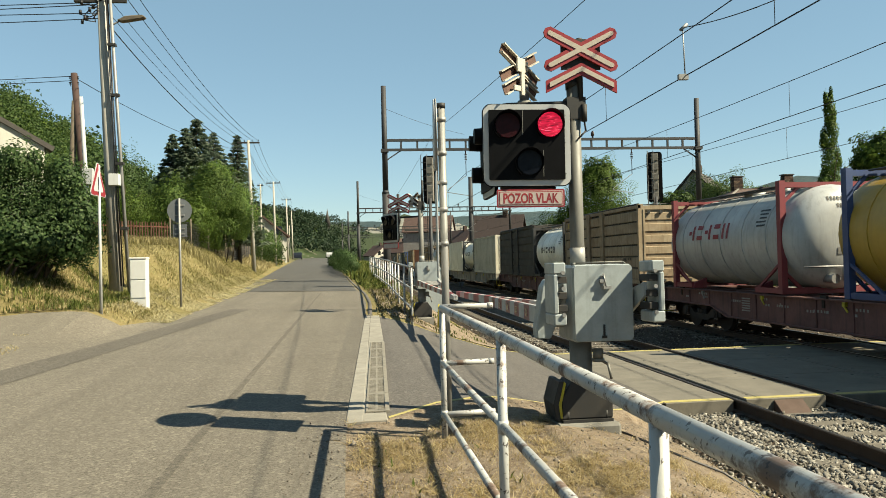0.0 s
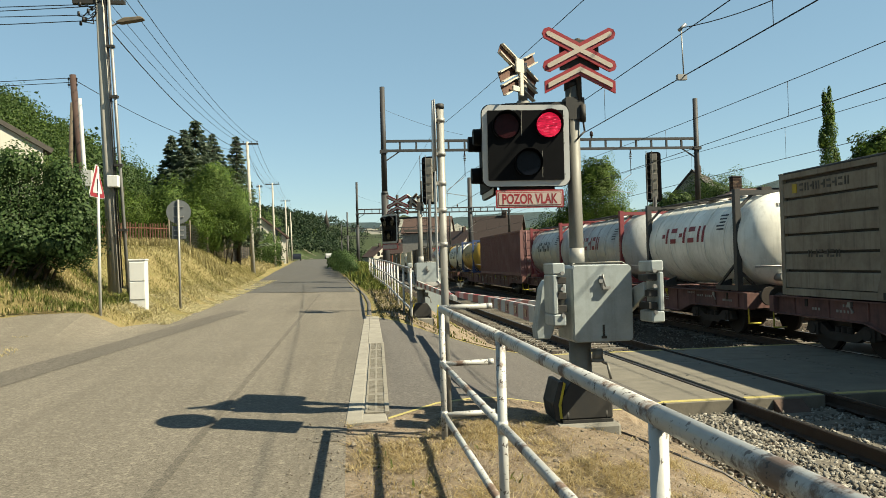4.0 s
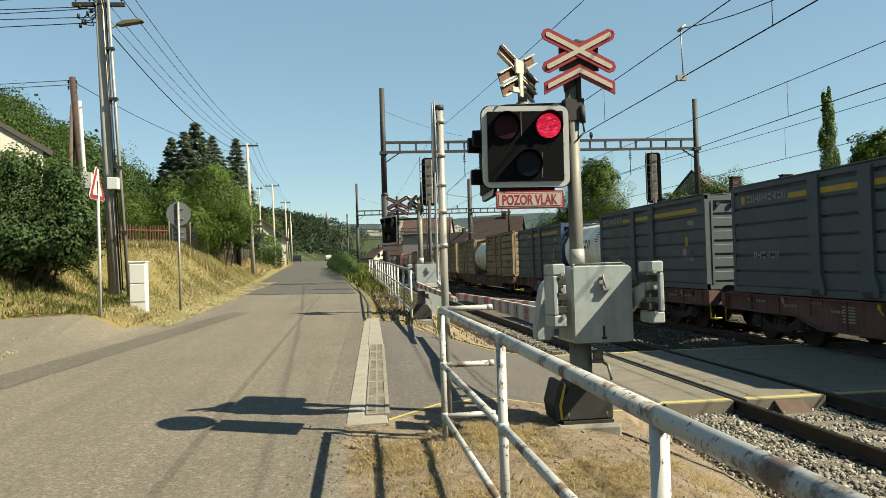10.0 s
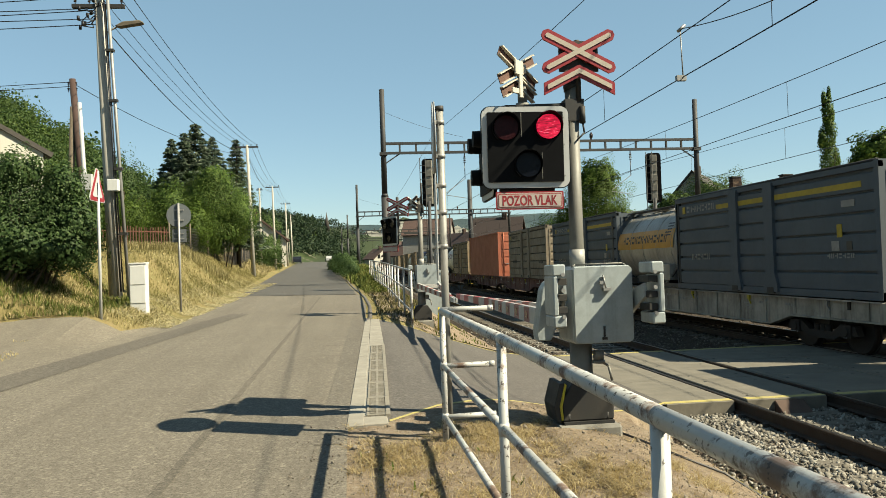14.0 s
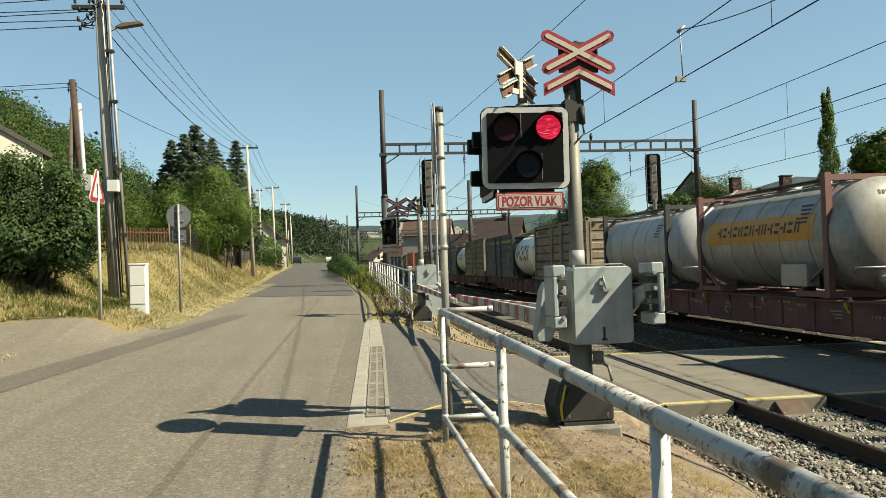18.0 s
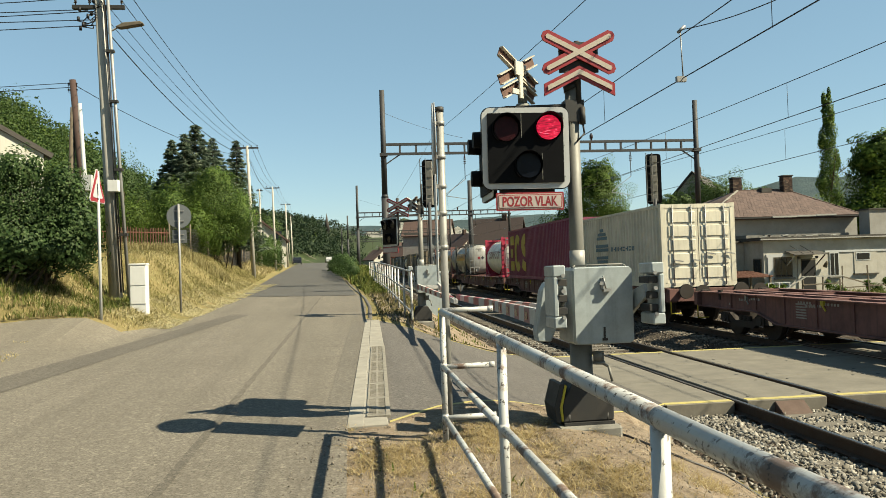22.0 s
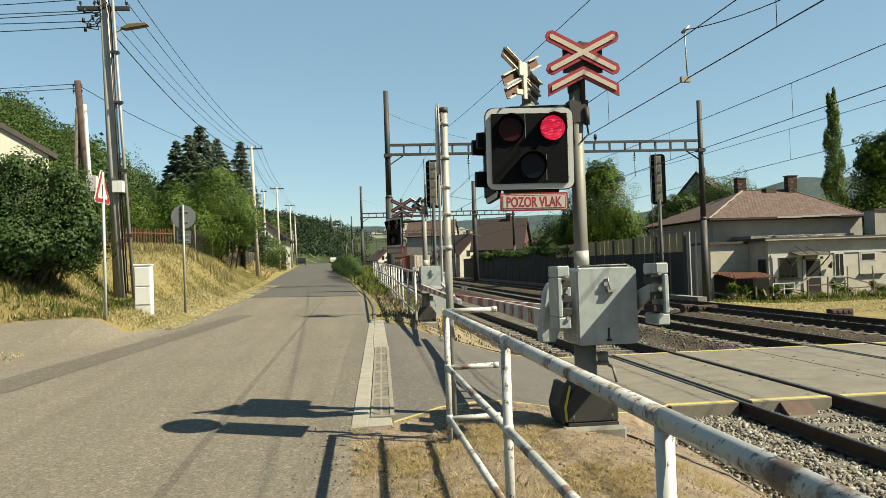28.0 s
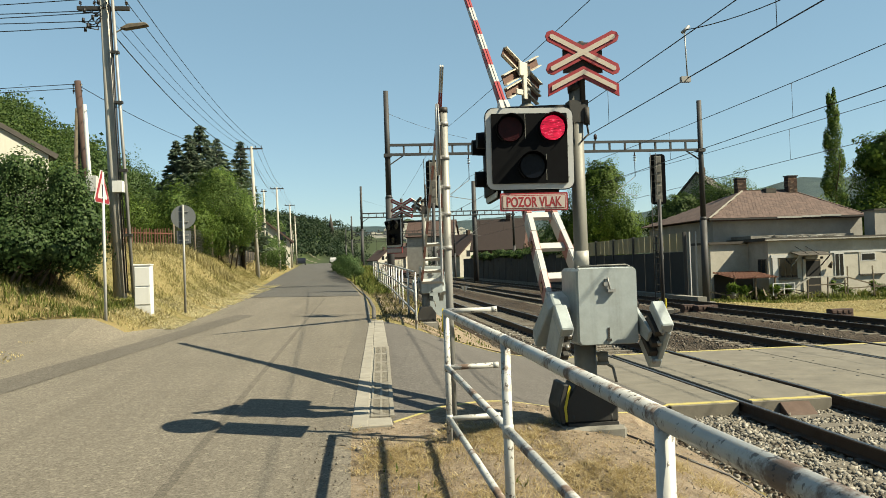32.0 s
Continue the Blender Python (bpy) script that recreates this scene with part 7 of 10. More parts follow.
sg = thing("warning_sign", (-5.5, 18.35, gz(-5.5, 18.35)), "red-bordered triangular warning sign on a white pole", "traffic sign")
BZ = 0.75 - gz(-5.5, 18.35)
bm = NB()
rod(bm, (0, 0, -0.3), (0, 0, 3.12 + BZ), 0.032, seg=12)
part("pole", bm, M["white"], sg)
TM = Matrix.Translation((0.0, -0.05, 2.42 + BZ)) @ pose(0, 0, 0, 0, 0, 86)


def tri(s, cz=0.26):
    a = 0.9 * s
    hgt = a * 0.866
    z = cz - hgt / 3
    return [(-a / 2 + 0.05 * s, z), (a / 2 - 0.05 * s, z), (a / 2 - 0.015 * s, z + 0.06 * s), (0.035 * s, z + hgt - 0.04 * s), (-0.035 * s, z + hgt - 0.04 * s), (-a / 2 + 0.015 * s, z + 0.06 * s)]


for nm, s, y0, y1, mt in (("plate", 1.0, 0, 0.02, "white"), ("red_border", 0.95, -0.004, 0.0, "red"), ("white_field", 0.62, -0.008, -0.004, "white")):
    bm = NB()
    prism(bm, tri(s), y0, y1)
    for v in bm.verts:
        v.co = TM @ v.co
    part(nm, bm, M[mt], sg)
bm = NB()
prism(bm, [(-0.025, 0.14), (0.025, 0.14), (0.038, 0.42), (-0.038, 0.42)], -0.012, -0.008)
prism(bm, [(-0.027, 0.06), (0.027, 0.06), (0.027, 0.11), (-0.027, 0.11)], -0.012, -0.008)
for v in bm.verts:
    v.co = TM @ v.co
part("exclamation_mark", bm, M["ink_dark"], sg)

rs = thing("round_sign", (-4.94, 24.0, gz(-4.94, 24.0)), "grey back of a round road sign with a small plate below", "traffic sign")
BZ = 0.83 - gz(-4.94, 24.0)
bm = NB()
rod(bm, (0, 0, -0.3), (0, 0, 2.75 + BZ), 0.034, seg=12)
part("pole", bm, M["galv"], rs)
bm = NB()
disc(bm, (0, 0.05, 2.39 + BZ), (0.1, -1, 0), 0.35, 0.02, 36)
part("round_plate", bm, M["sign_back"], rs)
bm = NB()
box(bm, -0.20, 0.20, 0.04, 0.06, 1.60 + BZ, 1.98 + BZ)
part("extra_plate", bm, M["sign_back"], rs)
for z in (2.55, 2.25, 1.85, 1.7):
    bm = NB()
    box(bm, -0.14, 0.14, 0.02, 0.045, z + BZ - 0.02, z + BZ + 0.02)
    part("clamp", bm, M["galv"], rs)

cab = thing("utility_cabinet", (-5.42, 21.3, gz(-5.42, 21.3)), "white plastic utility cabinet by the pole", "utility cabinet")
BZ = 0.68 - gz(-5.42, 21.3)
bm = NB()
box(bm, -0.21, 0.21, -0.14, 0.16, -0.3, 1.12 + BZ)
part("body", bm, M["cabinet"], cab, bevel=0.015)
for z0, z1 in ((0.10, 0.55), (0.58, 1.06)):
    bm = NB()
    box(bm, -0.19, 0.19, -0.155, -0.135, z0 + BZ, z1 + BZ)
    part("door", bm, M["cabinet"], cab, bevel=0.006)
bm = NB()
box(bm, -0.225, 0.225, -0.155, 0.175, 1.10 + BZ, 1.145 + BZ)
part("lid", bm, M["cabinet"], cab, bevel=0.01)


def insulator(bm, p, h=0.16):
    x, y, z = p
    rod(bm, (x, y, z), (x, y, z + h), 0.012, seg=6)
    for k in range(2):
        rod(bm, (x, y, z + h * (0.45 + 0.3 * k)), (x, y, z + h * (0.60 + 0.3 * k)), 0.045, 0.03, seg=10)


def power_pole(x, y, z, top, lean=0.0, arms=2, half=0.75, r=0.17, name_label="grey concrete power pole with crossarm and insulators", group="power poles along the road"):
    t = thing("power_pole", (x, y, gz(x, y)), name_label, "power pole", group)
    h = top - gz(x, y)
    bm = NB()
    rod(bm, (0, 0, -0.4), (-lean, 0, h), r, r * 0.58, seg=16)
    part("shaft", bm, M["pole_conc"], t)
    for k in range(arms):
        zz = h - 0.15 - k * 0.55
        bm = NB()
        box(bm, -half - lean, half - lean, -0.06, 0.06, zz - 0.05, zz + 0.05)
        a = part("crossarm", bm, M["dark_iron"], t)
        for xx in (-half + 0.08, -half * 0.35, half * 0.35, half - 0.08):
            bm = NB()
            insulator(bm, (xx - lean, 0, zz + 0.05))
            part("insulator", bm, M["ins"], a)
    return t


p1 = power_pole(-6.44, 22.9, 0.81, 9.75, lean=0.29, arms=2, half=0.70, r=0.185)
bm = NB()
rod(bm, (0.40, -0.15, -0.3), (-0.02, -0.22, 9.3), 0.048, 0.042, seg=12)
part("prop", bm, M["galv"], p1, "slim grey steel prop")
for z in (1.9, 3.7, 5.6, 7.0):
    bm = NB()
    zz = z
    xo = 0.42 - 0.40 * zz / 8.6
    box(bm, xo - 0.16, xo + 0.06, -0.27, -0.12, zz - 0.035, zz + 0.035)
    part("bracket", bm, M["dark_iron"], p1)
bm = NB()
rod(bm, (0.18, -0.2, 0.3), (-0.1, -0.2, 8.8), 0.022, seg=8)
rod(bm, (0.24, -0.2, 0.3), (-0.05, -0.2, 8.3), 0.018, seg=8)
part("cable_run", bm, M["wire"], p1)
bm = NB()
box(bm, -0.06, 0.22, -0.42, -0.18, 3.08, 3.40)
part("meter_box", bm, M["cabinet"], p1, bevel=0.01)
bm = NB()
rod(bm, (-0.2, 0, 7.5), (0.28, -0.1, 7.72), 0.025, seg=8)
part("lamp_arm", bm, M["galv"], p1)
bm = NB()
prism(bm, [(0.18, 7.70), (0.30, 7.66), (0.88, 7.76), (0.95, 7.80), (0.86, 7.86), (0.40, 7.82)], -0.2, 0.02)
part("street_lamp_head", bm, M["wood"], p1, "flat street-lamp head", bevel=0.02)
bm = NB()
r_ = random.Random(4)
for k in range(9):
    a = [Vector((-0.25 + r_.uniform(-.1, .1), -0.15, 8.3 + r_.uniform(-.4, .3)))]
    for j in range(3):
        a.append(a[-1] + Vector((r_.uniform(-0.28, 0.06), r_.uniform(-.06, .06), r_.uniform(-0.28, 0.12))))
    pipe(bm, a, 0.014, 6)
    rod(bm, a[-1], a[-1] + Vector((0, 0, 0.12)), 0.04, seg=8)
part("cable_joints", bm, M["wire"], p1, "tangle of cables and joint sleeves")

POLES = [(-6.45, 55.1, 10.1), (-7.9, 87.4, 10.6), (-9.25, 122.8, 11.6), (-11.0, 158, 12.1), (-13.5, 195, 12.7), (-17.5, 240, 13.3)]
for x, y, top in POLES:
    power_pole(x, y, 0, top, lean=0.22 if y < 60 else 0.1, arms=1, half=0.75, r=0.15)
power_pole(-8.6, 80.0, 0, 9.6, arms=1, half=0.3, r=0.12, name_label="slim wooden pole behind the verge")

rp = thing("timber_pole", (-8.75, 28.1, gz(-8.75, 28.1)), "rust-brown double pole with wires leaning together", "power pole")
g1 = gz(-8.75, 28.1)
for dx, top, r in ((0.0, 8.25, 0.14), (-0.70, 7.3, 0.12)):
    bm = NB()
    rod(bm, (dx if dx == 0 else -0.72, 0.1 * (dx != 0), -0.4), (-0.42, 0, top - g1), r, r * 0.75, seg=12)
    part("shaft", bm, M["timber"] if dx == 0 else M["wood"], rp)
for zz in (8.1, 7.9):
    for xx in (-0.55, -0.3):
        bm = NB()
        insulator(bm, (xx, 0, zz - g1 - 0.1))
        part("insulator", bm, M["ins"], rp)
wp = thing("steel_post", (-8.15, 26.0, gz(-8.15, 26.0)), "slim white painted steel post", "post")
bm = NB()
rod(bm, (0.08, 0, -0.3), (-0.14, 0, 7.0 - gz(-8.15, 26.0)), 0.07, 0.06, seg=10)
part("shaft", bm, M["white"], wp)
bm = NB()
box(bm, -0.12, 0.20, -0.12, 0.06, 2.0, 2.5)
part("switch_box", bm, M["white"], wp, bevel=0.01)


def wire(name, pts, r=0.008, sag=0.0, n=14, label="thin black overhead cable", category="cable", group="overhead cables"):
    """Hanging cable through the given points."""
    path = []
    for a, b in zip(pts, pts[1:]):
        a, b = Vector(a), Vector(b)
        for k in range(n):
            u = k / n
            path.append(a.lerp(b, u) - Vector((0, 0, sag * 4 * u * (1 - u))))
    path.append(Vector(pts[-1]))
    bm = NB()
    ring = []
    for i, c in enumerate(path):
        d = (path[min(i + 1, len(path) - 1)] - path[max(i - 1, 0)]).normalized()
        s = d.cross(Vector((0, 0, 1))).normalized()
        u = s.cross(d)
        ring.append([bm.verts.new(c + (s * math.cos(k * math.tau / 5) + u * math.sin(k * math.tau / 5)) * r) for k in range(5)])
    for a, b in zip(ring, ring[1:]):
        for k in range(5):
            bm.faces.new((a[k], a[(k + 1) % 5], b[(k + 1) % 5], b[k]))
    return solid(name, bm, M["wire"], label, category, group=group)


tops = [(-6.73, 22.9, 9.75)] + [(x - (0.22 if y < 60 else 0.1), y, t) for x, y, t in POLES]
for off in (-0.62, -0.26, 0.26, 0.62):
    wire("power_cable", [(x + off, y, t + 0.02) for x, y, t in tops], 0.011 if off > 0 else 0.009, 0.55, 16)
wire("power_cable", [(-6.7, 22.9, 8.6), (-6.7, 55.1, 9.5), (-8.0, 87.4, 10.0)], 0.016, 0.8)
wire("power_cable", [(-9.15, 28.1, 8.1), (-6.75, 55.1, 9.4)], 0.012, 0.5)
for dx, z0, z1 in ((0.0, 9.0, 9.3), (0.2, 8.95, 9.1), (-0.2, 8.7, 8.75), (0.1, 8.55, 8.62), (0.3, 9.35, 9.6)):
    wire("power_cable", [(-6.75 + dx * 0.3, 22.9, z0), (-40, 28 + dx * 8, z1 + 1.2)], 0.013, 0.35)
for z0 in (8.0, 8.15):
    wire("power_cable", [(-9.17, 28.1, z0), (-40, 33, z0 + 0.6)], 0.012, 0.3)

# rusty fence on the bank
fc = thing("picket_fence", (0, 0, 0), "rusty iron picket fence along the bank top", "fence")
FL = [(-12.4, 35.2), (-10.4, 36.6), (-8.3, 38.2)]
k = 0
bm_r = NB()
for (ax, ay), (bx, by) in zip(FL, FL[1:]):
    n = int(math.hypot(bx - ax, by - ay) / 0.13)
    for i in range(n):
        u = i / n
        x, y = ax + (bx - ax) * u, ay + (by - ay) * u
        z = gz(x, y)
        bm = NB()
        hh = 1.15 + random.uniform(-0.05, 0.05)
        bar(bm, (x, y, z - 0.1), (x + random.uniform(-.02, .02), y, z + hh), 0.035, 0.05, (0, 1, 0))
        part("picket", bm, M["picket"], fc)
    for hz in (0.25, 0.95):
        bar(bm_r, (ax, ay, gz(ax, ay) + hz), (bx, by, gz(bx, by) + hz), 0.03, 0.05)
tagged(part("fence_rail", bm_r, M["rust"], fc), kind="stuff")
mf_ = thing("mesh_fence", (0, 0, 0), "dark wire mesh fence with posts along the bank", "fence")
ML = [(-8.3, 38.2), (-7.9, 46.0), (-7.7, 54.0), (-8.4, 66.0), (-9.4, 80.0)]
for (ax, ay), (bx, by) in zip(ML, ML[1:]):
    n = int((by - ay) / 2.6)
    for i in range(n):
        u = i / n
        x, y = ax + (bx - ax) * u, ay + (by - ay) * u
        bm = NB()
        rod(bm, (x, y, gz(x, y) - 0.2), (x, y, gz(x, y) + 1.5), 0.04, seg=8)
        part("fence_post", bm, M["wood"], mf_)
    bm = NB()
    for j in range(10):
        zz = 0.1 + j * 0.14
        rod(bm, (ax, ay, gz(ax, ay) + zz), (bx, by, gz(bx, by) + zz), 0.008, seg=4, cap=False)
    n = int((by - ay) / 0.14)
    for i in range(n):
        u = i / n
        x, y = ax + (bx - ax) * u, ay + (by - ay) * u
        zz = gz(ax, ay) + (gz(bx, by) - gz(ax, ay)) * u
        rod(bm, (x, y, zz + 0.05), (x, y, zz + 1.4), 0.008, seg=4, cap=False)
    tagged(part("wire_mesh", bm, M["dark_iron"], mf_), kind="stuff")

# house on the slope
hs = thing("house", pose(-19.2, 38.5, 0, 0, 0, 30), "white rendered house with a dark gable roof", "house")
g2 = gz(-19.2, 38.5)
bm = NB()
prism(bm, [(-5.0, g2 - 2.5), (5.0, g2 - 2.5), (5.0, 7.7), (0, 10.5), (-5.0, 7.7)], -0.15, 9)
part("wall", bm, M["house_white"], hs)
for s in (-1, 1):
    bm = NB()
    prism(bm, [(s * 5.35, 7.42), (0, 10.47), (0, 10.7), (s * 5.45, 7.64)], -0.30, 9.6)
    part("roof", bm, M["roof_dark"], hs)
for x0, x1, z0, z1 in ((-2.6, -1.4, 7.2, 8.3), (1.2, 2.3, 7.0, 8.1), (2.5, 3.6, 4.2, 5.4)):
    bm = NB()
    box(bm, x0, x1, -0.19, -0.12, z0, z1)
    w = part("window", bm, M["white"], hs)
    bm = NB()
    box(bm, x0 + 0.08, x1 - 0.08, -0.205, -0.15, z0 + 0.08, z1 - 0.08)
    part("pane", bm, M["glass"], w)
# ---------------------------------------------------------------- overhead line
def gantry(y, x0, x1, zb, tops, label="grey steel catenary portal over the tracks"):
    t = thing("catenary_portal", (0, y, 0), label, "catenary portal", "catenary portals")
    for x, top in ((x0, tops[0]), (x1, tops[1])):
        g = gz(x, y)
        bm = NB()
        rod(bm, (x, 0, g - 0.5), (x, 0, g + 4.6), 0.20, 0.185, seg=16)
        rod(bm, (x, 0, g + 4.6), (x, 0, g + 4.75), 0.20, 0.15, seg=16)
        rod(bm, (x, 0, g + 4.75), (x, 0, top), 0.15, 0.13, seg=16)
        part("mast", bm, M["mast"], t)
        bm = NB()
        box(bm, x - 0.35, x + 0.35, -0.35, 0.35, g - 0.5, g + 0.12)
        part("footing", bm, M["concrete"], t)
    for zz in (zb, zb - 0.50):
        bm = NB()
        bar(bm, (x0, 0, zz), (x1, 0, zz), 0.14, 0.13)
        part("beam_chord", bm, M["mast"], t)
    n = int((x1 - x0) / 0.85)
    for k in range(n + 1):
        x = x0 + (x1 - x0) * k / n
        bm = NB()
        bar(bm, (x, 0, zb - 0.5), (x, 0, zb), 0.09, 0.11, (0, 1, 0))
        part("beam_batten", bm, M["mast"], t)
    for x in (x0, x1):
        s = 1 if x == x0 else -1
        bm = NB()
        box(bm, x - 0.2, x + 0.2, -0.2, 0.2, zb - 0.62, zb - 0.46)
        bar(bm, (x, 0, zb - 1.1), (x + s * 0.9, 0, zb - 0.5), 0.06, 0.06)
        part("knee_bracket", bm, M["mast"], t)
    for xc in TRACKS:
        if x0 < xc < x1:
            bm = NB()
            rod(bm, (xc, 0, zb - 0.5), (xc, 0, zb - 0.75), 0.03, seg=8)
            for j in range(4):
                rod(bm, (xc, 0, zb - 0.75 - 0.09 * j), (xc, 0, zb - 0.80 - 0.09 * j), 0.075, 0.05, seg=10)
            rod(bm, (xc, 0, zb - 1.1), (xc, 0, 6.0), 0.02, seg=6)
            part("insulator", bm, M["ins"], t)
            bm = NB()
            bar(bm, (xc, 0, 6.0), (xc - 1.1, 0, 5.2), 0.03, 0.03)
            bar(bm, (xc - 1.1, 0, 5.15), (xc + 0.1, 0, 4.95), 0.03, 0.03)
            part("steady_arm", bm, M["galv"], t)
    for x in (5.0, 13.2):
        bm = NB()
        rod(bm, (x, 0, zb), (x, 0, zb + 0.45), 0.05, seg=8)
        rod(bm, (x, 0, zb + 0.18), (x, 0, zb + 0.38), 0.09, seg=10)
        part("top_insulator", bm, M["ins"], t)
    return t


gantry(41.2, 1.98, 19.12, 7.90, (10.75, 10.1))
gantry(94.0, 1.2, 19.5, 7.95, (11.2, 10.6))
gantry(150.0, 0.0, 19.5, 8.2, (11.3, 11.0))
gantry(206.0, -1.6, 19.5, 8.6, (11.8, 11.4))
for x, y in ((14.8, 94.3),):
    t = thing("catenary_mast", (x, y, gz(x, y)), "grey tubular catenary mast", "mast")
    bm = NB()
    rod(bm, (0, 0, -0.4), (0, 0, 12.6), 0.35, 0.25, seg=14)
    part("shaft", bm, M["mast"], t)

SUP = (-12.0, 41.2, 94.0, 150.0, 206.0, 262.0)


def catenary(xc, z_con, z_top, sag):
    contact = [(xc + (0.18 if k % 2 else -0.18), y, z_con) for k, y in enumerate(SUP)]
    wire("contact_wire", contact, 0.011, 0.0, 8, "grooved copper contact wire above the track", "overhead wire", "catenary wires")
    top = [(xc, y, z_top) for y in SUP]
    wire("carrier_wire", top, 0.010, sag, 20, "sagging carrier wire above the contact wire", "overhead wire", "catenary wires")
    for a, b in zip(SUP[:3], SUP[1:4]):
        n = 7
        for k in range(1, n):
            u = k / n
            y = a + (b - a) * u
            zc = z_top - sag * 4 * u * (1 - u)
            bm = NB()
            rod(bm, (xc, y, z_con), (xc, y, zc), 0.006, seg=5)
            solid("dropper", bm, M["wire"], "thin vertical dropper between overhead wires", "dropper", group="droppers")


catenary(TRACKS[0], 4.85, 6.15, 0.5)
catenary(TRACKS[1], 4.93, 6.2, 0.42)
catenary(TRACKS[2], 4.85, 6.2, 0.35)
wire("feeder_wire", [(5.4, -12, 5.9), (4.6, 41.2, 8.35), (5.0, 94, 8.5), (5.0, 150, 8.8)], 0.009, 0.3, label="thick black feeder wire", category="overhead wire")
wire("feeder_wire", [(6.25, 13.9, 5.75), (7.0, 8.0, 5.55), (8.3, -8, 5.9)], 0.009, 0.25, label="jumper wire over the crossing", category="overhead wire")
bm = NB()
rod(bm, (6.25, 13.9, 4.86), (6.25, 13.95, 5.75), 0.012, seg=6)
box(bm, 6.12, 6.30, 13.86, 13.95, 4.78, 4.88)
rod(bm, (6.18, 13.9, 5.70), (6.32, 13.9, 5.82), 0.03, seg=8)
solid("wire_clamp", bm, M["galv"], "small clamp joining contact and carrier wire", "clamp")
wire("stay_wire", [(1.98, 41.2, 9.6), (6.2, 41.2, 8.2)], 0.008, 0.12, label="thin stay wire at the mast", category="overhead wire")
wire("stay_wire", [(1.2, 94, 9.6), (6.2, 94, 8.2)], 0.008, 0.12, label="thin stay wire at the mast", category="overhead wire")

# ---------------------------------------------------------------- colour-light signals
def rail_signal(x, y, g, z0, z1, lab, side=-1, ladder=True):
    t = thing("railway_signal", (x, y, g), lab, "railway signal", "railway signals")
    bm = NB()
    rod(bm, (0, 0, -0.3), (0, 0, z0 - g + 0.2), 0.075, seg=12)
    bar(bm, (0, 0.05, z0 - g + 0.1), (0, -0.2, z0 - g + 0.1), 0.12, 0.10)
    part("mast", bm, M["mast"], t)
    h0, h1 = z0 - g, z1 - g
    bm = NB()
    prism(bm, plate_outline(0, (h0 + h1) / 2, 0.66, h1 - h0, 0.15), -0.32, -0.27)
    part("back_board", bm, M["matt_black"], t)
    bm = NB()
    box(bm, -0.14, 0.14, -0.28, -0.08, h0 + 0.1, h1 - 0.1)
    part("lamp_case", bm, M["kerb"], t)
    for k in range(5):
        z = h0 + 0.25 + k * (h1 - h0 - 0.5) / 4
        bm = NB()
        rod(bm, (0, -0.30, z), (0, -0.60, z), 0.13, seg=16)
        part("lamp_hood", bm, M["matt_black"], t)
        bm = NB()
        box(bm, -0.13, 0.13, -0.10, -0.05, z - 0.15, z + 0.13)
        part("lamp_door", bm, M["concrete"], t, bevel=0.01)
    if ladder:
        bm = NB()
        for xx in (0.10, 0.34):
            rod(bm, (xx, 0.15, 0.0), (xx, 0.15, h1), 0.018, seg=6)
        part("ladder_frame", bm, M["dark_iron"], t)
        for k in range(int(h1 / 0.3)):
            bm = NB()
            rod(bm, (0.10, 0.15, 0.2 + k * 0.3), (0.34, 0.15, 0.2 + k * 0.3), 0.013, seg=6)
            part("rung", bm, M["dark_iron"], t)
        bm = NB()
        for k in range(3):
            box(bm, -0.10, 0.02, -0.09, -0.07, 2.2 + 0.36 * k, 2.40 + 0.36 * k)
        part("mast_plate", bm, M["white"], t)
    bm = NB()
    box(bm, -0.14, 0.16, -0.2, 0.05, 0.05, 0.50)
    part("junction_box", bm, M["hazard_y"] if ladder else M["galv"], t, bevel=0.02)
    bm = NB()
    box(bm, -0.4, 0.4, -0.4, 0.4, -0.4, 0.03)
    part("footing", bm, M["concrete"], t)
    return t


sA = rail_signal(13.35, 33.0, -0.72, 3.90, 6.10, "tall colour-light railway signal with black board and ladder")
sA.rotation_euler = (0, 0, radians(165))
sB = rail_signal(3.55, 34.0, gz(3.55, 34.0), 4.05, 6.15, "tall colour-light railway signal seen from behind")
sB.rotation_euler = (0, 0, radians(165))
# cable boxes and low things by the track
for x, y, w, d, h, lab in ((14.0, 32.0, 0.5, 0.35, 0.28, "low rusty cable junction box"), (14.6, 31.6, 0.9, 0.4, 0.25, "low rusty cable junction box"), (17.6, 27.0, 0.9, 0.3, 0.22, "low dark point box beside the track")):
    bm = NB()
    box(bm, -w / 2, w / 2, -d / 2, d / 2, -0.1, h)
    for k in range(4):
        box(bm, -w / 2 + 0.02 + k * w / 4, -w / 2 + w / 4 - 0.04 + k * w / 4, -d / 2 - 0.03, d / 2 + 0.03, h * 0.3, h * 0.8)
    solid("cable_box", bm, M["timber"], lab, "cable box", at=pose(x, y, -0.74, 0, 0, 4), bevel=0.012)
# marker with two pointed plates between the tracks
mk = thing("track_marker", (8.4, 59.5, -0.78), "small grey-white marker with two pointed plates between tracks", "track marker")
bm = NB()
rod(bm, (0, 0, -0.1), (0, 0, 0.78), 0.02, seg=8)
part("stake", bm, M["wood"], mk)
for k in (-1, 1):
    bm = NB()
    prism(bm, [(k * 0.04, 0.22), (k * 0.30, 0.66), (k * 0.05, 0.66)], -0.03, -0.01)
    part("pointed_plate", bm, M["sign_back"], mk)

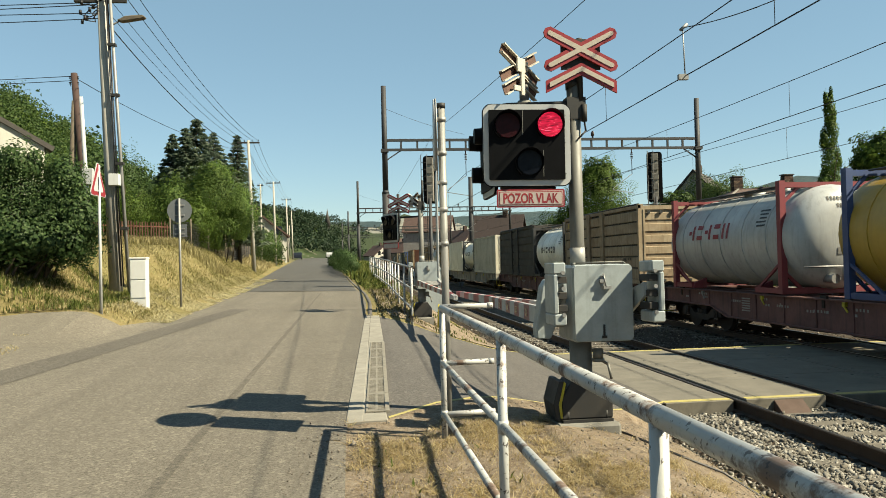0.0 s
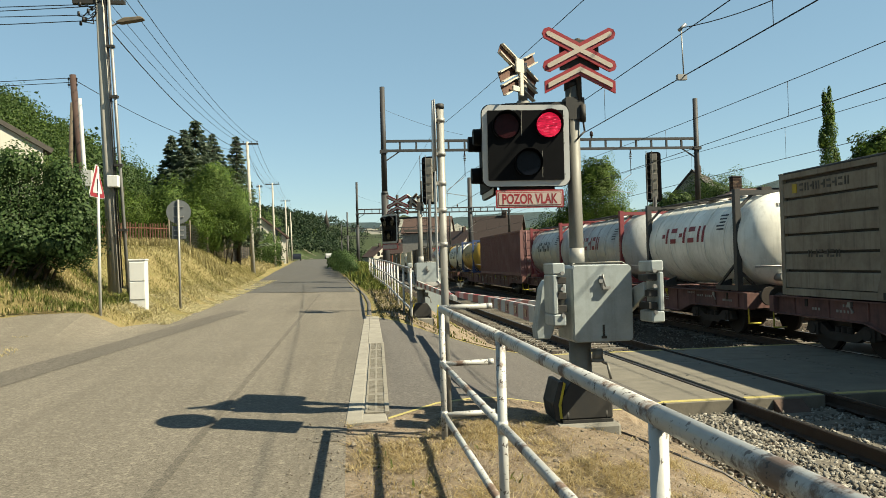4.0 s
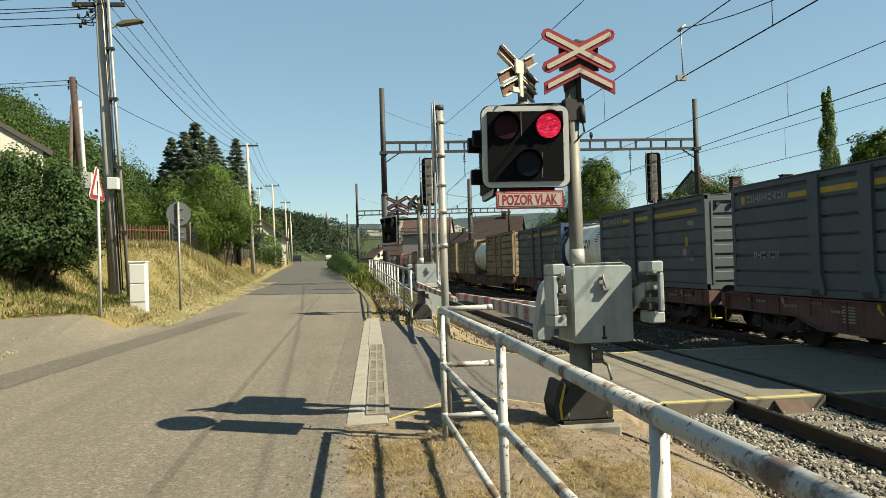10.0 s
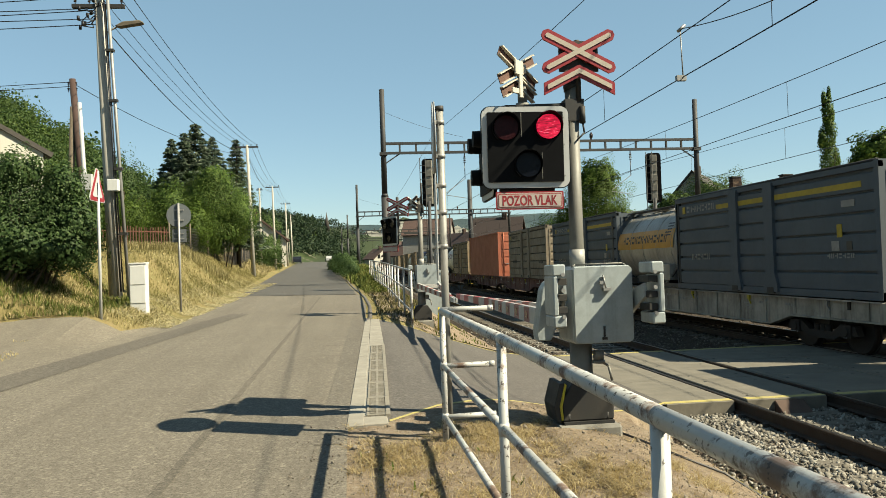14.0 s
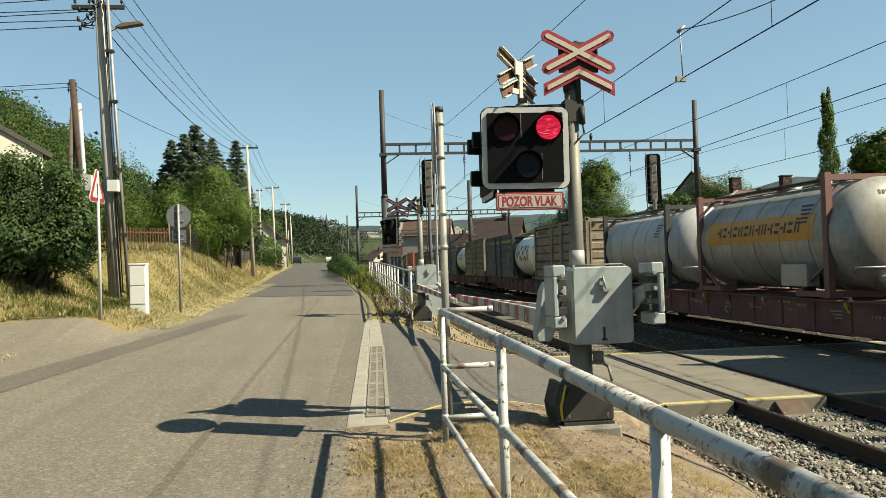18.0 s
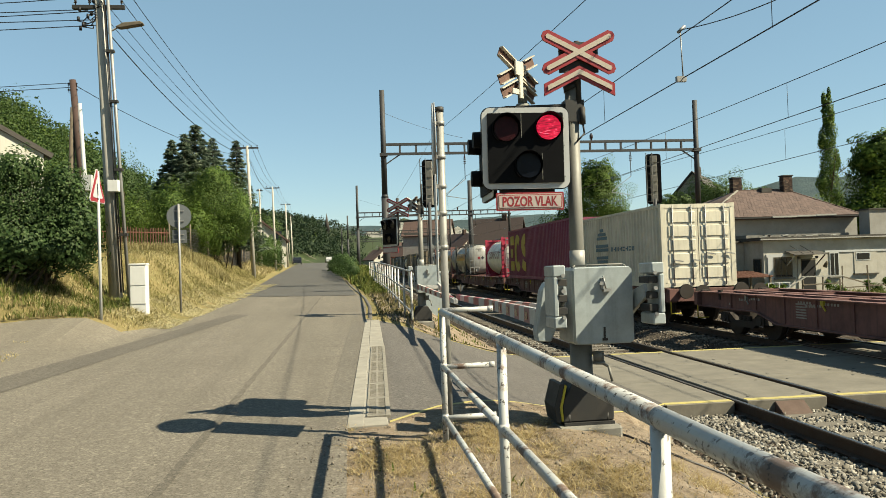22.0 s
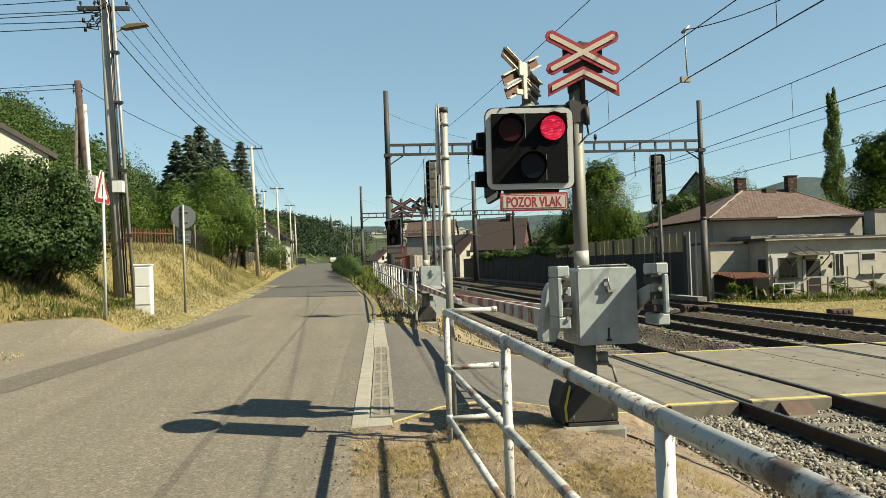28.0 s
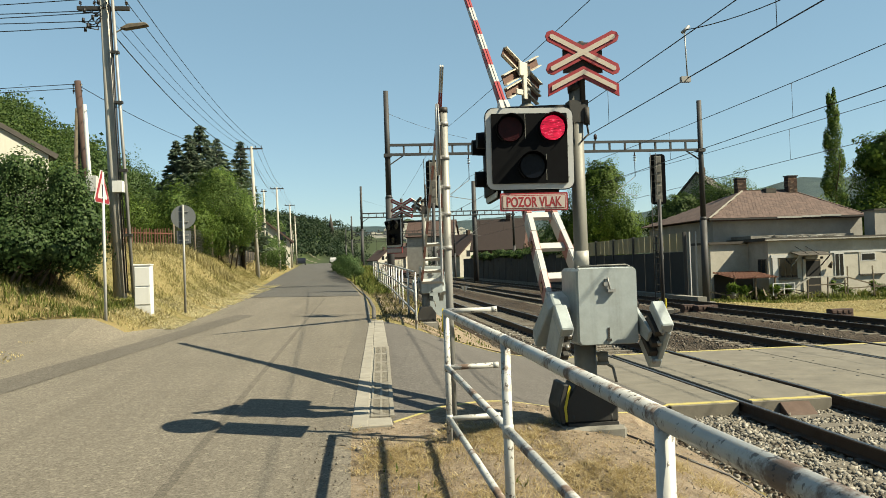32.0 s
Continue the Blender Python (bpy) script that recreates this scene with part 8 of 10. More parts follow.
# ---------------------------------------------------------------- railing beyond the crossing
fr2 = thing("roadside_railing", (0, 0, 0), "white pipe railing along the road beyond the crossing", "railing")
RL = [(1.45, 18.6), (1.48, 24.0), (1.55, 32.0), (1.50, 40.0), (1.30, 50.0)]
pl = []
for (ax, ay), (bx, by) in zip(RL, RL[1:]):
    n = max(1, int((by - ay) / 2.0))
    for i in range(n):
        u = i / n
        pl.append((ax + (bx - ax) * u, ay + (by - ay) * u))
pl.append(RL[-1])
for x, y in pl:
    z = float(road_z(y))
    bm = NB()
    rod(bm, (x, y, z - 0.5), (x, y, z + 1.22), 0.030, seg=10)
    part("post", bm, M["white_rail"], fr2)
for (ax, ay), (bx, by) in zip(pl, pl[1:]):
    for hz in (1.22, 0.72, 0.25):
        bm = NB()
        rod(bm, (ax, ay, float(road_z(ay)) + hz), (bx, by, float(road_z(by)) + hz), 0.028, seg=8, cap=False)
        part("rail", bm, M["white_rail"], fr2)
# control cabinet by the far barrier
bm = NB()
box(bm, -0.4, 0.4, -0.25, 0.25, 0, 1.35)
box(bm, -0.43, 0.43, -0.28, 0.28, 1.35, 1.42)
solid("control_cabinet", bm, M["box_grey"], "grey steel control cabinet behind the railing", "cabinet", at=pose(2.75, 25.4, gz(2.75, 25.4)), bevel=0.01)
for x, y in ((2.28, 20.6), (2.36, 20.55)):
    bm = NB()
    rod(bm, (0, 0, -0.2), (0.03, 0, 0.62), 0.035, 0.02, seg=10)
    solid("marker_peg", bm, M["hazard_y"], "yellow flexible marker peg", "marker peg", at=pose(x, y, gz(x, y)))

# ---------------------------------------------------------------- noise barrier wall
nw = thing("noise_wall", (0, 0, 0), "dark noise barrier with clear upper panels between steel posts", "noise barrier")
tagged(nw, kind="structure")
XW = 18.35
y = 42.0
k = 0
while y < 130:
    step_y = 4.0
    bm = NB()
    clear = y < 68
    top = 2.95 if clear else 2.45
    box(bm, XW - 0.09, XW + 0.09, y - 0.09, y + 0.09, -1.2, top)
    part("post", bm, M["mast"], nw)
    for j in range(2):
        bm = NB()
        box(bm, XW - 0.05, XW + 0.05, y + 0.09 + j * 1.95, y + 0.09 + j * 1.95 + 1.90, -1.2, 1.84 if clear else 2.42)
        part("panel", bm, M["noise_dark"], nw)
        if clear:
            for q in range(2):
                bm = NB()
                box(bm, XW - 0.02, XW + 0.02, y + 0.12 + j * 1.95 + q * 0.94, y + 0.12 + j * 1.95 + q * 0.94 + 0.88, 1.88, 2.90)
                part("clear_panel", bm, M["noise_clear"], nw)
    bm = NB()
    box(bm, XW - 0.12, XW + 0.10, y + 0.09, y + 3.91, -1.3, -0.55)
    part("plinth", bm, M["concrete"], nw)
    y += step_y
for dy, w in ((41.8, 0.03), (41.55, 0.025)):
    bm = NB()
    box(bm, XW - 0.03 + (42 - dy), XW + 0.03 + (42 - dy), dy - w, dy + w, -1.2, 2.95)
    part("end_post", bm, M["white"], nw)
# concrete trough beside the wall
bm = NB()
box(bm, 17.4, 17.9, 38.5, 60, -0.95, -0.52)
solid("cable_trough", bm, M["concrete"], "low concrete cable trough along the wall", "cable trough", kind="structure")

# ---------------------------------------------------------------- crossing keeper's house
GH = -1.05
hz_ = thing("railway_house", (0, 0, 0), "old plastered single-storey house with hipped shingle roof and annex", "house")


def wallbox(name, x0, x1, y0, y1, z0, z1, mat, lab=""):
    bm = NB()
    box(bm, x0, x1, y0, y1, z0, z1)
    return part(name, bm, M[mat], hz_, lab)


wallbox("main_wall", 24.9, 36.0, 52.2, 64.0, GH - 0.3, 4.02, "plaster")
wallbox("annex_wall", 26.15, 39.0, 47.3, 52.2, GH - 0.3, 2.38, "plaster2")
wallbox("side_annex_wall", 23.5, 26.147, 49.8, 52.197, GH - 0.3, 2.30, "plaster2", "pale plastered side annex")
wallbox("side_annex_roof", 23.3, 25.84, 49.6, 52.3, 2.30, 2.46, "roof_dark")
wallbox("annex_roof_slab", 25.85, 39.3, 47.0, 52.3, 2.38, 2.58, "roof_dark", "flat tarred roof with ragged edge")
wallbox("gutter", 25.8, 39.4, 46.93, 47.03, 2.40, 2.47, "band", "pale edge strip of the flat roof")
wallbox("annex_cap", 26.2, 33.5, 49.5, 52.2, 2.58, 2.80, "concrete")
wallbox("parapet", 34.5, 36.1, 48.7, 49.8, 2.58, 4.26, "plaster", "pale chimney-like wall block")
wallbox("parapet_cap", 34.4, 36.2, 48.6, 49.9, 4.26, 4.34, "roof_dark")
wallbox("eave_board", 24.4, 36.0, 51.55, 51.75, 3.92, 4.10, "timber")
wallbox("gutter_pipe", 24.3, 36.1, 51.42, 51.54, 4.00, 4.09, "dark_iron", "dark sagging rain gutter")
for x0, x1, dz in ((29.2, 31.0, 0.0), (31.02, 32.4, 0.03), (32.42, 33.9, 0.06)):
    bm = NB()
    box(bm, x0, x1, 51.36, 51.44, 4.02 + dz, 4.13 + dz)
    part("loose_board", bm, M["band"], hz_, "pale loose fascia board")
rub = random.Random(12)
for k in range(46):
    bm = NB()
    x, y, L = rub.uniform(26.6, 32.2), rub.uniform(48.9, 49.3), rub.uniform(0.12, 0.6)
    z = 2.60 + 0.16 * rub.random() ** 2
    bar(bm, (x, y, z), (x + L, y + rub.uniform(-.1, .1), z + rub.uniform(-0.02, 0.06)), rub.uniform(0.10, 0.28), 0.05)
    part("roof_rubble", bm, M["concrete"] if k % 3 else M["band"], hz_)
# hipped roof as rows of shingles over a dark base
E0 = (24.4, 36.0, 51.6, 64.6, 4.1)
RG = ((29.75, 57.2), (33.6, 57.2), 6.42)
bm = NB()
vs = [bm.verts.new(c) for c in ((E0[0], E0[2], E0[4]), (E0[1], E0[2], E0[4]), (E0[1], E0[3], E0[4]), (E0[0], E0[3], E0[4]), (RG[0][0], RG[0][1], RG[2]), (RG[1][0], RG[1][1], RG[2]))]
for f in ((0, 1, 5, 4), (1, 2, 5), (2, 3, 4, 5), (3, 0, 4), (0, 3, 2, 1)):
    bm.faces.new([vs[i] for i in f])
rf = part("roof", bm, M["shingle"], hz_, "red-brown weathered shingle roof")
SH = []


def roof_plane(a, b, c, d, rows, cols, single):
    """Shingles between the eave a-b and the ridge d-c, shared meshes by row."""
    a, b, c, d = (Vector(v) for v in (a, b, c, d))
    nrm = (b - a).cross(d - a).normalized()
    if nrm.z < 0:
        nrm = -nrm
    sx = (b - a).length / cols
    sy = ((d + c) / 2 - (a + b) / 2).length / rows
    e = (b - a).normalized()
    up = nrm.cross(e)
    if up.z < 0:
        up = -up
    bmx = NB()
    box(bmx, -sx * 0.48, sx * 0.48, 0, sy * 1.12, 0.0, 0.022)
    me = finish(bmx, "shingle", M["shingle"])
    joined = NB()
    for i in range(rows):
        f = i / rows
        l, r = a.lerp(d, f), b.lerp(c, f)
        L = (r - l).length
        for j in range(int(L / sx)):
            p = l + e * ((j + 0.5 + 0.5 * (i % 2)) * sx)
            if (p - l).length > L - sx * 0.3:
                continue
            m = Matrix(((e.x, up.x, nrm.x, p.x), (e.y, up.y, nrm.y, p.y), (e.z, up.z, nrm.z, p.z + 0.012), (0, 0, 0, 1)))
            m = m @ pose(0, 0, 0, 2.5, 0, random.uniform(-1.5, 1.5))
            if single and i < 8:
                SH.append((me, m))
            else:
                box(joined, -sx * 0.48, sx * 0.48, 0, sy * 1.12, 0.0, 0.022, m)
    tagged(part("upper_shingles", joined, M["shingle_far"], rf), kind="stuff")


roof_plane((E0[0], E0[2], E0[4]), (E0[1], E0[2], E0[4]), (RG[1][0], RG[1][1], RG[2]), (RG[0][0], RG[0][1], RG[2]), 22, 44, True)
roof_plane((E0[0], E0[3], E0[4]), (E0[0], E0[2], E0[4]), (RG[0][0], RG[0][1], RG[2]), (RG[0][0], RG[0][1] + 0.01, RG[2]), 20, 34, False)
for p, q in (((E0[0], E0[2], E0[4]), (RG[0][0], RG[0][1], RG[2])), ((E0[1], E0[2], E0[4]), (RG[1][0], RG[1][1], RG[2])), ((RG[0][0], RG[0][1], RG[2]), (RG[1][0], RG[1][1], RG[2]))):
    bm = NB()
    bar(bm, Vector(p) + Vector((0, 0, 0.05)), Vector(q) + Vector((0, 0, 0.05)), 0.16, 0.05)
    part("ridge_flashing", bm, M["kerb"] if q[0] < 31 else M["shingle"], rf)
for x, y, h in ((29.8, 57.6, 7.40), (33.45, 56.8, 7.42)):
    bm = NB()
    box(bm, x - 0.345, x + 0.345, y - 0.285, y + 0.285, 5.8, h)
    for i in range(int((h - 5.9) / 0.11)):
        for j in range(-1, 3):
            a, b = max(x - 0.36, x - 0.36 + j * 0.24 + 0.12 * (i % 2)), min(x + 0.36, x - 0.13 + j * 0.24 + 0.12 * (i % 2))
            if b - a > 0.05:
                o = rub.uniform(0.0, 0.012)
                box(bm, a - o, b - 0.004, y - 0.30 - o, y + 0.30, 5.9 + i * 0.11, 5.99 + i * 0.11)
    c = part("chimney", bm, M["chimney"], rf, "weathered dark brick chimney")
    bm = NB()
    box(bm, x - 0.42, x + 0.42, y - 0.34, y + 0.34, h, h + 0.08)
    part("chimney_cap", bm, M["dark_iron"], c)
bm = NB()
box(bm, 31.3, 32.1, 56.5, 57.1, 6.2, 6.55)
part("skylight", bm, M["roof_dark"], rf)


def window(x0, x1, z0, z1, y=47.3, frame_mat="white", bars_n=1, sill=True):
    bm = NB()
    box(bm, x0, x1, y - 0.05, y + 0.05, z0, z1)
    w = part("window", bm, M[frame_mat], hz_)
    n = bars_n + 1
    for k in range(n):
        a = x0 + 0.07 + k * (x1 - x0 - 0.07) / n
        b = x0 + (k + 1) * (x1 - x0 - 0.07) / n
        bm = NB()
        box(bm, a, b, y - 0.065, y - 0.04, z0 + 0.07, z1 - 0.07)
        part("pane", bm, M["glass"], w)
    if sill:
        bm = NB()
        box(bm, x0 - 0.1, x1 + 0.1, y - 0.2, y + 0.02, z0 - 0.1, z0 - 0.003)
        part("sill", bm, M["concrete"], w)


window(30.6, 31.25, -0.02, 1.5)
window(32.42, 33.42, 0.93, 1.46, bars_n=0, sill=False)
window(26.84, 28.05, 0.0, 1.29, frame_mat="wood", bars_n=2)
for x0, x1, z0, z1, nm, lab in ((26.3, 28.15, 1.293, 1.49, "lintel", "white painted lintel"), (26.38, 26.72, GH, 1.29, "pilaster", "white painted pilaster"),
                                (28.40, 28.60, GH, 1.30, "door_surround", "pale door surround"), (29.60, 29.80, GH, 1.30, "door_surround", "pale door surround"),
                                (28.40, 29.80, 1.155, 1.32, "door_lintel", "pale door lintel")):
    bm = NB()
    box(bm, x0, x1, 47.22, 47.32, z0, z1)
    part(nm, bm, M["white" if nm in ("lintel", "pilaster") else "plaster2"], hz_, lab)
bm = NB()
box(bm, 26.10, 26.19, 47.55, 48.55, 0.3, 1.25)
sw = part("window", bm, M["wood"], hz_, "dark side window")
for k in range(2):
    bm = NB()
    box(bm, 26.085, 26.11, 47.62 + k * 0.46, 48.02 + k * 0.46, 0.37, 1.18)
    part("pane", bm, M["glass"], sw)

bm = NB()
box(bm, 28.62, 29.58, 47.24, 47.34, GH, 1.15)
dr = part("door", bm, M["wood"], hz_, "doorway with wooden frame, its dark inside a black panel")
# black panel painted in place of the shaded room behind the door
bm = NB()
box(bm, 28.66, 29.54, 47.20, 47.28, GH + 0.02, 1.04)
part("doorway", bm, M["black"], dr)
bm = NB()
box(bm, 32.3, 33.85, 47.265, 47.31, 0.1, 1.5)
part("repaired_plaster", bm, M["plaster2"], hz_, "smooth patch where a window was walled up")
bm = NB()
box(bm, 32.22, 33.93, 47.16, 47.31, 0.03, 0.097)
part("old_sill", bm, M["roof_dark"], hz_)
bm = NB()
prism(bm, [(47.3, 1.64), (46.2, 1.40), (46.2, 1.43), (47.3, 1.67)], 27.6, 29.75, 'x')
part("porch_roof", bm, M["roof_dark"], hz_, "grey sheet canopy over the door")
for x, mt in ((27.68, "white"), (29.68, "timber")):
    bm = NB()
    bar(bm, (x, 46.3, 1.38), (x, 47.25, 0.75), 0.05, 0.05)
    part("porch_brace", bm, M[mt], hz_)
for x in (28.3, 29.0):
    bm = NB()
    bar(bm, (x, 46.35, 1.46), (x - 0.35, 47.27, 2.0), 0.03, 0.03)
    part("canopy_stay", bm, M["dark_iron"], hz_)
bm = NB()
box(bm, 30.3, 39.0, 47.25, 47.30, 1.50, 1.63)
part("wall_band", bm, M["white"], hz_, "white painted band")
bm = NB()
rod(bm, (30.15, 47.1, 0.6), (30.2, 46.9, 0.95), 0.14, 0.06, seg=12)
part("dish", bm, M["wood"], hz_)
# shed roof of rusty sheet by the wall
ld = thing("lean_to", (24.6, 46.8, GH), "low lean-to with rusty corrugated roof", "shed")
bm = NB()
n = 26
for k in range(n):
    x0 = -1.8 + k * 2.75 / n
    box(bm, x0, x0 + 2.75 / n, -1.6, 1.6, 1.35 + 0.03 * (k % 2), 1.38 + 0.03 * (k % 2), pose(0, 0, 0, 6, 0, 0))
part("sheet_roof", bm, M["rust"], ld)
for x in (-1.7, -0.4, 0.85):
    bm = NB()
    box(bm, x - 0.05, x + 0.05, -1.5, -1.4, -0.1, 1.3)
    part("timber_post", bm, M["wood"], ld)
# dark back sheet stands in for the shade under the roof
bm = NB()
box(bm, -1.7, 0.9, 1.3, 1.4, -0.1, 1.4)
part("back_boarding", bm, M["dark_iron"], ld)
# clutter in front of the house
r_ = random.Random(9)
for x, y, s in ((22.3, 44.5, 0.5), (23.4, 45.3, 0.35), (25.2, 45.0, 0.4), (26.4, 45.6, 0.3)):
    bm = NB()
    rod(bm, (0, 0, -0.05), (0, 0, s * 0.7), s * 0.3, s * 0.42, seg=14)
    pt = solid("flower_pot", bm, M["concrete"], "round pot with spiky plants", "flower pot", at=pose(x, y, GH + 0.1), group="pots by the house")
    p, d = blob_points([(0, 0, s * 1.0, s * 0.5, s * 0.5, s * 0.6)], 160, int(x * 10))
    c = new("plant", leaf_cloud("plant", p, d, 0.22, M["leaf_light"], 3, 2.2))
    c.parent = pt
for k in range(7):
    bm = NB()
    L = r_.uniform(1.0, 2.2)
    bar(bm, (0, 0, 0.03), (L, 0, r_.uniform(0.15, 0.7)), 0.08, 0.05)
    solid("scrap_board", bm, M["wood"], "old board leaning among weeds", "board", at=pose(22.5 + k * 0.85, 44.6 + r_.uniform(-.5, .8), GH + 0.1, 0, 0, r_.uniform(0, 180)), group="scrap boards")
bm = NB()
for x in (0, 0.75, 1.5):
    bar(bm, (x, 0, 0), (x, 0, 0.75), 0.05, 0.05, (0, 1, 0))
bar(bm, (0, 0, 0.72), (1.5, 0, 0.72), 0.06, 0.04)
bar(bm, (0, 0, 0.38), (1.5, 0, 0.38), 0.06, 0.04)
bk = finish(bm, "garden_bench", M["white"])
tagged(new("garden_bench", bk), "weathered white garden bench rack", "bench").matrix_basis = pose(25.0, 44.8, GH + 0.1, 0, 0, 8)
fn = thing("garden_fence", (27.5, 45.3, GH), "rickety low fence of pale boards before the door", "fence")
for x, h in ((0.0, 0.95), (1.3, 1.15), (2.6, 1.7)):
    bm = NB()
    bar(bm, (x, 0, -0.2), (x + 0.04, 0, h), 0.06, 0.06, (0, 1, 0))
    part("fence_post", bm, M["wood"], fn)
for x0, z0, x1, z1, mt in ((-0.1, 1.12, 2.6, 1.10, "band"), (0.0, 0.62, 2.6, 0.66, "wood"), (2.6, 1.05, 4.6, 0.45, "wood"), (2.6, 0.35, 5.6, 0.45, "wood"), (-0.9, 0.55, 0.2, 1.1, "band")):
    bm = NB()
    bar(bm, (x0, -0.04, z0), (x1, -0.04, z1), 0.05, 0.07)
    part("fence_rail", bm, M[mt], fn)
for x in (29.9, 31.8, 33.3):
    bm = NB()
    bar(bm, (0, 0, -0.2), (r_.uniform(-.1, .1), 0, 1.7 if x > 31 else 0.9), 0.06, 0.06, (0, 1, 0))
    solid("garden_post", bm, M["wood"], "thin leaning garden post", "post", at=pose(x, 45.2, GH), group="garden posts")


# ---------------------------------------------------------------- houses farther off
def far_house(x, y, z, w, d, hw, hr, wall, roof, rz, label, rows=2):
    t = thing("far_house", pose(x, y, z, 0, 0, rz), label, "house", "houses of the town")
    bm = NB()
    prism(bm, [(-w / 2, -3), (w / 2, -3), (w / 2, hw), (0, hw + hr), (-w / 2, hw)], -d / 2, d / 2)
    part("wall", bm, M[wall], t)
    for s in (-1, 1):
        bm = NB()
        prism(bm, [(s * (w / 2 + 0.4), hw - 0.25), (0, hw + hr + 0.02), (0, hw + hr + 0.28), (s * (w / 2 + 0.5), hw - 0.02)], -d / 2 - 0.4, d / 2 + 0.4)
        part("roof", bm, M[roof], t)
    bm = NB()
    box(bm, -0.4, 0.3, -d * 0.2, -d * 0.2 + 0.7, hw + hr * 0.6, hw + hr + 1.1)
    part("chimney", bm, M["chimney"], t)
    for i in range(rows):
        for j in range(3):
            xx = -w / 2 + w * (j + 0.6) / 3.2
            bm = NB()
            box(bm, xx, xx + 0.9, -d / 2 - 0.03, -d / 2 + 0.05, 0.9 + i * 2.8, 2.2 + i * 2.8)
            part("window", bm, M["glass"], t)
    return t


far_house(46, 98, -1.2, 11, 12, 6.5, 6.5, "plaster2", "roof_dark", -35, "house with tall dark gable roof behind trees")
far_house(23.4, 122, -0.8, 7.2, 7.6, 4.4, 4.6, "wall_brown", "roof_brown", 66, "dark brown gabled house with a chimney beyond the wall")
far_house(25, 175, -0.5, 9, 12, 4, 4.5, "plaster2", "roof_red", 20, "small pale house with red tiled roof")
far_house(21, 205, 0, 10, 12, 9, 4, "plaster", "roof_red", 75, "tall ochre house with red roof", 3)
far_house(9.5, 250, 0, 7, 7, 3.6, 3.0, "house_white", "roof_red", 25, "white house with red roof by the line")
far_house(15.5, 235, 0, 7, 8, 4.2, 3.0, "plaster2", "roof_red", 40, "pale house with brown roof by the line")
far_house(-13.5, 118, 2.0, 8, 9, 3.6, 3.2, "house_white", "roof_red", 10, "white cottage beside the road")
far_house(-21, 190, 5.0, 8, 9, 4.6, 3.2, "house_white", "roof_dark", 20, "white cottage on the slope")
far_house(60, 420, 0, 12, 30, 8, 5, "house_white", "roof_red", 60, "pale town house with red roof")
far_house(95, 430, 0, 12, 30, 9, 5, "cross_in", "roof_red", 80, "ochre town house with red roof")
far_house(38, 400, 0, 12, 26, 8, 5, "house_white", "roof_red", 100, "pale town house with red roof")


def car(x, y, mat, rz, label):
    z = float(road_z(y)) + 0.02
    t = thing("parked_car", pose(x, y, z, 0, 0, rz), label, "car", "cars by the road")
    bm = NB()
    prism(bm, [(-2.05, 0.3), (2.05, 0.3), (2.1, 0.75), (1.2, 0.92), (0.6, 1.42), (-1.3, 1.45), (-2.0, 0.95)], -0.85, 0.85, 'x')
    part("body", bm, M[mat], t, bevel=0.06)
    bm = NB()
    prism(bm, [(-1.75, 0.95), (1.05, 0.93), (0.55, 1.36), (-1.25, 1.38)], -0.87, 0.87, 'x')
    part("window_band", bm, M["glass"], t)
    for sx in (-0.8, 0.8):
        for sy in (-1.3, 1.3):
            bm = NB()
            rod(bm, (sx - 0.1, sy, 0.32), (sx + 0.1, sy, 0.32), 0.32, seg=16)
            part("wheel", bm, M["rubber"], t)
    return t


car(-10.6, 166, "car", 4, "dark grey car parked at the road edge")
car(-5.0, 205, "car_white", 4, "white car far down the road")
# ---------------------------------------------------------------- trees, bushes and grass
def bush(at, blobs, n, leaf, mat, label, seed=1, name="bush", category="bush"):
    t = thing(name, at, label, category)
    bm = NB()
    r = random.Random(seed)
    for b in blobs:
        for k in range(2):
            rod(bm, (b[0] * 0.6 + r.uniform(-.3, .3), b[1] + r.uniform(-.3, .3), -0.4), (b[0] + r.uniform(-.3, .3) * b[3], b[1] + r.uniform(-.3, .3) * b[4], b[2] + b[5] * 0.4), 0.04, 0.012, seg=6)
    part("stem", bm, M["bark"], t)
    p, d = blob_points(blobs, n, seed, 0.6, 0.42)
    c = new("foliage", leaf_cloud("foliage", p, d, leaf, mat, seed))
    c.parent = t
    return t


gB = gz(-8.6, 20.3)
bush((-8.6, 20.3, gB), [(0.4, 0, 1.5, 1.5, 1.2, 1.25), (-0.9, 0.3, 1.75, 1.3, 1.2, 1.3), (1.5, 0.1, 1.1, 0.85, 0.9, 1.2), (0.2, -0.3, 0.7, 1.8, 1.0, 0.9), (-2.3, 0.3, 1.7, 1.4, 1.2, 1.35), (1.75, -0.1, 1.9, 0.5, 0.6, 0.7), (-1.7, -0.4, 0.8, 1.5, 1.0, 1.0), (0.7, -0.2, 2.3, 0.8, 0.7, 0.55), (0.9, -0.8, 0.45, 1.2, 0.7, 0.55), (-1.0, -0.9, 0.45, 1.6, 0.8, 0.6), (2.05, 0.0, 0.9, 0.55, 0.7, 1.0), (1.8, -0.4, 0.4, 0.6, 0.6, 0.6)],
     60000, 0.074, M["leaf_bush"], "large dense dark green shrub on the verge", 2)
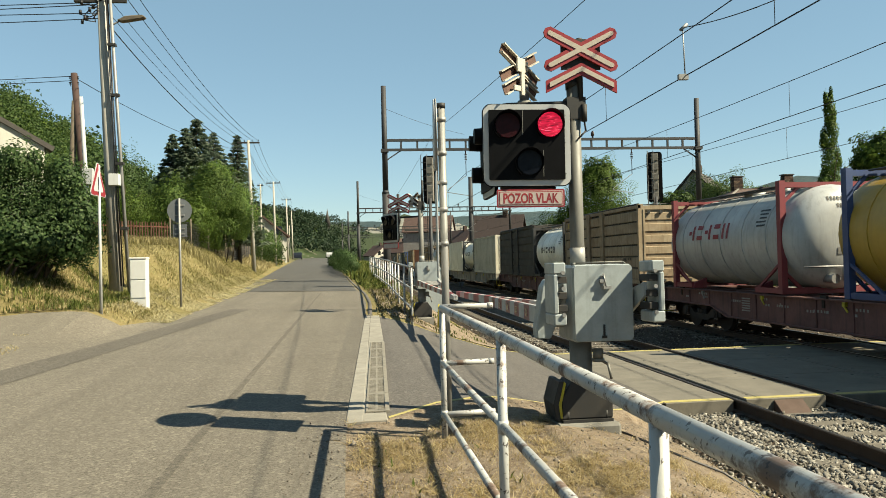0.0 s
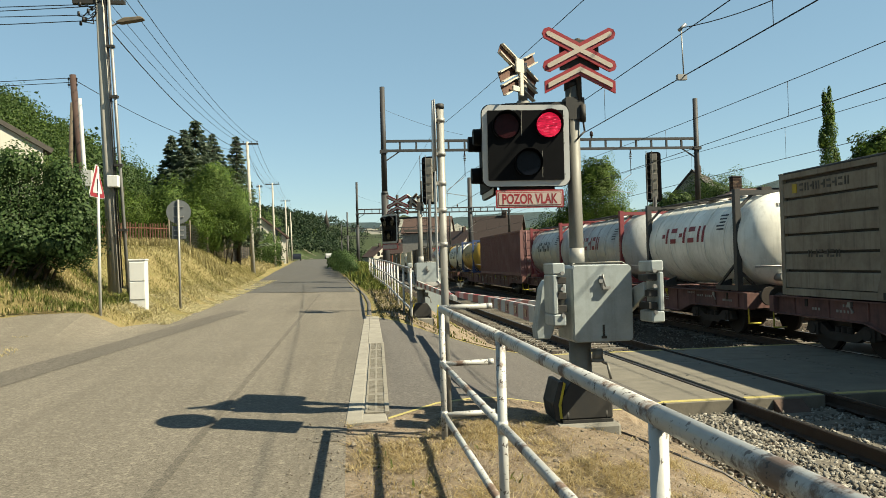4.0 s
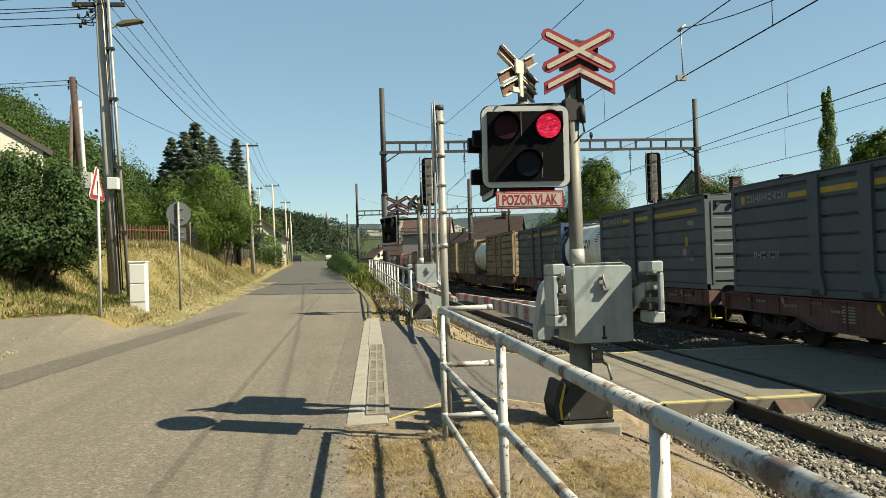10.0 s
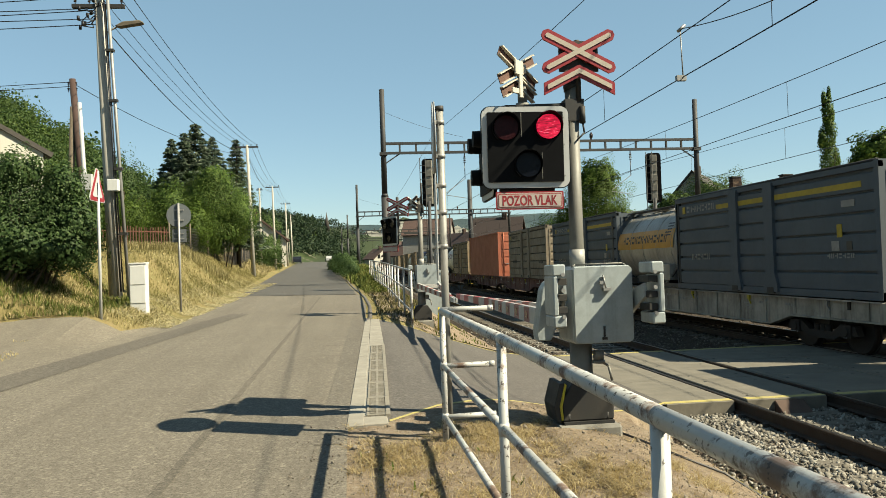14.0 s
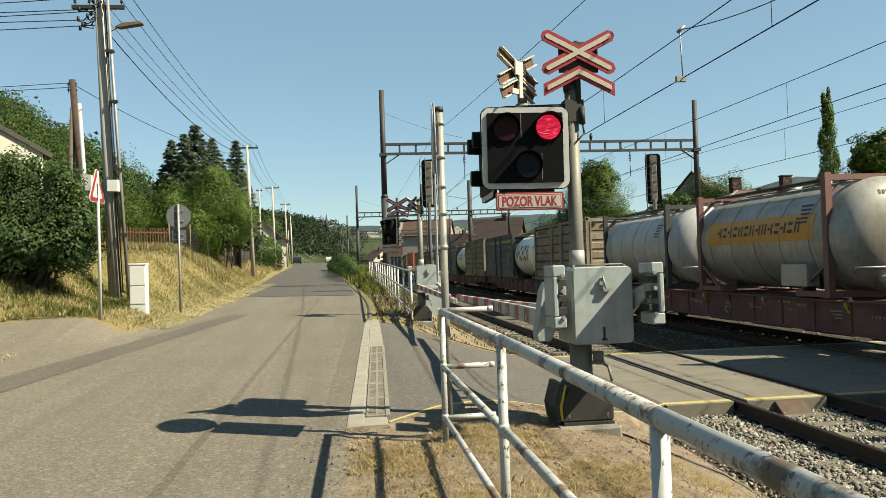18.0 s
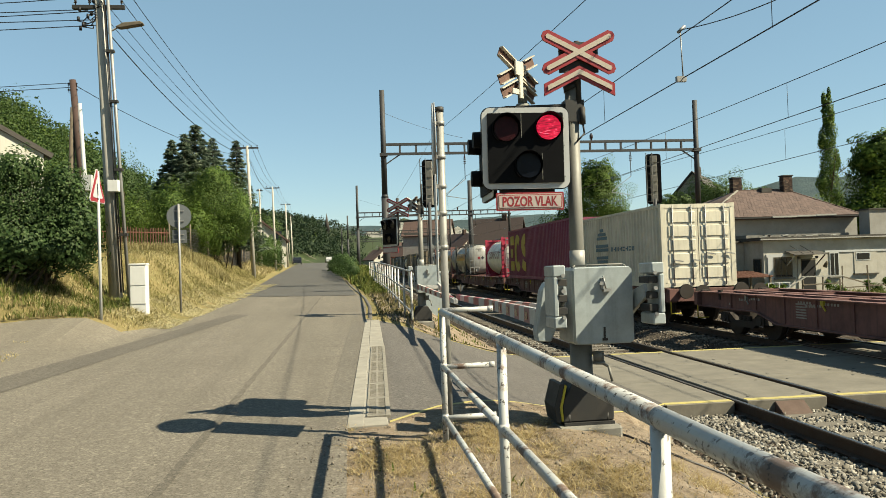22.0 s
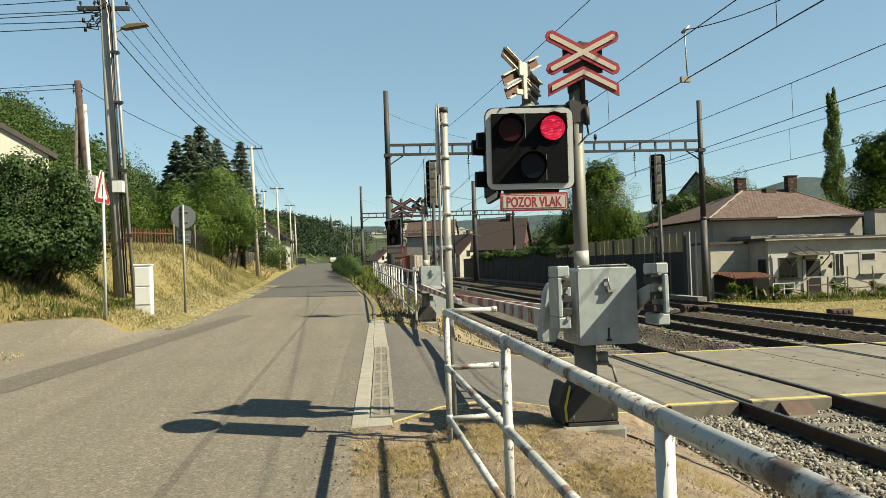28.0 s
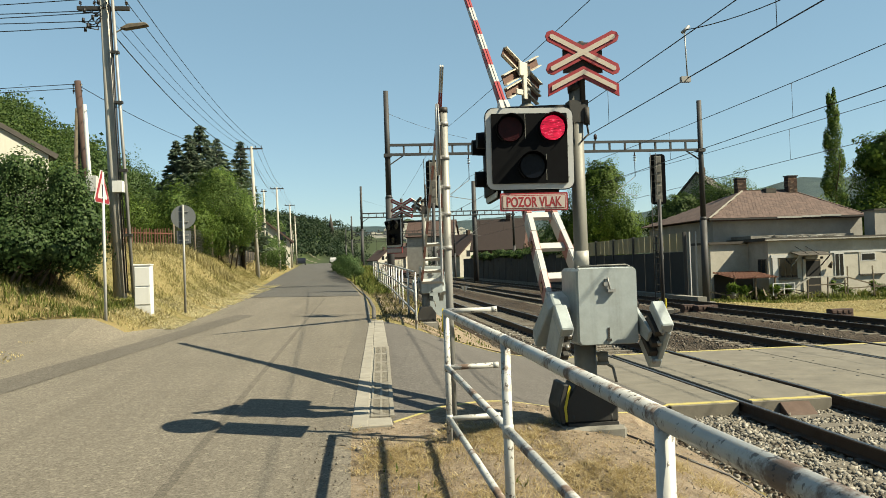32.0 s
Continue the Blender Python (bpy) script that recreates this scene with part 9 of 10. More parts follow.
bush((-9.3, 21.6, gz(-9.3, 21.6)), [(0.3, 0, 1.4, 1.5, 0.9, 1.0), (-1.2, 0, 1.5, 1.5, 0.9, 1.0), (1.6, 0, 1.0, 0.9, 0.8, 0.9), (-2.6, 0, 1.5, 1.4, 0.9, 1.0)], 24000, 0.09, M["leaf_bush"], "dense dark green shrub behind the front shrub", 17)
bush((-12.2, 22.0, gz(-12.2, 22)), [(0, 0, 1.6, 2.0, 1.5, 1.4), (-2, 1, 1.7, 2.0, 1.5, 1.5), (1.8, 0.2, 1.4, 1.5, 1.2, 1.3)], 20000, 0.10, M["leaf_bush"], "dark green shrub behind the verge", 3)
# spruces and garden trees behind the fence
fir((-9.34, 51.0, gz(-9.34, 51.0)), 11.04 - gz(-9.34, 51.0), 3.5, 11)
fir((-9.85, 50.0, gz(-9.85, 50.0)), 10.2 - gz(-9.85, 50.0), 2.6, 12)
fir((-11.10, 52.5, gz(-11.10, 52.5)), 10.2 - gz(-11.10, 52.5), 2.8, 13)
fir((-9.14, 56.0, gz(-9.14, 56.0)), 10.85 - gz(-9.14, 56.0), 3.4, 14)
fir((-7.80, 58.0, gz(-7.80, 58.0)), 11.20 - gz(-7.80, 58.0), 2.5, 15)
bush((-8.15, 47.0, gz(-8.15, 47.0) - 0.35), [(0.2, 0, 3.2, 2.1, 1.6, 2.0), (1.6, 1, 2.5, 1.3, 1.4, 1.6), (-1.9, 0, 2.7, 1.5, 1.6, 1.8), (0.0, 0.3, 1.5, 1.6, 1.2, 1.3), (-2.0, 0, 1.2, 1.5, 1.2, 1.4), (0.4, 0, 4.4, 1.1, 1.1, 1.0)], 60000, 0.105, M["leaf_mid"], "broad mid-green garden tree behind the fence", 5, "garden_tree", "tree")
bush((-11.0, 41.5, gz(-11.0, 41.5)), [(0, 0, 1.5, 1.5, 1.2, 1.5), (2.6, 3.0, 1.2, 1.3, 1.2, 1.5), (-2.2, 0.5, 2.0, 1.6, 1.3, 1.9)], 24000, 0.10, M["leaf_light"], "light green bush behind the fence", 6)
bush((-8.4, 76, gz(-8.4, 76)), [(0, 0, 1.5, 1.4, 3, 1.7), (0, 8, 1.5, 1.4, 3, 1.8), (-0.5, 16, 1.5, 1.5, 4, 2.2)], 8000, 0.2, M["leaf_wood"], "hedge of mixed shrubs along the road", 7, "hedge", "hedge")
for k, (x, y, s) in enumerate(((-13.5, 135, 4.5), (-15, 150, 5.2), (-16.5, 170, 5.0), (-14.5, 105, 4.2), (-19.5, 210, 6), (-23, 235, 6), (-27, 265, 6.5))):
    tree("roadside_tree", (x, y, gz(x, y)), s * 1.5, [(0, 0, s * 0.85, s * 0.5, s * 0.5, s * 0.6), (s * 0.2, 0.5, s * 0.55, s * 0.4, s * 0.4, s * 0.4)], 2200, 0.4, M["leaf_wood"], "round green tree beside the road", seed=30 + k, group="roadside trees")

# hedge and weeds between road and railway
bush((0.35, 66, float(road_z(66))), [(-0.15, -17, 0.45, 0.5, 2.0, 0.55), (-0.35, -13, 0.65, 0.65, 2.6, 0.75), (-0.65, -8, 0.7, 0.7, 2.8, 0.8), (-0.8, -3, 0.75, 0.8, 3.0, 0.9), (-1.0, 4, 0.75, 0.8, 3.5, 0.95), (-1.3, 12, 0.8, 0.8, 4, 1.0), (-1.7, 21, 0.85, 0.9, 5, 1.0)],
     42000, 0.095, M["leaf_bush"], "rounded dark green hedge at the road edge", 8, "hedge", "hedge")
W = scatter(9000, 0.3, 2.2, 33, 60, 41, lambda x, y: (x > xs_of(y, RIGHT_E) + 0.35) & (x < 2.2))
grass("tall_weeds", W, 0.19, M["grass_green"], "tall green and straw-coloured weeds along the railing", 5, 0.02, 0.35, "weeds")
W = scatter(5000, -1.5, 2.6, 44, 95, 42, lambda x, y: (x > xs_of(y, RIGHT_E) + 0.2))
grass("tall_weeds", W, 0.5, M["grass_green"], "tall weeds on the slope beside the road", 6, 0.035, 0.35, "weeds")
W = scatter(4200, 1.6, 4.6, 17.4, 60, 43, lambda x, y: (np.sin(x * 3 + y) + np.sin(y * 1.7) > np.where(y < 25, 1.3, -0.2)))
flat_patch("slope_soil", [(1.7, 17.5), (4.3, 17.2), (4.5, 30), (2.6, 30)], 0.010, M["soil"], "bare brown soil on the slope to the tracks", "soil", 0.4)
grass("slope_grass", W, 0.075, M["grass_dull"], "dry grass on the slope to the tracks", 7, 0.010, 0.7)
W = scatter(1300, 2.0, 4.4, 17.3, 30, 44, lambda x, y: np.sin(x * 4.1 + y * 1.3) + np.sin(y * 2.9 - x) > 0.9)
grass("slope_weeds", W, 0.11, M["grass_green"], "green weeds by the far barrier", 8, 0.018, 0.45)

W = scatter(4500, 0.5, 2.3, 19.5, 34, 47, lambda x, y: (x > xs_of(y, RIGHT_E) + 0.3))
flat_patch("shoulder_soil", [(0.72, 20.4), (2.4, 18.2), (2.6, 34), (2.2, 50), (0.4, 50), (0.75, 32)], 0.012, M["soil"], "bare stony soil on the road shoulder", "soil", 0.5)
grass("shoulder_grass", W, 0.06, M["grass_dull"], "short dry grass on the road shoulder", 21, 0.010, 0.9)
W = scatter(3600, 0.6, 2.3, 21, 36, 48, lambda x, y: (x > xs_of(y, RIGHT_E) + 0.4) & (np.sin(y * 1.9 + x * 3) > 0.1))
grass("shoulder_weeds", W, 0.13, M["grass_dull"], "low green weeds on the road shoulder", 22, 0.009, 0.8, "weeds")
# hill-side verge: dry mown grass and hay
def on_bank(x, y):
    return x < xs_of(y, LEFT_E) - 0.55


W = scatter(64000, -10.5, -4.4, 17.6, 66, 51, lambda x, y: on_bank(x, y) & (y > 18.3 + np.maximum(-6.0 - x, 0) * 0.95))
grass("bank_grass", W, 0.10, M["grass_bank"], "sun-bleached dry grass on the bank", 9, 0.0095, 1.6)
W = scatter(60000, -10.2, -4.6, 19, 64, 52, lambda x, y: on_bank(x, y) & (np.sin(x * 2.1 + y * 0.7) * np.sin(y * 0.9) > 0.1))
grass("bank_green", W, 0.12, M["grass_olive"], "patches of green grass on the bank", 10, 0.006, 0.9)
fx = np.random.default_rng(58)
u, v = fx.random(6500), fx.random(6500)
x, y = -12.4 + 4.1 * u * 1.55 + 0.15, 35.2 + 3.0 * u * 1.55 - 0.1 - 0.9 * v ** 2
grass("fence_weeds", np.stack([x, y, land(x, y)], 1), 0.45, M["grass_bank"], "tall dry weeds along the picket fence", 25, 0.012, 0.5, "weeds")
W = scatter(6000, -12, -5.6, 17.6, 22, 53, lambda x, y: (y > 18.2 + np.maximum(-6.2 - x, 0) * 0.85))
grass("verge_weeds", W, 0.15, M["grass_green"], "green weeds below the shrub", 11, 0.010, 0.7)
W = scatter(26000, -5.9, -4.3, 19.5, 48, 54, lambda x, y: (x > xs_of(y, LEFT_E) - 1.5) & (np.sin(y * 1.3) + np.sin(y * 3.1 + x * 2) > -0.7), 0.01)
grass("mown_hay", W, 0.05, M["hay"], "pale mown hay lying along the road edge", 12, 0.012, 3.0, "hay")
W = scatter(1500, -8.5, -5.7, 13.0, 16.2, 55, lambda x, y: (np.sin(x * 1.7) + np.sin(y * 2.3 + x) > 0.3) & (x < -5.4 - 0.25 * (y - 13)))
grass("side_road_tufts", W, 0.05, M["grass_dry"], "thin dry tufts at the side road", 13, 0.010, 0.9)
W = scatter(16000, -9.5, -5.6, 60, 190, 56, lambda x, y: x < xs_of(y, LEFT_E) - 0.7)
grass("verge_grass", W, 0.30, M["grass_dry"], "dry roadside grass", 14, 0.05, 0.7)

# dry tufts round the railing and the barrier foot
r = np.random.default_rng(77)
P, H = [], []
for _ in range(260):
    cx, cy = (r.normal(0.95, 0.5), r.uniform(1.2, 7.2)) if r.random() < 0.72 else (r.uniform(1.2, 3.9), r.uniform(2.5, 7.4))
    n = int(r.integers(14, 60))
    x, y = cx + r.normal(0, 0.11, n), cy + r.normal(0, 0.13, n)
    P.append(np.stack([x, y, land(x, y) + 0.005], 1))
    H.append(np.full(n, r.uniform(0.02, 0.06)))
grass("dry_tufts", np.concatenate(P), np.concatenate(H), M["straw"], "trampled straw-dry grass tufts by the railing", 15, 0.0022, 1.6)
W = scatter(62000, -0.05, 3.0, 1.2, 7.6, 78, lambda x, y: np.sin(x * 5.3 + y * 2) + np.sin(y * 3.3 - x * 2.1) + 0.8 * np.sin(x * 13 - y * 9 + np.sin(y * 7)) + 0.6 * np.sin(x * 23 + y * 17) > 0.1 + 0.75 * np.abs(x - 1.1), 0.008)
grass("straw_litter", W, 0.04, M["straw"], "short straw litter on the bare soil", 16, 0.0028, 3.5, "straw")
W = scatter(160, 0.0, 1.2, 2.0, 6.5, 79, lambda x, y: np.sin(x * 7 + y) > 0.2)
grass("green_sprouts", W, 0.07, M["grass_green"], "few green sprouts in the soil", 17, 0.008, 0.8)
# pebbles on the bare soil
n = 3400
x, y = r.uniform(0.0, 4.5, n), r.uniform(1.0, 9.0, n)
m = y < 8.2 + 0.4 * x
x, y = x[m], y[m]
stones("soil_pebbles", np.stack([x, y, land(x, y) + 0.014], 1), r.uniform(0.003, 0.009, len(x)) * (1 + (r.random(len(x)) > 0.97) * 2.2), M["pebble"], "small pebbles strewn over bare soil")
n = 500
x = r.uniform(-0.5, 0.3, n)
y = r.uniform(3.0, 7.6, n)
stones("road_grit", np.stack([x, y, land(x, y) + 0.034], 1), r.uniform(0.003, 0.008, n), M["pebble"], "grit along the road edge")

W = scatter(19000, -13, -6.2, 18.05, 24, 91, None, 0.07)
grass("verge_straw", W, 0.11, M["grass_dry"], "dry weeds on the verge below the shrub", 23, 0.008, 0.9, "weeds")
W = scatter(16000, -13, -6.0, 18.05, 24, 92, lambda x, y: np.sin(x * 2.3 + y) + np.sin(y * 3.1) > -0.6, 0.07)
grass("verge_green", W, 0.15, M["grass_green"], "green weeds on the verge below the shrub", 24, 0.011, 0.7, "weeds")
# lawn by the house
W = scatter(20000, 18.5, 40, 33, 46.5, 61)
grass("lawn", W, 0.035, M["grass_dry"], "parched lawn before the house", 18, 0.03, 1.6, "lawn")
W = scatter(5000, 20, 40, 42.5, 47, 62)
grass("lawn_green", W, 0.12, M["grass_green"], "greener grass along the house", 19, 0.03, 0.6, "lawn")
W = scatter(5200, 22, 40, 44.6, 46.9, 63, lambda x, y: np.sin(x * 1.9 + y * 2) + np.sin(x * 4.1 + y) + 0.4 * np.sin(x * 9) > 0.3)
grass("garden_weeds", W, 0.45, M["grass_green"], "tall weeds along the house wall", 20, 0.022, 0.9, "weeds")
for k, (x, y, s) in enumerate(((25.9, 45.9, 0.5), (29.9, 45.9, 0.55), (32.4, 45.8, 0.5), (33.6, 45.6, 0.6), (24.4, 45.9, 0.5))):
    bush((x, y, GH), [(0, 0, s * 0.7, s * 0.9, s * 0.6, s * 0.6), (s * 0.9, 0, s * 0.4, s * 0.7, s * 0.5, s * 0.5), (-s * 0.5, 0.1, s * 1.1, s * 0.4, s * 0.4, s * 0.5)], 700, 0.11, M["leaf_light"], "small green garden bush by the wall", 70 + k)
# ivy on the dark wall
bush((18.5, 90, 2.2), [(0, -22 + k * 6, 0.2 + 0.15 * (k % 3), 0.7, 3.6, 0.45 + 0.1 * (k % 2)) for k in range(9)], 9000, 0.24, M["leaf_bush"], "ivy and shrubs topping the dark wall", 9, "hedge", "hedge")

# trees beyond the tracks
tree("leafy_tree", (23.6, 73, -1.0), 12.5, [(0, 0, 7.2, 3.0, 2.9, 4.2), (1.8, 0, 5.2, 2.3, 2.2, 2.8), (-1.9, 0.5, 5.0, 2.2, 2.0, 3.2), (0.2, 0, 10.0, 1.8, 1.8, 1.9)], 42000, 0.19, M["leaf_light"], "tall light green tree behind the noise wall", seed=21, trunk=0.25)
gL = gz(-13.0, 48.0)
tree("leafy_tree", (-13.0, 48.0, gL), 8.6 - gL, [(0, 0, 6.2 - gL, 1.7, 1.6, 2.4), (1.3, 0.3, 4.6 - gL, 1.2, 1.3, 1.9), (-1.9, 0, 6.0 - gL, 1.8, 1.6, 2.8)], 12000, 0.16, M["leaf_bush"], "dark green tree on the bank beside the spruces", seed=22)
tree("leafy_tree", (25.4, 95, -1.0), 8.5, [(0, 0, 5.2, 3.0, 3.0, 3.0), (-2.4, 0.5, 3.6, 1.9, 2.0, 2.0), (1.8, 0, 4.6, 2.2, 2.2, 2.6)], 9000, 0.3, M["leaf_bush"], "dark green tree above the ivy", seed=28)
tree("leafy_tree", (42, 86, -1.0), 13, [(0, 0, 8.0, 4.5, 4.5, 3.6), (-4.5, 2, 6.5, 3.5, 3.5, 3.2), (3, 0, 6, 3, 3, 3)], 36000, 0.26, M["leaf_wood"], "broad light green tree behind the house", seed=23)
tree("leafy_tree", (59, 96, -1.5), 11, [(0, 0, 6.5, 4, 4, 3.6), (4, 0, 6, 4, 4, 3.4)], 6000, 0.45, M["leaf_light"], "light green tree behind the house", seed=24)
tree("leafy_tree", (62.0, 84, -1.5), 17, [(0, 0, 10.5, 4.6, 4.6, 5.2), (4.5, 2, 9.5, 4.6, 4, 5.0), (-2.8, 0, 6.5, 3.4, 3.2, 3.8), (8, 0, 8, 4, 4, 6), (2, -2, 5, 4, 3, 3.5), (-1, 0, 13.5, 3.0, 3, 3.0)], 36000, 0.40, M["leaf_light"], "large dark green tree beyond the house", seed=25, trunk=0.35)
tree("poplar_tree", (84.9, 130, -2.9), 33, [(0, 0, 8, 2.6, 2.4, 6.0), (0.2, 0, 15, 1.7, 1.6, 4.5), (-0.2, 0, 20, 1.45, 1.4, 4.2), (0.15, 0, 25, 1.2, 1.2, 4.0), (0.0, 0, 29, 0.95, 0.9, 3.4), (1.5, 0, 13, 0.9, 1.0, 2.2), (-1.5, 0, 16.5, 0.9, 1.0, 2.4), (1.3, 0, 20.5, 0.7, 0.8, 1.9), (-1.2, 0, 24, 0.7, 0.7, 1.9), (0.8, 0, 28.5, 0.5, 0.5, 1.6), (-0.6, 0, 31.3, 0.4, 0.5, 1.4), (0.4, 0, 32.2, 0.35, 0.4, 1.3)], 17000, 0.30, M["leaf_mid"], "slender tall poplar with a ragged outline", seed=26, trunk=0.3)

# ---------------------------------------------------------------- wooded hills
r = np.random.default_rng(99)
PT, DT, ST, NEAR, FARW = [], [], [], [], []
count = 0
while count < 2300:
    az = radians(r.uniform(-36, 3) if count % 3 else r.uniform(-13, 2))
    d = 44 * (720 / 44) ** (r.random() ** (0.62 if count % 3 else 0.4))
    x, y = d * math.sin(az), d * math.cos(az)
    if y < 36:
        continue
    zr = float(road_z(np.array(y)))
    z = land1(x, y)
    if z - zr < (4.2 if y < 110 else 1.6) or (y < 240 and x > xs_of(y, LEFT_E) - 7):
        continue
    if x > -34 and y < 74:
        continue
    s = r.uniform(2.0, 3.4) * (1 + d / 1100)
    m = int(540 if d < 130 else 120 if d < 300 else 58)
    u = r.normal(0, 1, (m, 3))
    u /= np.linalg.norm(u, axis=1, keepdims=True)
    u[:, 2] = np.abs(u[:, 2]) * 1.2 - 0.35
    lump = 1 + 0.3 * np.sin(u[:, :1] * 5 + count) * np.sin(u[:, 1:2] * 5 + 2 * count)
    PT.append(np.array([x, y, z + s * 0.95]) + u * lump * s * np.array([0.95, 0.95, 1.1]) * (1 - 0.35 * r.random((m, 1))))
    DT.append(u)
    ST.append(np.full(m, 0.285 if d < 130 else 0.66 if d < 300 else 1.32))
    (NEAR if d < 170 else FARW).append(len(PT) - 1)
    count += 1
# town trees on the flat ground beyond the tracks
for k in range(420):
    az, d = radians(r.uniform(0.2, 9.5)), 190 * (850 / 190) ** r.random()
    x, y = d * math.sin(az), d * math.cos(az)
    if abs(x - 10.5) < 9.5 and d < 520 or (x < 0.5 and d < 330):
        continue
    s = r.uniform(2.0, 4.2) * (1 + d / 1500)
    m = 110 if d < 400 else 70
    u = r.normal(0, 1, (m, 3))
    u /= np.linalg.norm(u, axis=1, keepdims=True)
    PT.append(np.array([x, y, land1(x, y) + s * 0.95]) + u * s * (1 - 0.35 * r.random((m, 1))))
    DT.append(u)
    ST.append(np.full(m, 0.8 if d < 400 else 1.3))
    FARW.append(len(PT) - 1)
for nm, pick, mt, lab in (("hillside_wood", NEAR, "leaf_wood", "dense green deciduous wood covering the hillside"), ("distant_wood", FARW, "leaf_far", "dark green woods farther down the valley")):
    fw = leaf_cloud(nm, np.concatenate([PT[k] for k in pick]), np.concatenate([DT[k] for k in pick]), np.concatenate([ST[k] for k in pick]), M[mt], 5)
    tagged(new(nm, fw), lab, "wood", kind="stuff")
# lighter crowns among them
PT, DT, ST = [], [], []
for k in range(240):
    az = radians(r.uniform(-34, 2))
    d = 46 * (500 / 46) ** (r.random() ** 0.7)
    x, y = d * math.sin(az), d * math.cos(az)
    z = land1(x, y)
    if y < 36 or z - float(road_z(np.array(y))) < 3.0 or (x > -34 and y < 74) or (y < 230 and x > xs_of(y, LEFT_E) - 9):
        continue
    s = r.uniform(1.6, 2.6)
    m = 300 if d < 160 else 130
    u = r.normal(0, 1, (m, 3))
    u /= np.linalg.norm(u, axis=1, keepdims=True)
    PT.append(np.array([x, y, z + s * 1.3]) + u * s * np.array([1, 1, 1.25]) * (1 - 0.3 * r.random((m, 1))))
    DT.append(u)
    ST.append(np.full(m, 0.32 if d < 160 else 0.65))
tagged(new("hillside_saplings", leaf_cloud("saplings", np.concatenate(PT), np.concatenate(DT), np.concatenate(ST), M["leaf_light"], 6)),
       "lighter green young trees among the wood", "wood", kind="stuff")

# church spire and far hills
sp = thing("church_tower", (-16.5, 640, 21.5), "dark pointed church spire above the wood", "church")
bm = NB()
box(bm, -2, 2, -2, 2, -10, 10)
part("tower", bm, M["roof_dark"], sp)
bm = NB()
rod(bm, (0, 0, 10), (0, 0, 24), 2.6, 0.05, seg=8)
part("spire", bm, M["roof_dark"], sp)


def far_range(name, dist, prof, mat, label, seed):
    V, F = [], []
    n = 260
    rr = np.random.default_rng(seed)
    wob = np.cumsum(rr.normal(0, 1, n + 1))
    wob -= np.linspace(wob[0], wob[-1], n + 1)
    for i in range(n + 1):
        a = -60 + 150 * i / n
        e = lerp(a, prof)
        for j, (f, hgt) in enumerate(((1.0, 0.0), (1.08, 0.35), (1.16, 0.7), (1.26, 1.0), (1.5, 0.9))):
            d = dist * f
            h = (1.55 + d * math.tan(radians(e)) + wob[i] * 1.2 * (j / 3)) * hgt
            V.append((d * math.sin(radians(a)), d * math.cos(radians(a)), max(h, -6) if j else -8))
    for i in range(n):
        for j in range(4):
            k = i * 5 + j
            F.append((k, k + 5, k + 6, k + 1))
    tagged(new(name, quads(name, V, F, mat, True)), label, "hills", kind="structure")


_h = Mat("wooded_hill", 0.95, 0, 0.1)
_v = _h.noise(0.03, 8, 0.75)
_h.color(_h.ramp(_v, [(0.35, rgb(0.055, 0.085, 0.06)), (0.5, rgb(0.085, 0.12, 0.075)), (0.64, rgb(0.13, 0.15, 0.09))])).bump(_h.noise(0.08, 6, 0.8), 1.0, 8.0)
M["hill"] = _h.m
# blue of distance haze is put into this ridge's colour
_h = Mat("far_hill_with_haze", 0.95, 0, 0.1)
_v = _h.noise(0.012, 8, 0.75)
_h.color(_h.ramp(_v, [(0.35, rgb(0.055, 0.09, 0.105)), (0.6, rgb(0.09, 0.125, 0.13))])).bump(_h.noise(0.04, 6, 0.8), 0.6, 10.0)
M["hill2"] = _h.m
far_range("backdrop_hill", 1100, ((-60, 5), (-3, 2.6), (0.5, 2.6), (2.2, 3.0), (4.2, 3.7), (6.5, 3.0), (12, 2.6), (20, 2.4), (30, 2.2), (90, 2.0)), M["hill"], "wooded hill closing the valley", 3)
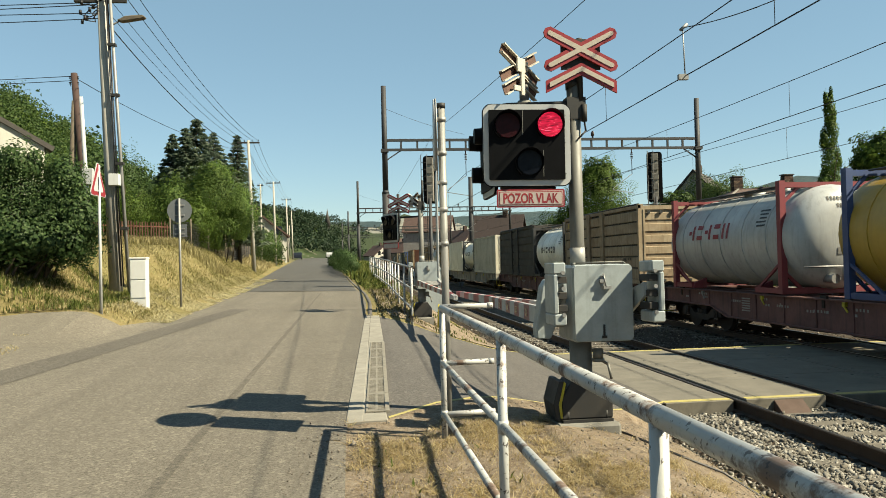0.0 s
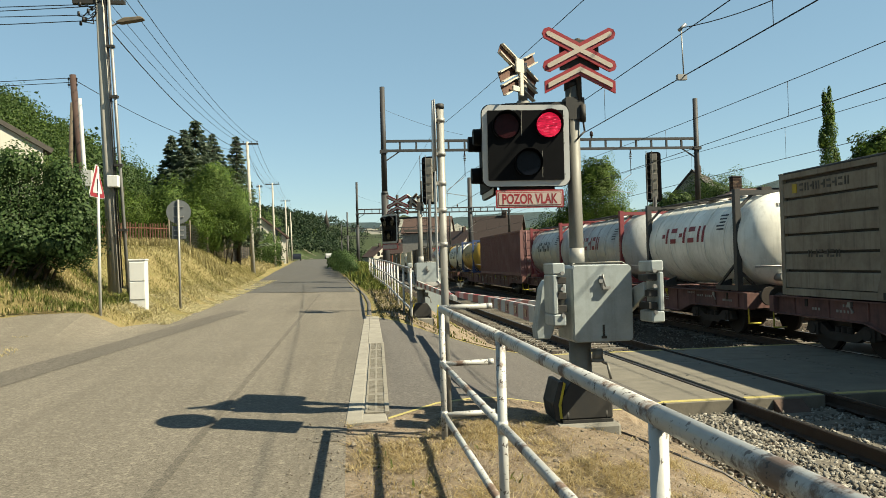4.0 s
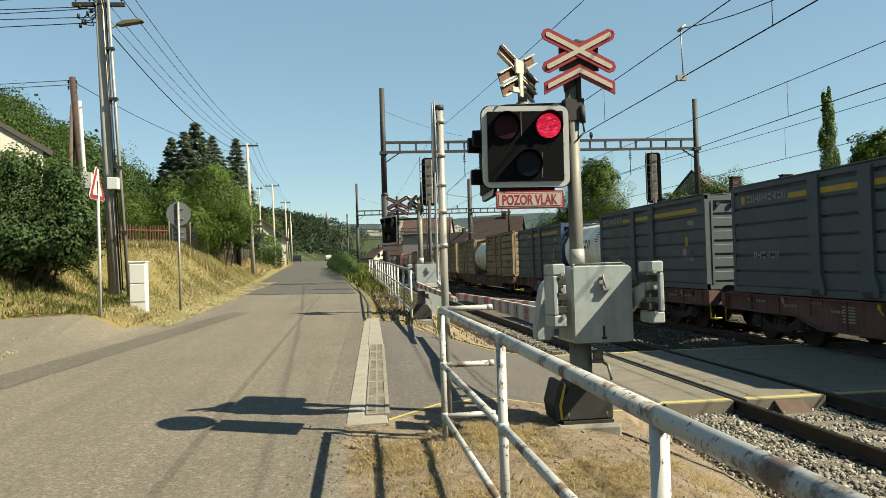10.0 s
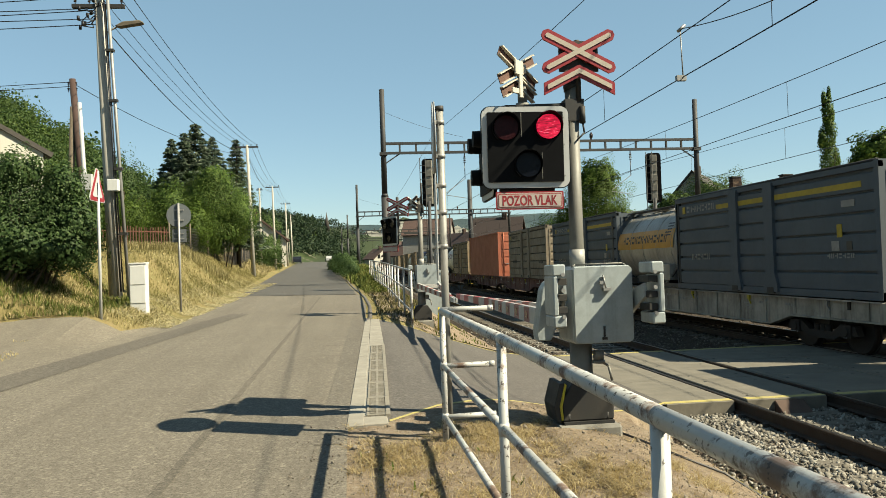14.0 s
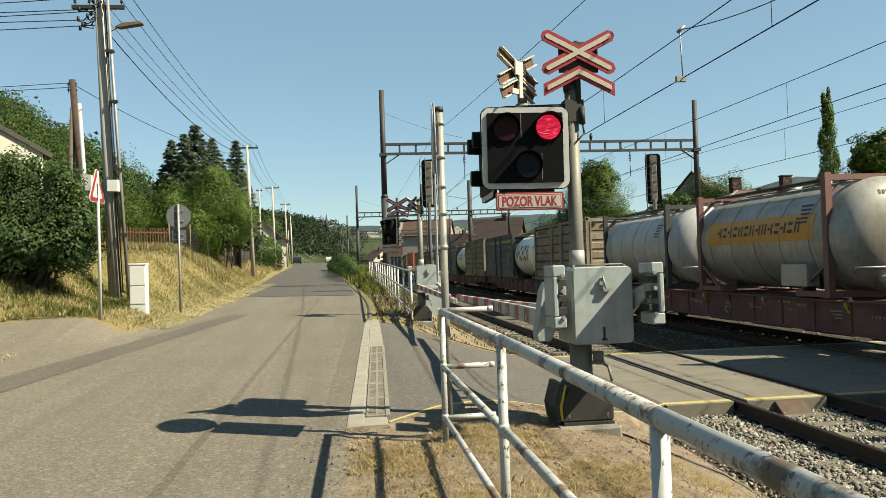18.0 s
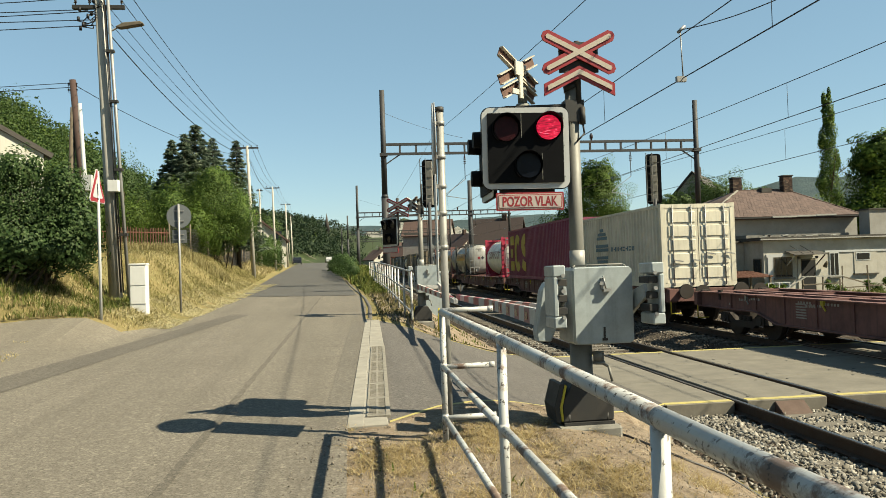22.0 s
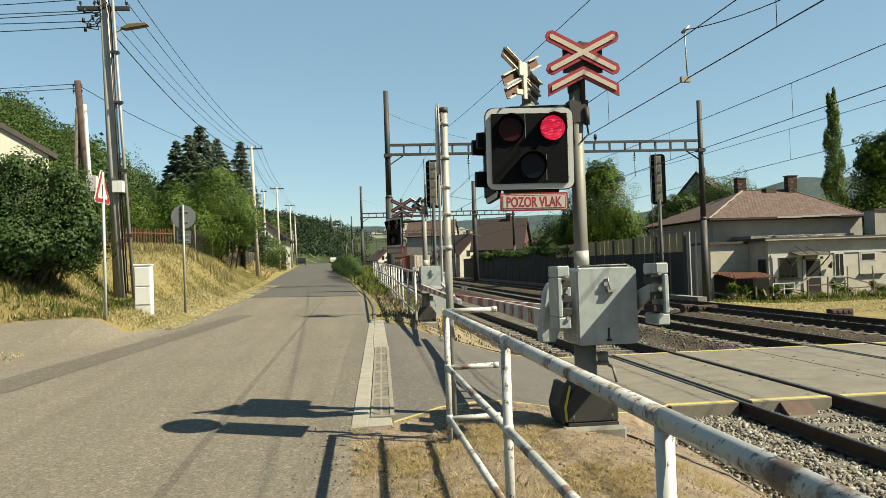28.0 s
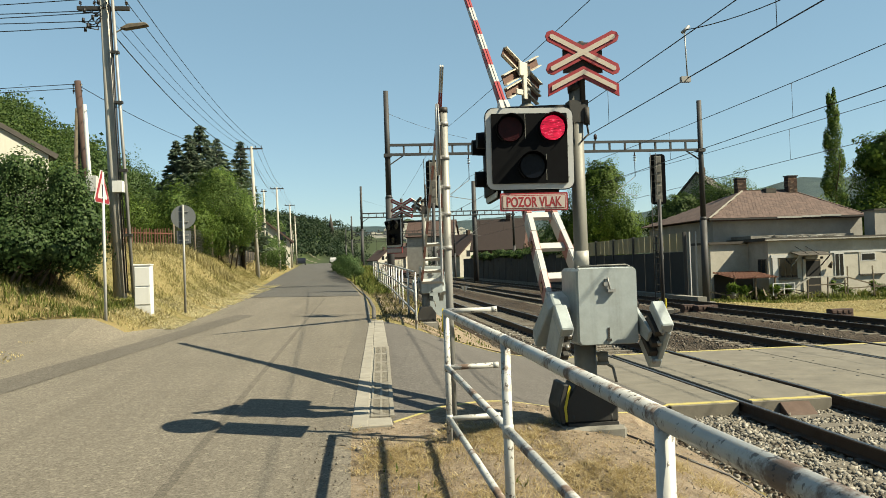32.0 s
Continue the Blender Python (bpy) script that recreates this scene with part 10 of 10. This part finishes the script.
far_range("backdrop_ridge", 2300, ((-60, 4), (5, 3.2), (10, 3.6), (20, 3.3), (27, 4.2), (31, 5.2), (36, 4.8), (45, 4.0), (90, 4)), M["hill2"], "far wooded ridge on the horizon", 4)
# pale houses scattered on the far slope
PT = []
for k in range(90):
    a = radians(r.uniform(1.0, 11))
    d = 1130 * r.uniform(1.0, 1.16)
    e = lerp(math.degrees(a), ((0.5, 2.6), (2.2, 3.0), (4.2, 3.7), (6.5, 3.0), (12, 2.6)))
    hh = (1.55 + d * math.tan(radians(e))) * np.interp(d / 1100, [1, 1.08, 1.16, 1.26], [0, 0.35, 0.7, 1.0])
    PT.append((d * math.sin(a), d * math.cos(a), hh))
bm = NB()
for x, y, z in PT:
    w, h = r.uniform(4, 9), r.uniform(4, 8)
    box(bm, x - w, x + w, y - 5, y + 5, z - 6, z + h)
    prism(bm, [(x - w - 0.5, z + h), (x + w + 0.5, z + h), (x, z + h + 4)], y - 5.5, y + 5.5)
tagged(solid("hill_town", bm, M["house_white"], "small pale town houses scattered over the far slope", "town"), kind="stuff")

# loose cable on the soil by the barrier foot
path = [(2.42, 7.35), (2.62, 7.05), (2.95, 6.85), (3.35, 6.88), (3.8, 6.75), (4.3, 6.6)]
wire("ground_cable", [(2.40, 7.40, 0.25)] + [(x, y, land1(x, y) + 0.03) for x, y in path], 0.011, 0.0, 3, "thin brown cable lying on the soil", "cable", "")
# ---------------------------------------------------------------- roof shingles, last
for me, m in SH:
    ob = new("shingle", me)
    ob.parent = rf
    ob.matrix_basis = m


# ---------------------------------------------------------------- what moves
def motions():
    times = (0.0, 6.0, 12.0, 18.0, 24.0, 30.0, 32.0)
    for ob, s in moving:
        walk(ob, [(t, pose(XT, run(t) - s, RAIL)) for t in times])
    walk(near_boom, [(t, Matrix.Translation((0.10, 0.06, 1.22)) @ pose(0, 0, 0, a)) for t, a in BOOM])
    walk(far_boom, [(t, Matrix.Translation((0.10, 0.0, 1.18)) @ pose(0, 0, 0, -a)) for t, a in FAR_BOOM])


motions()
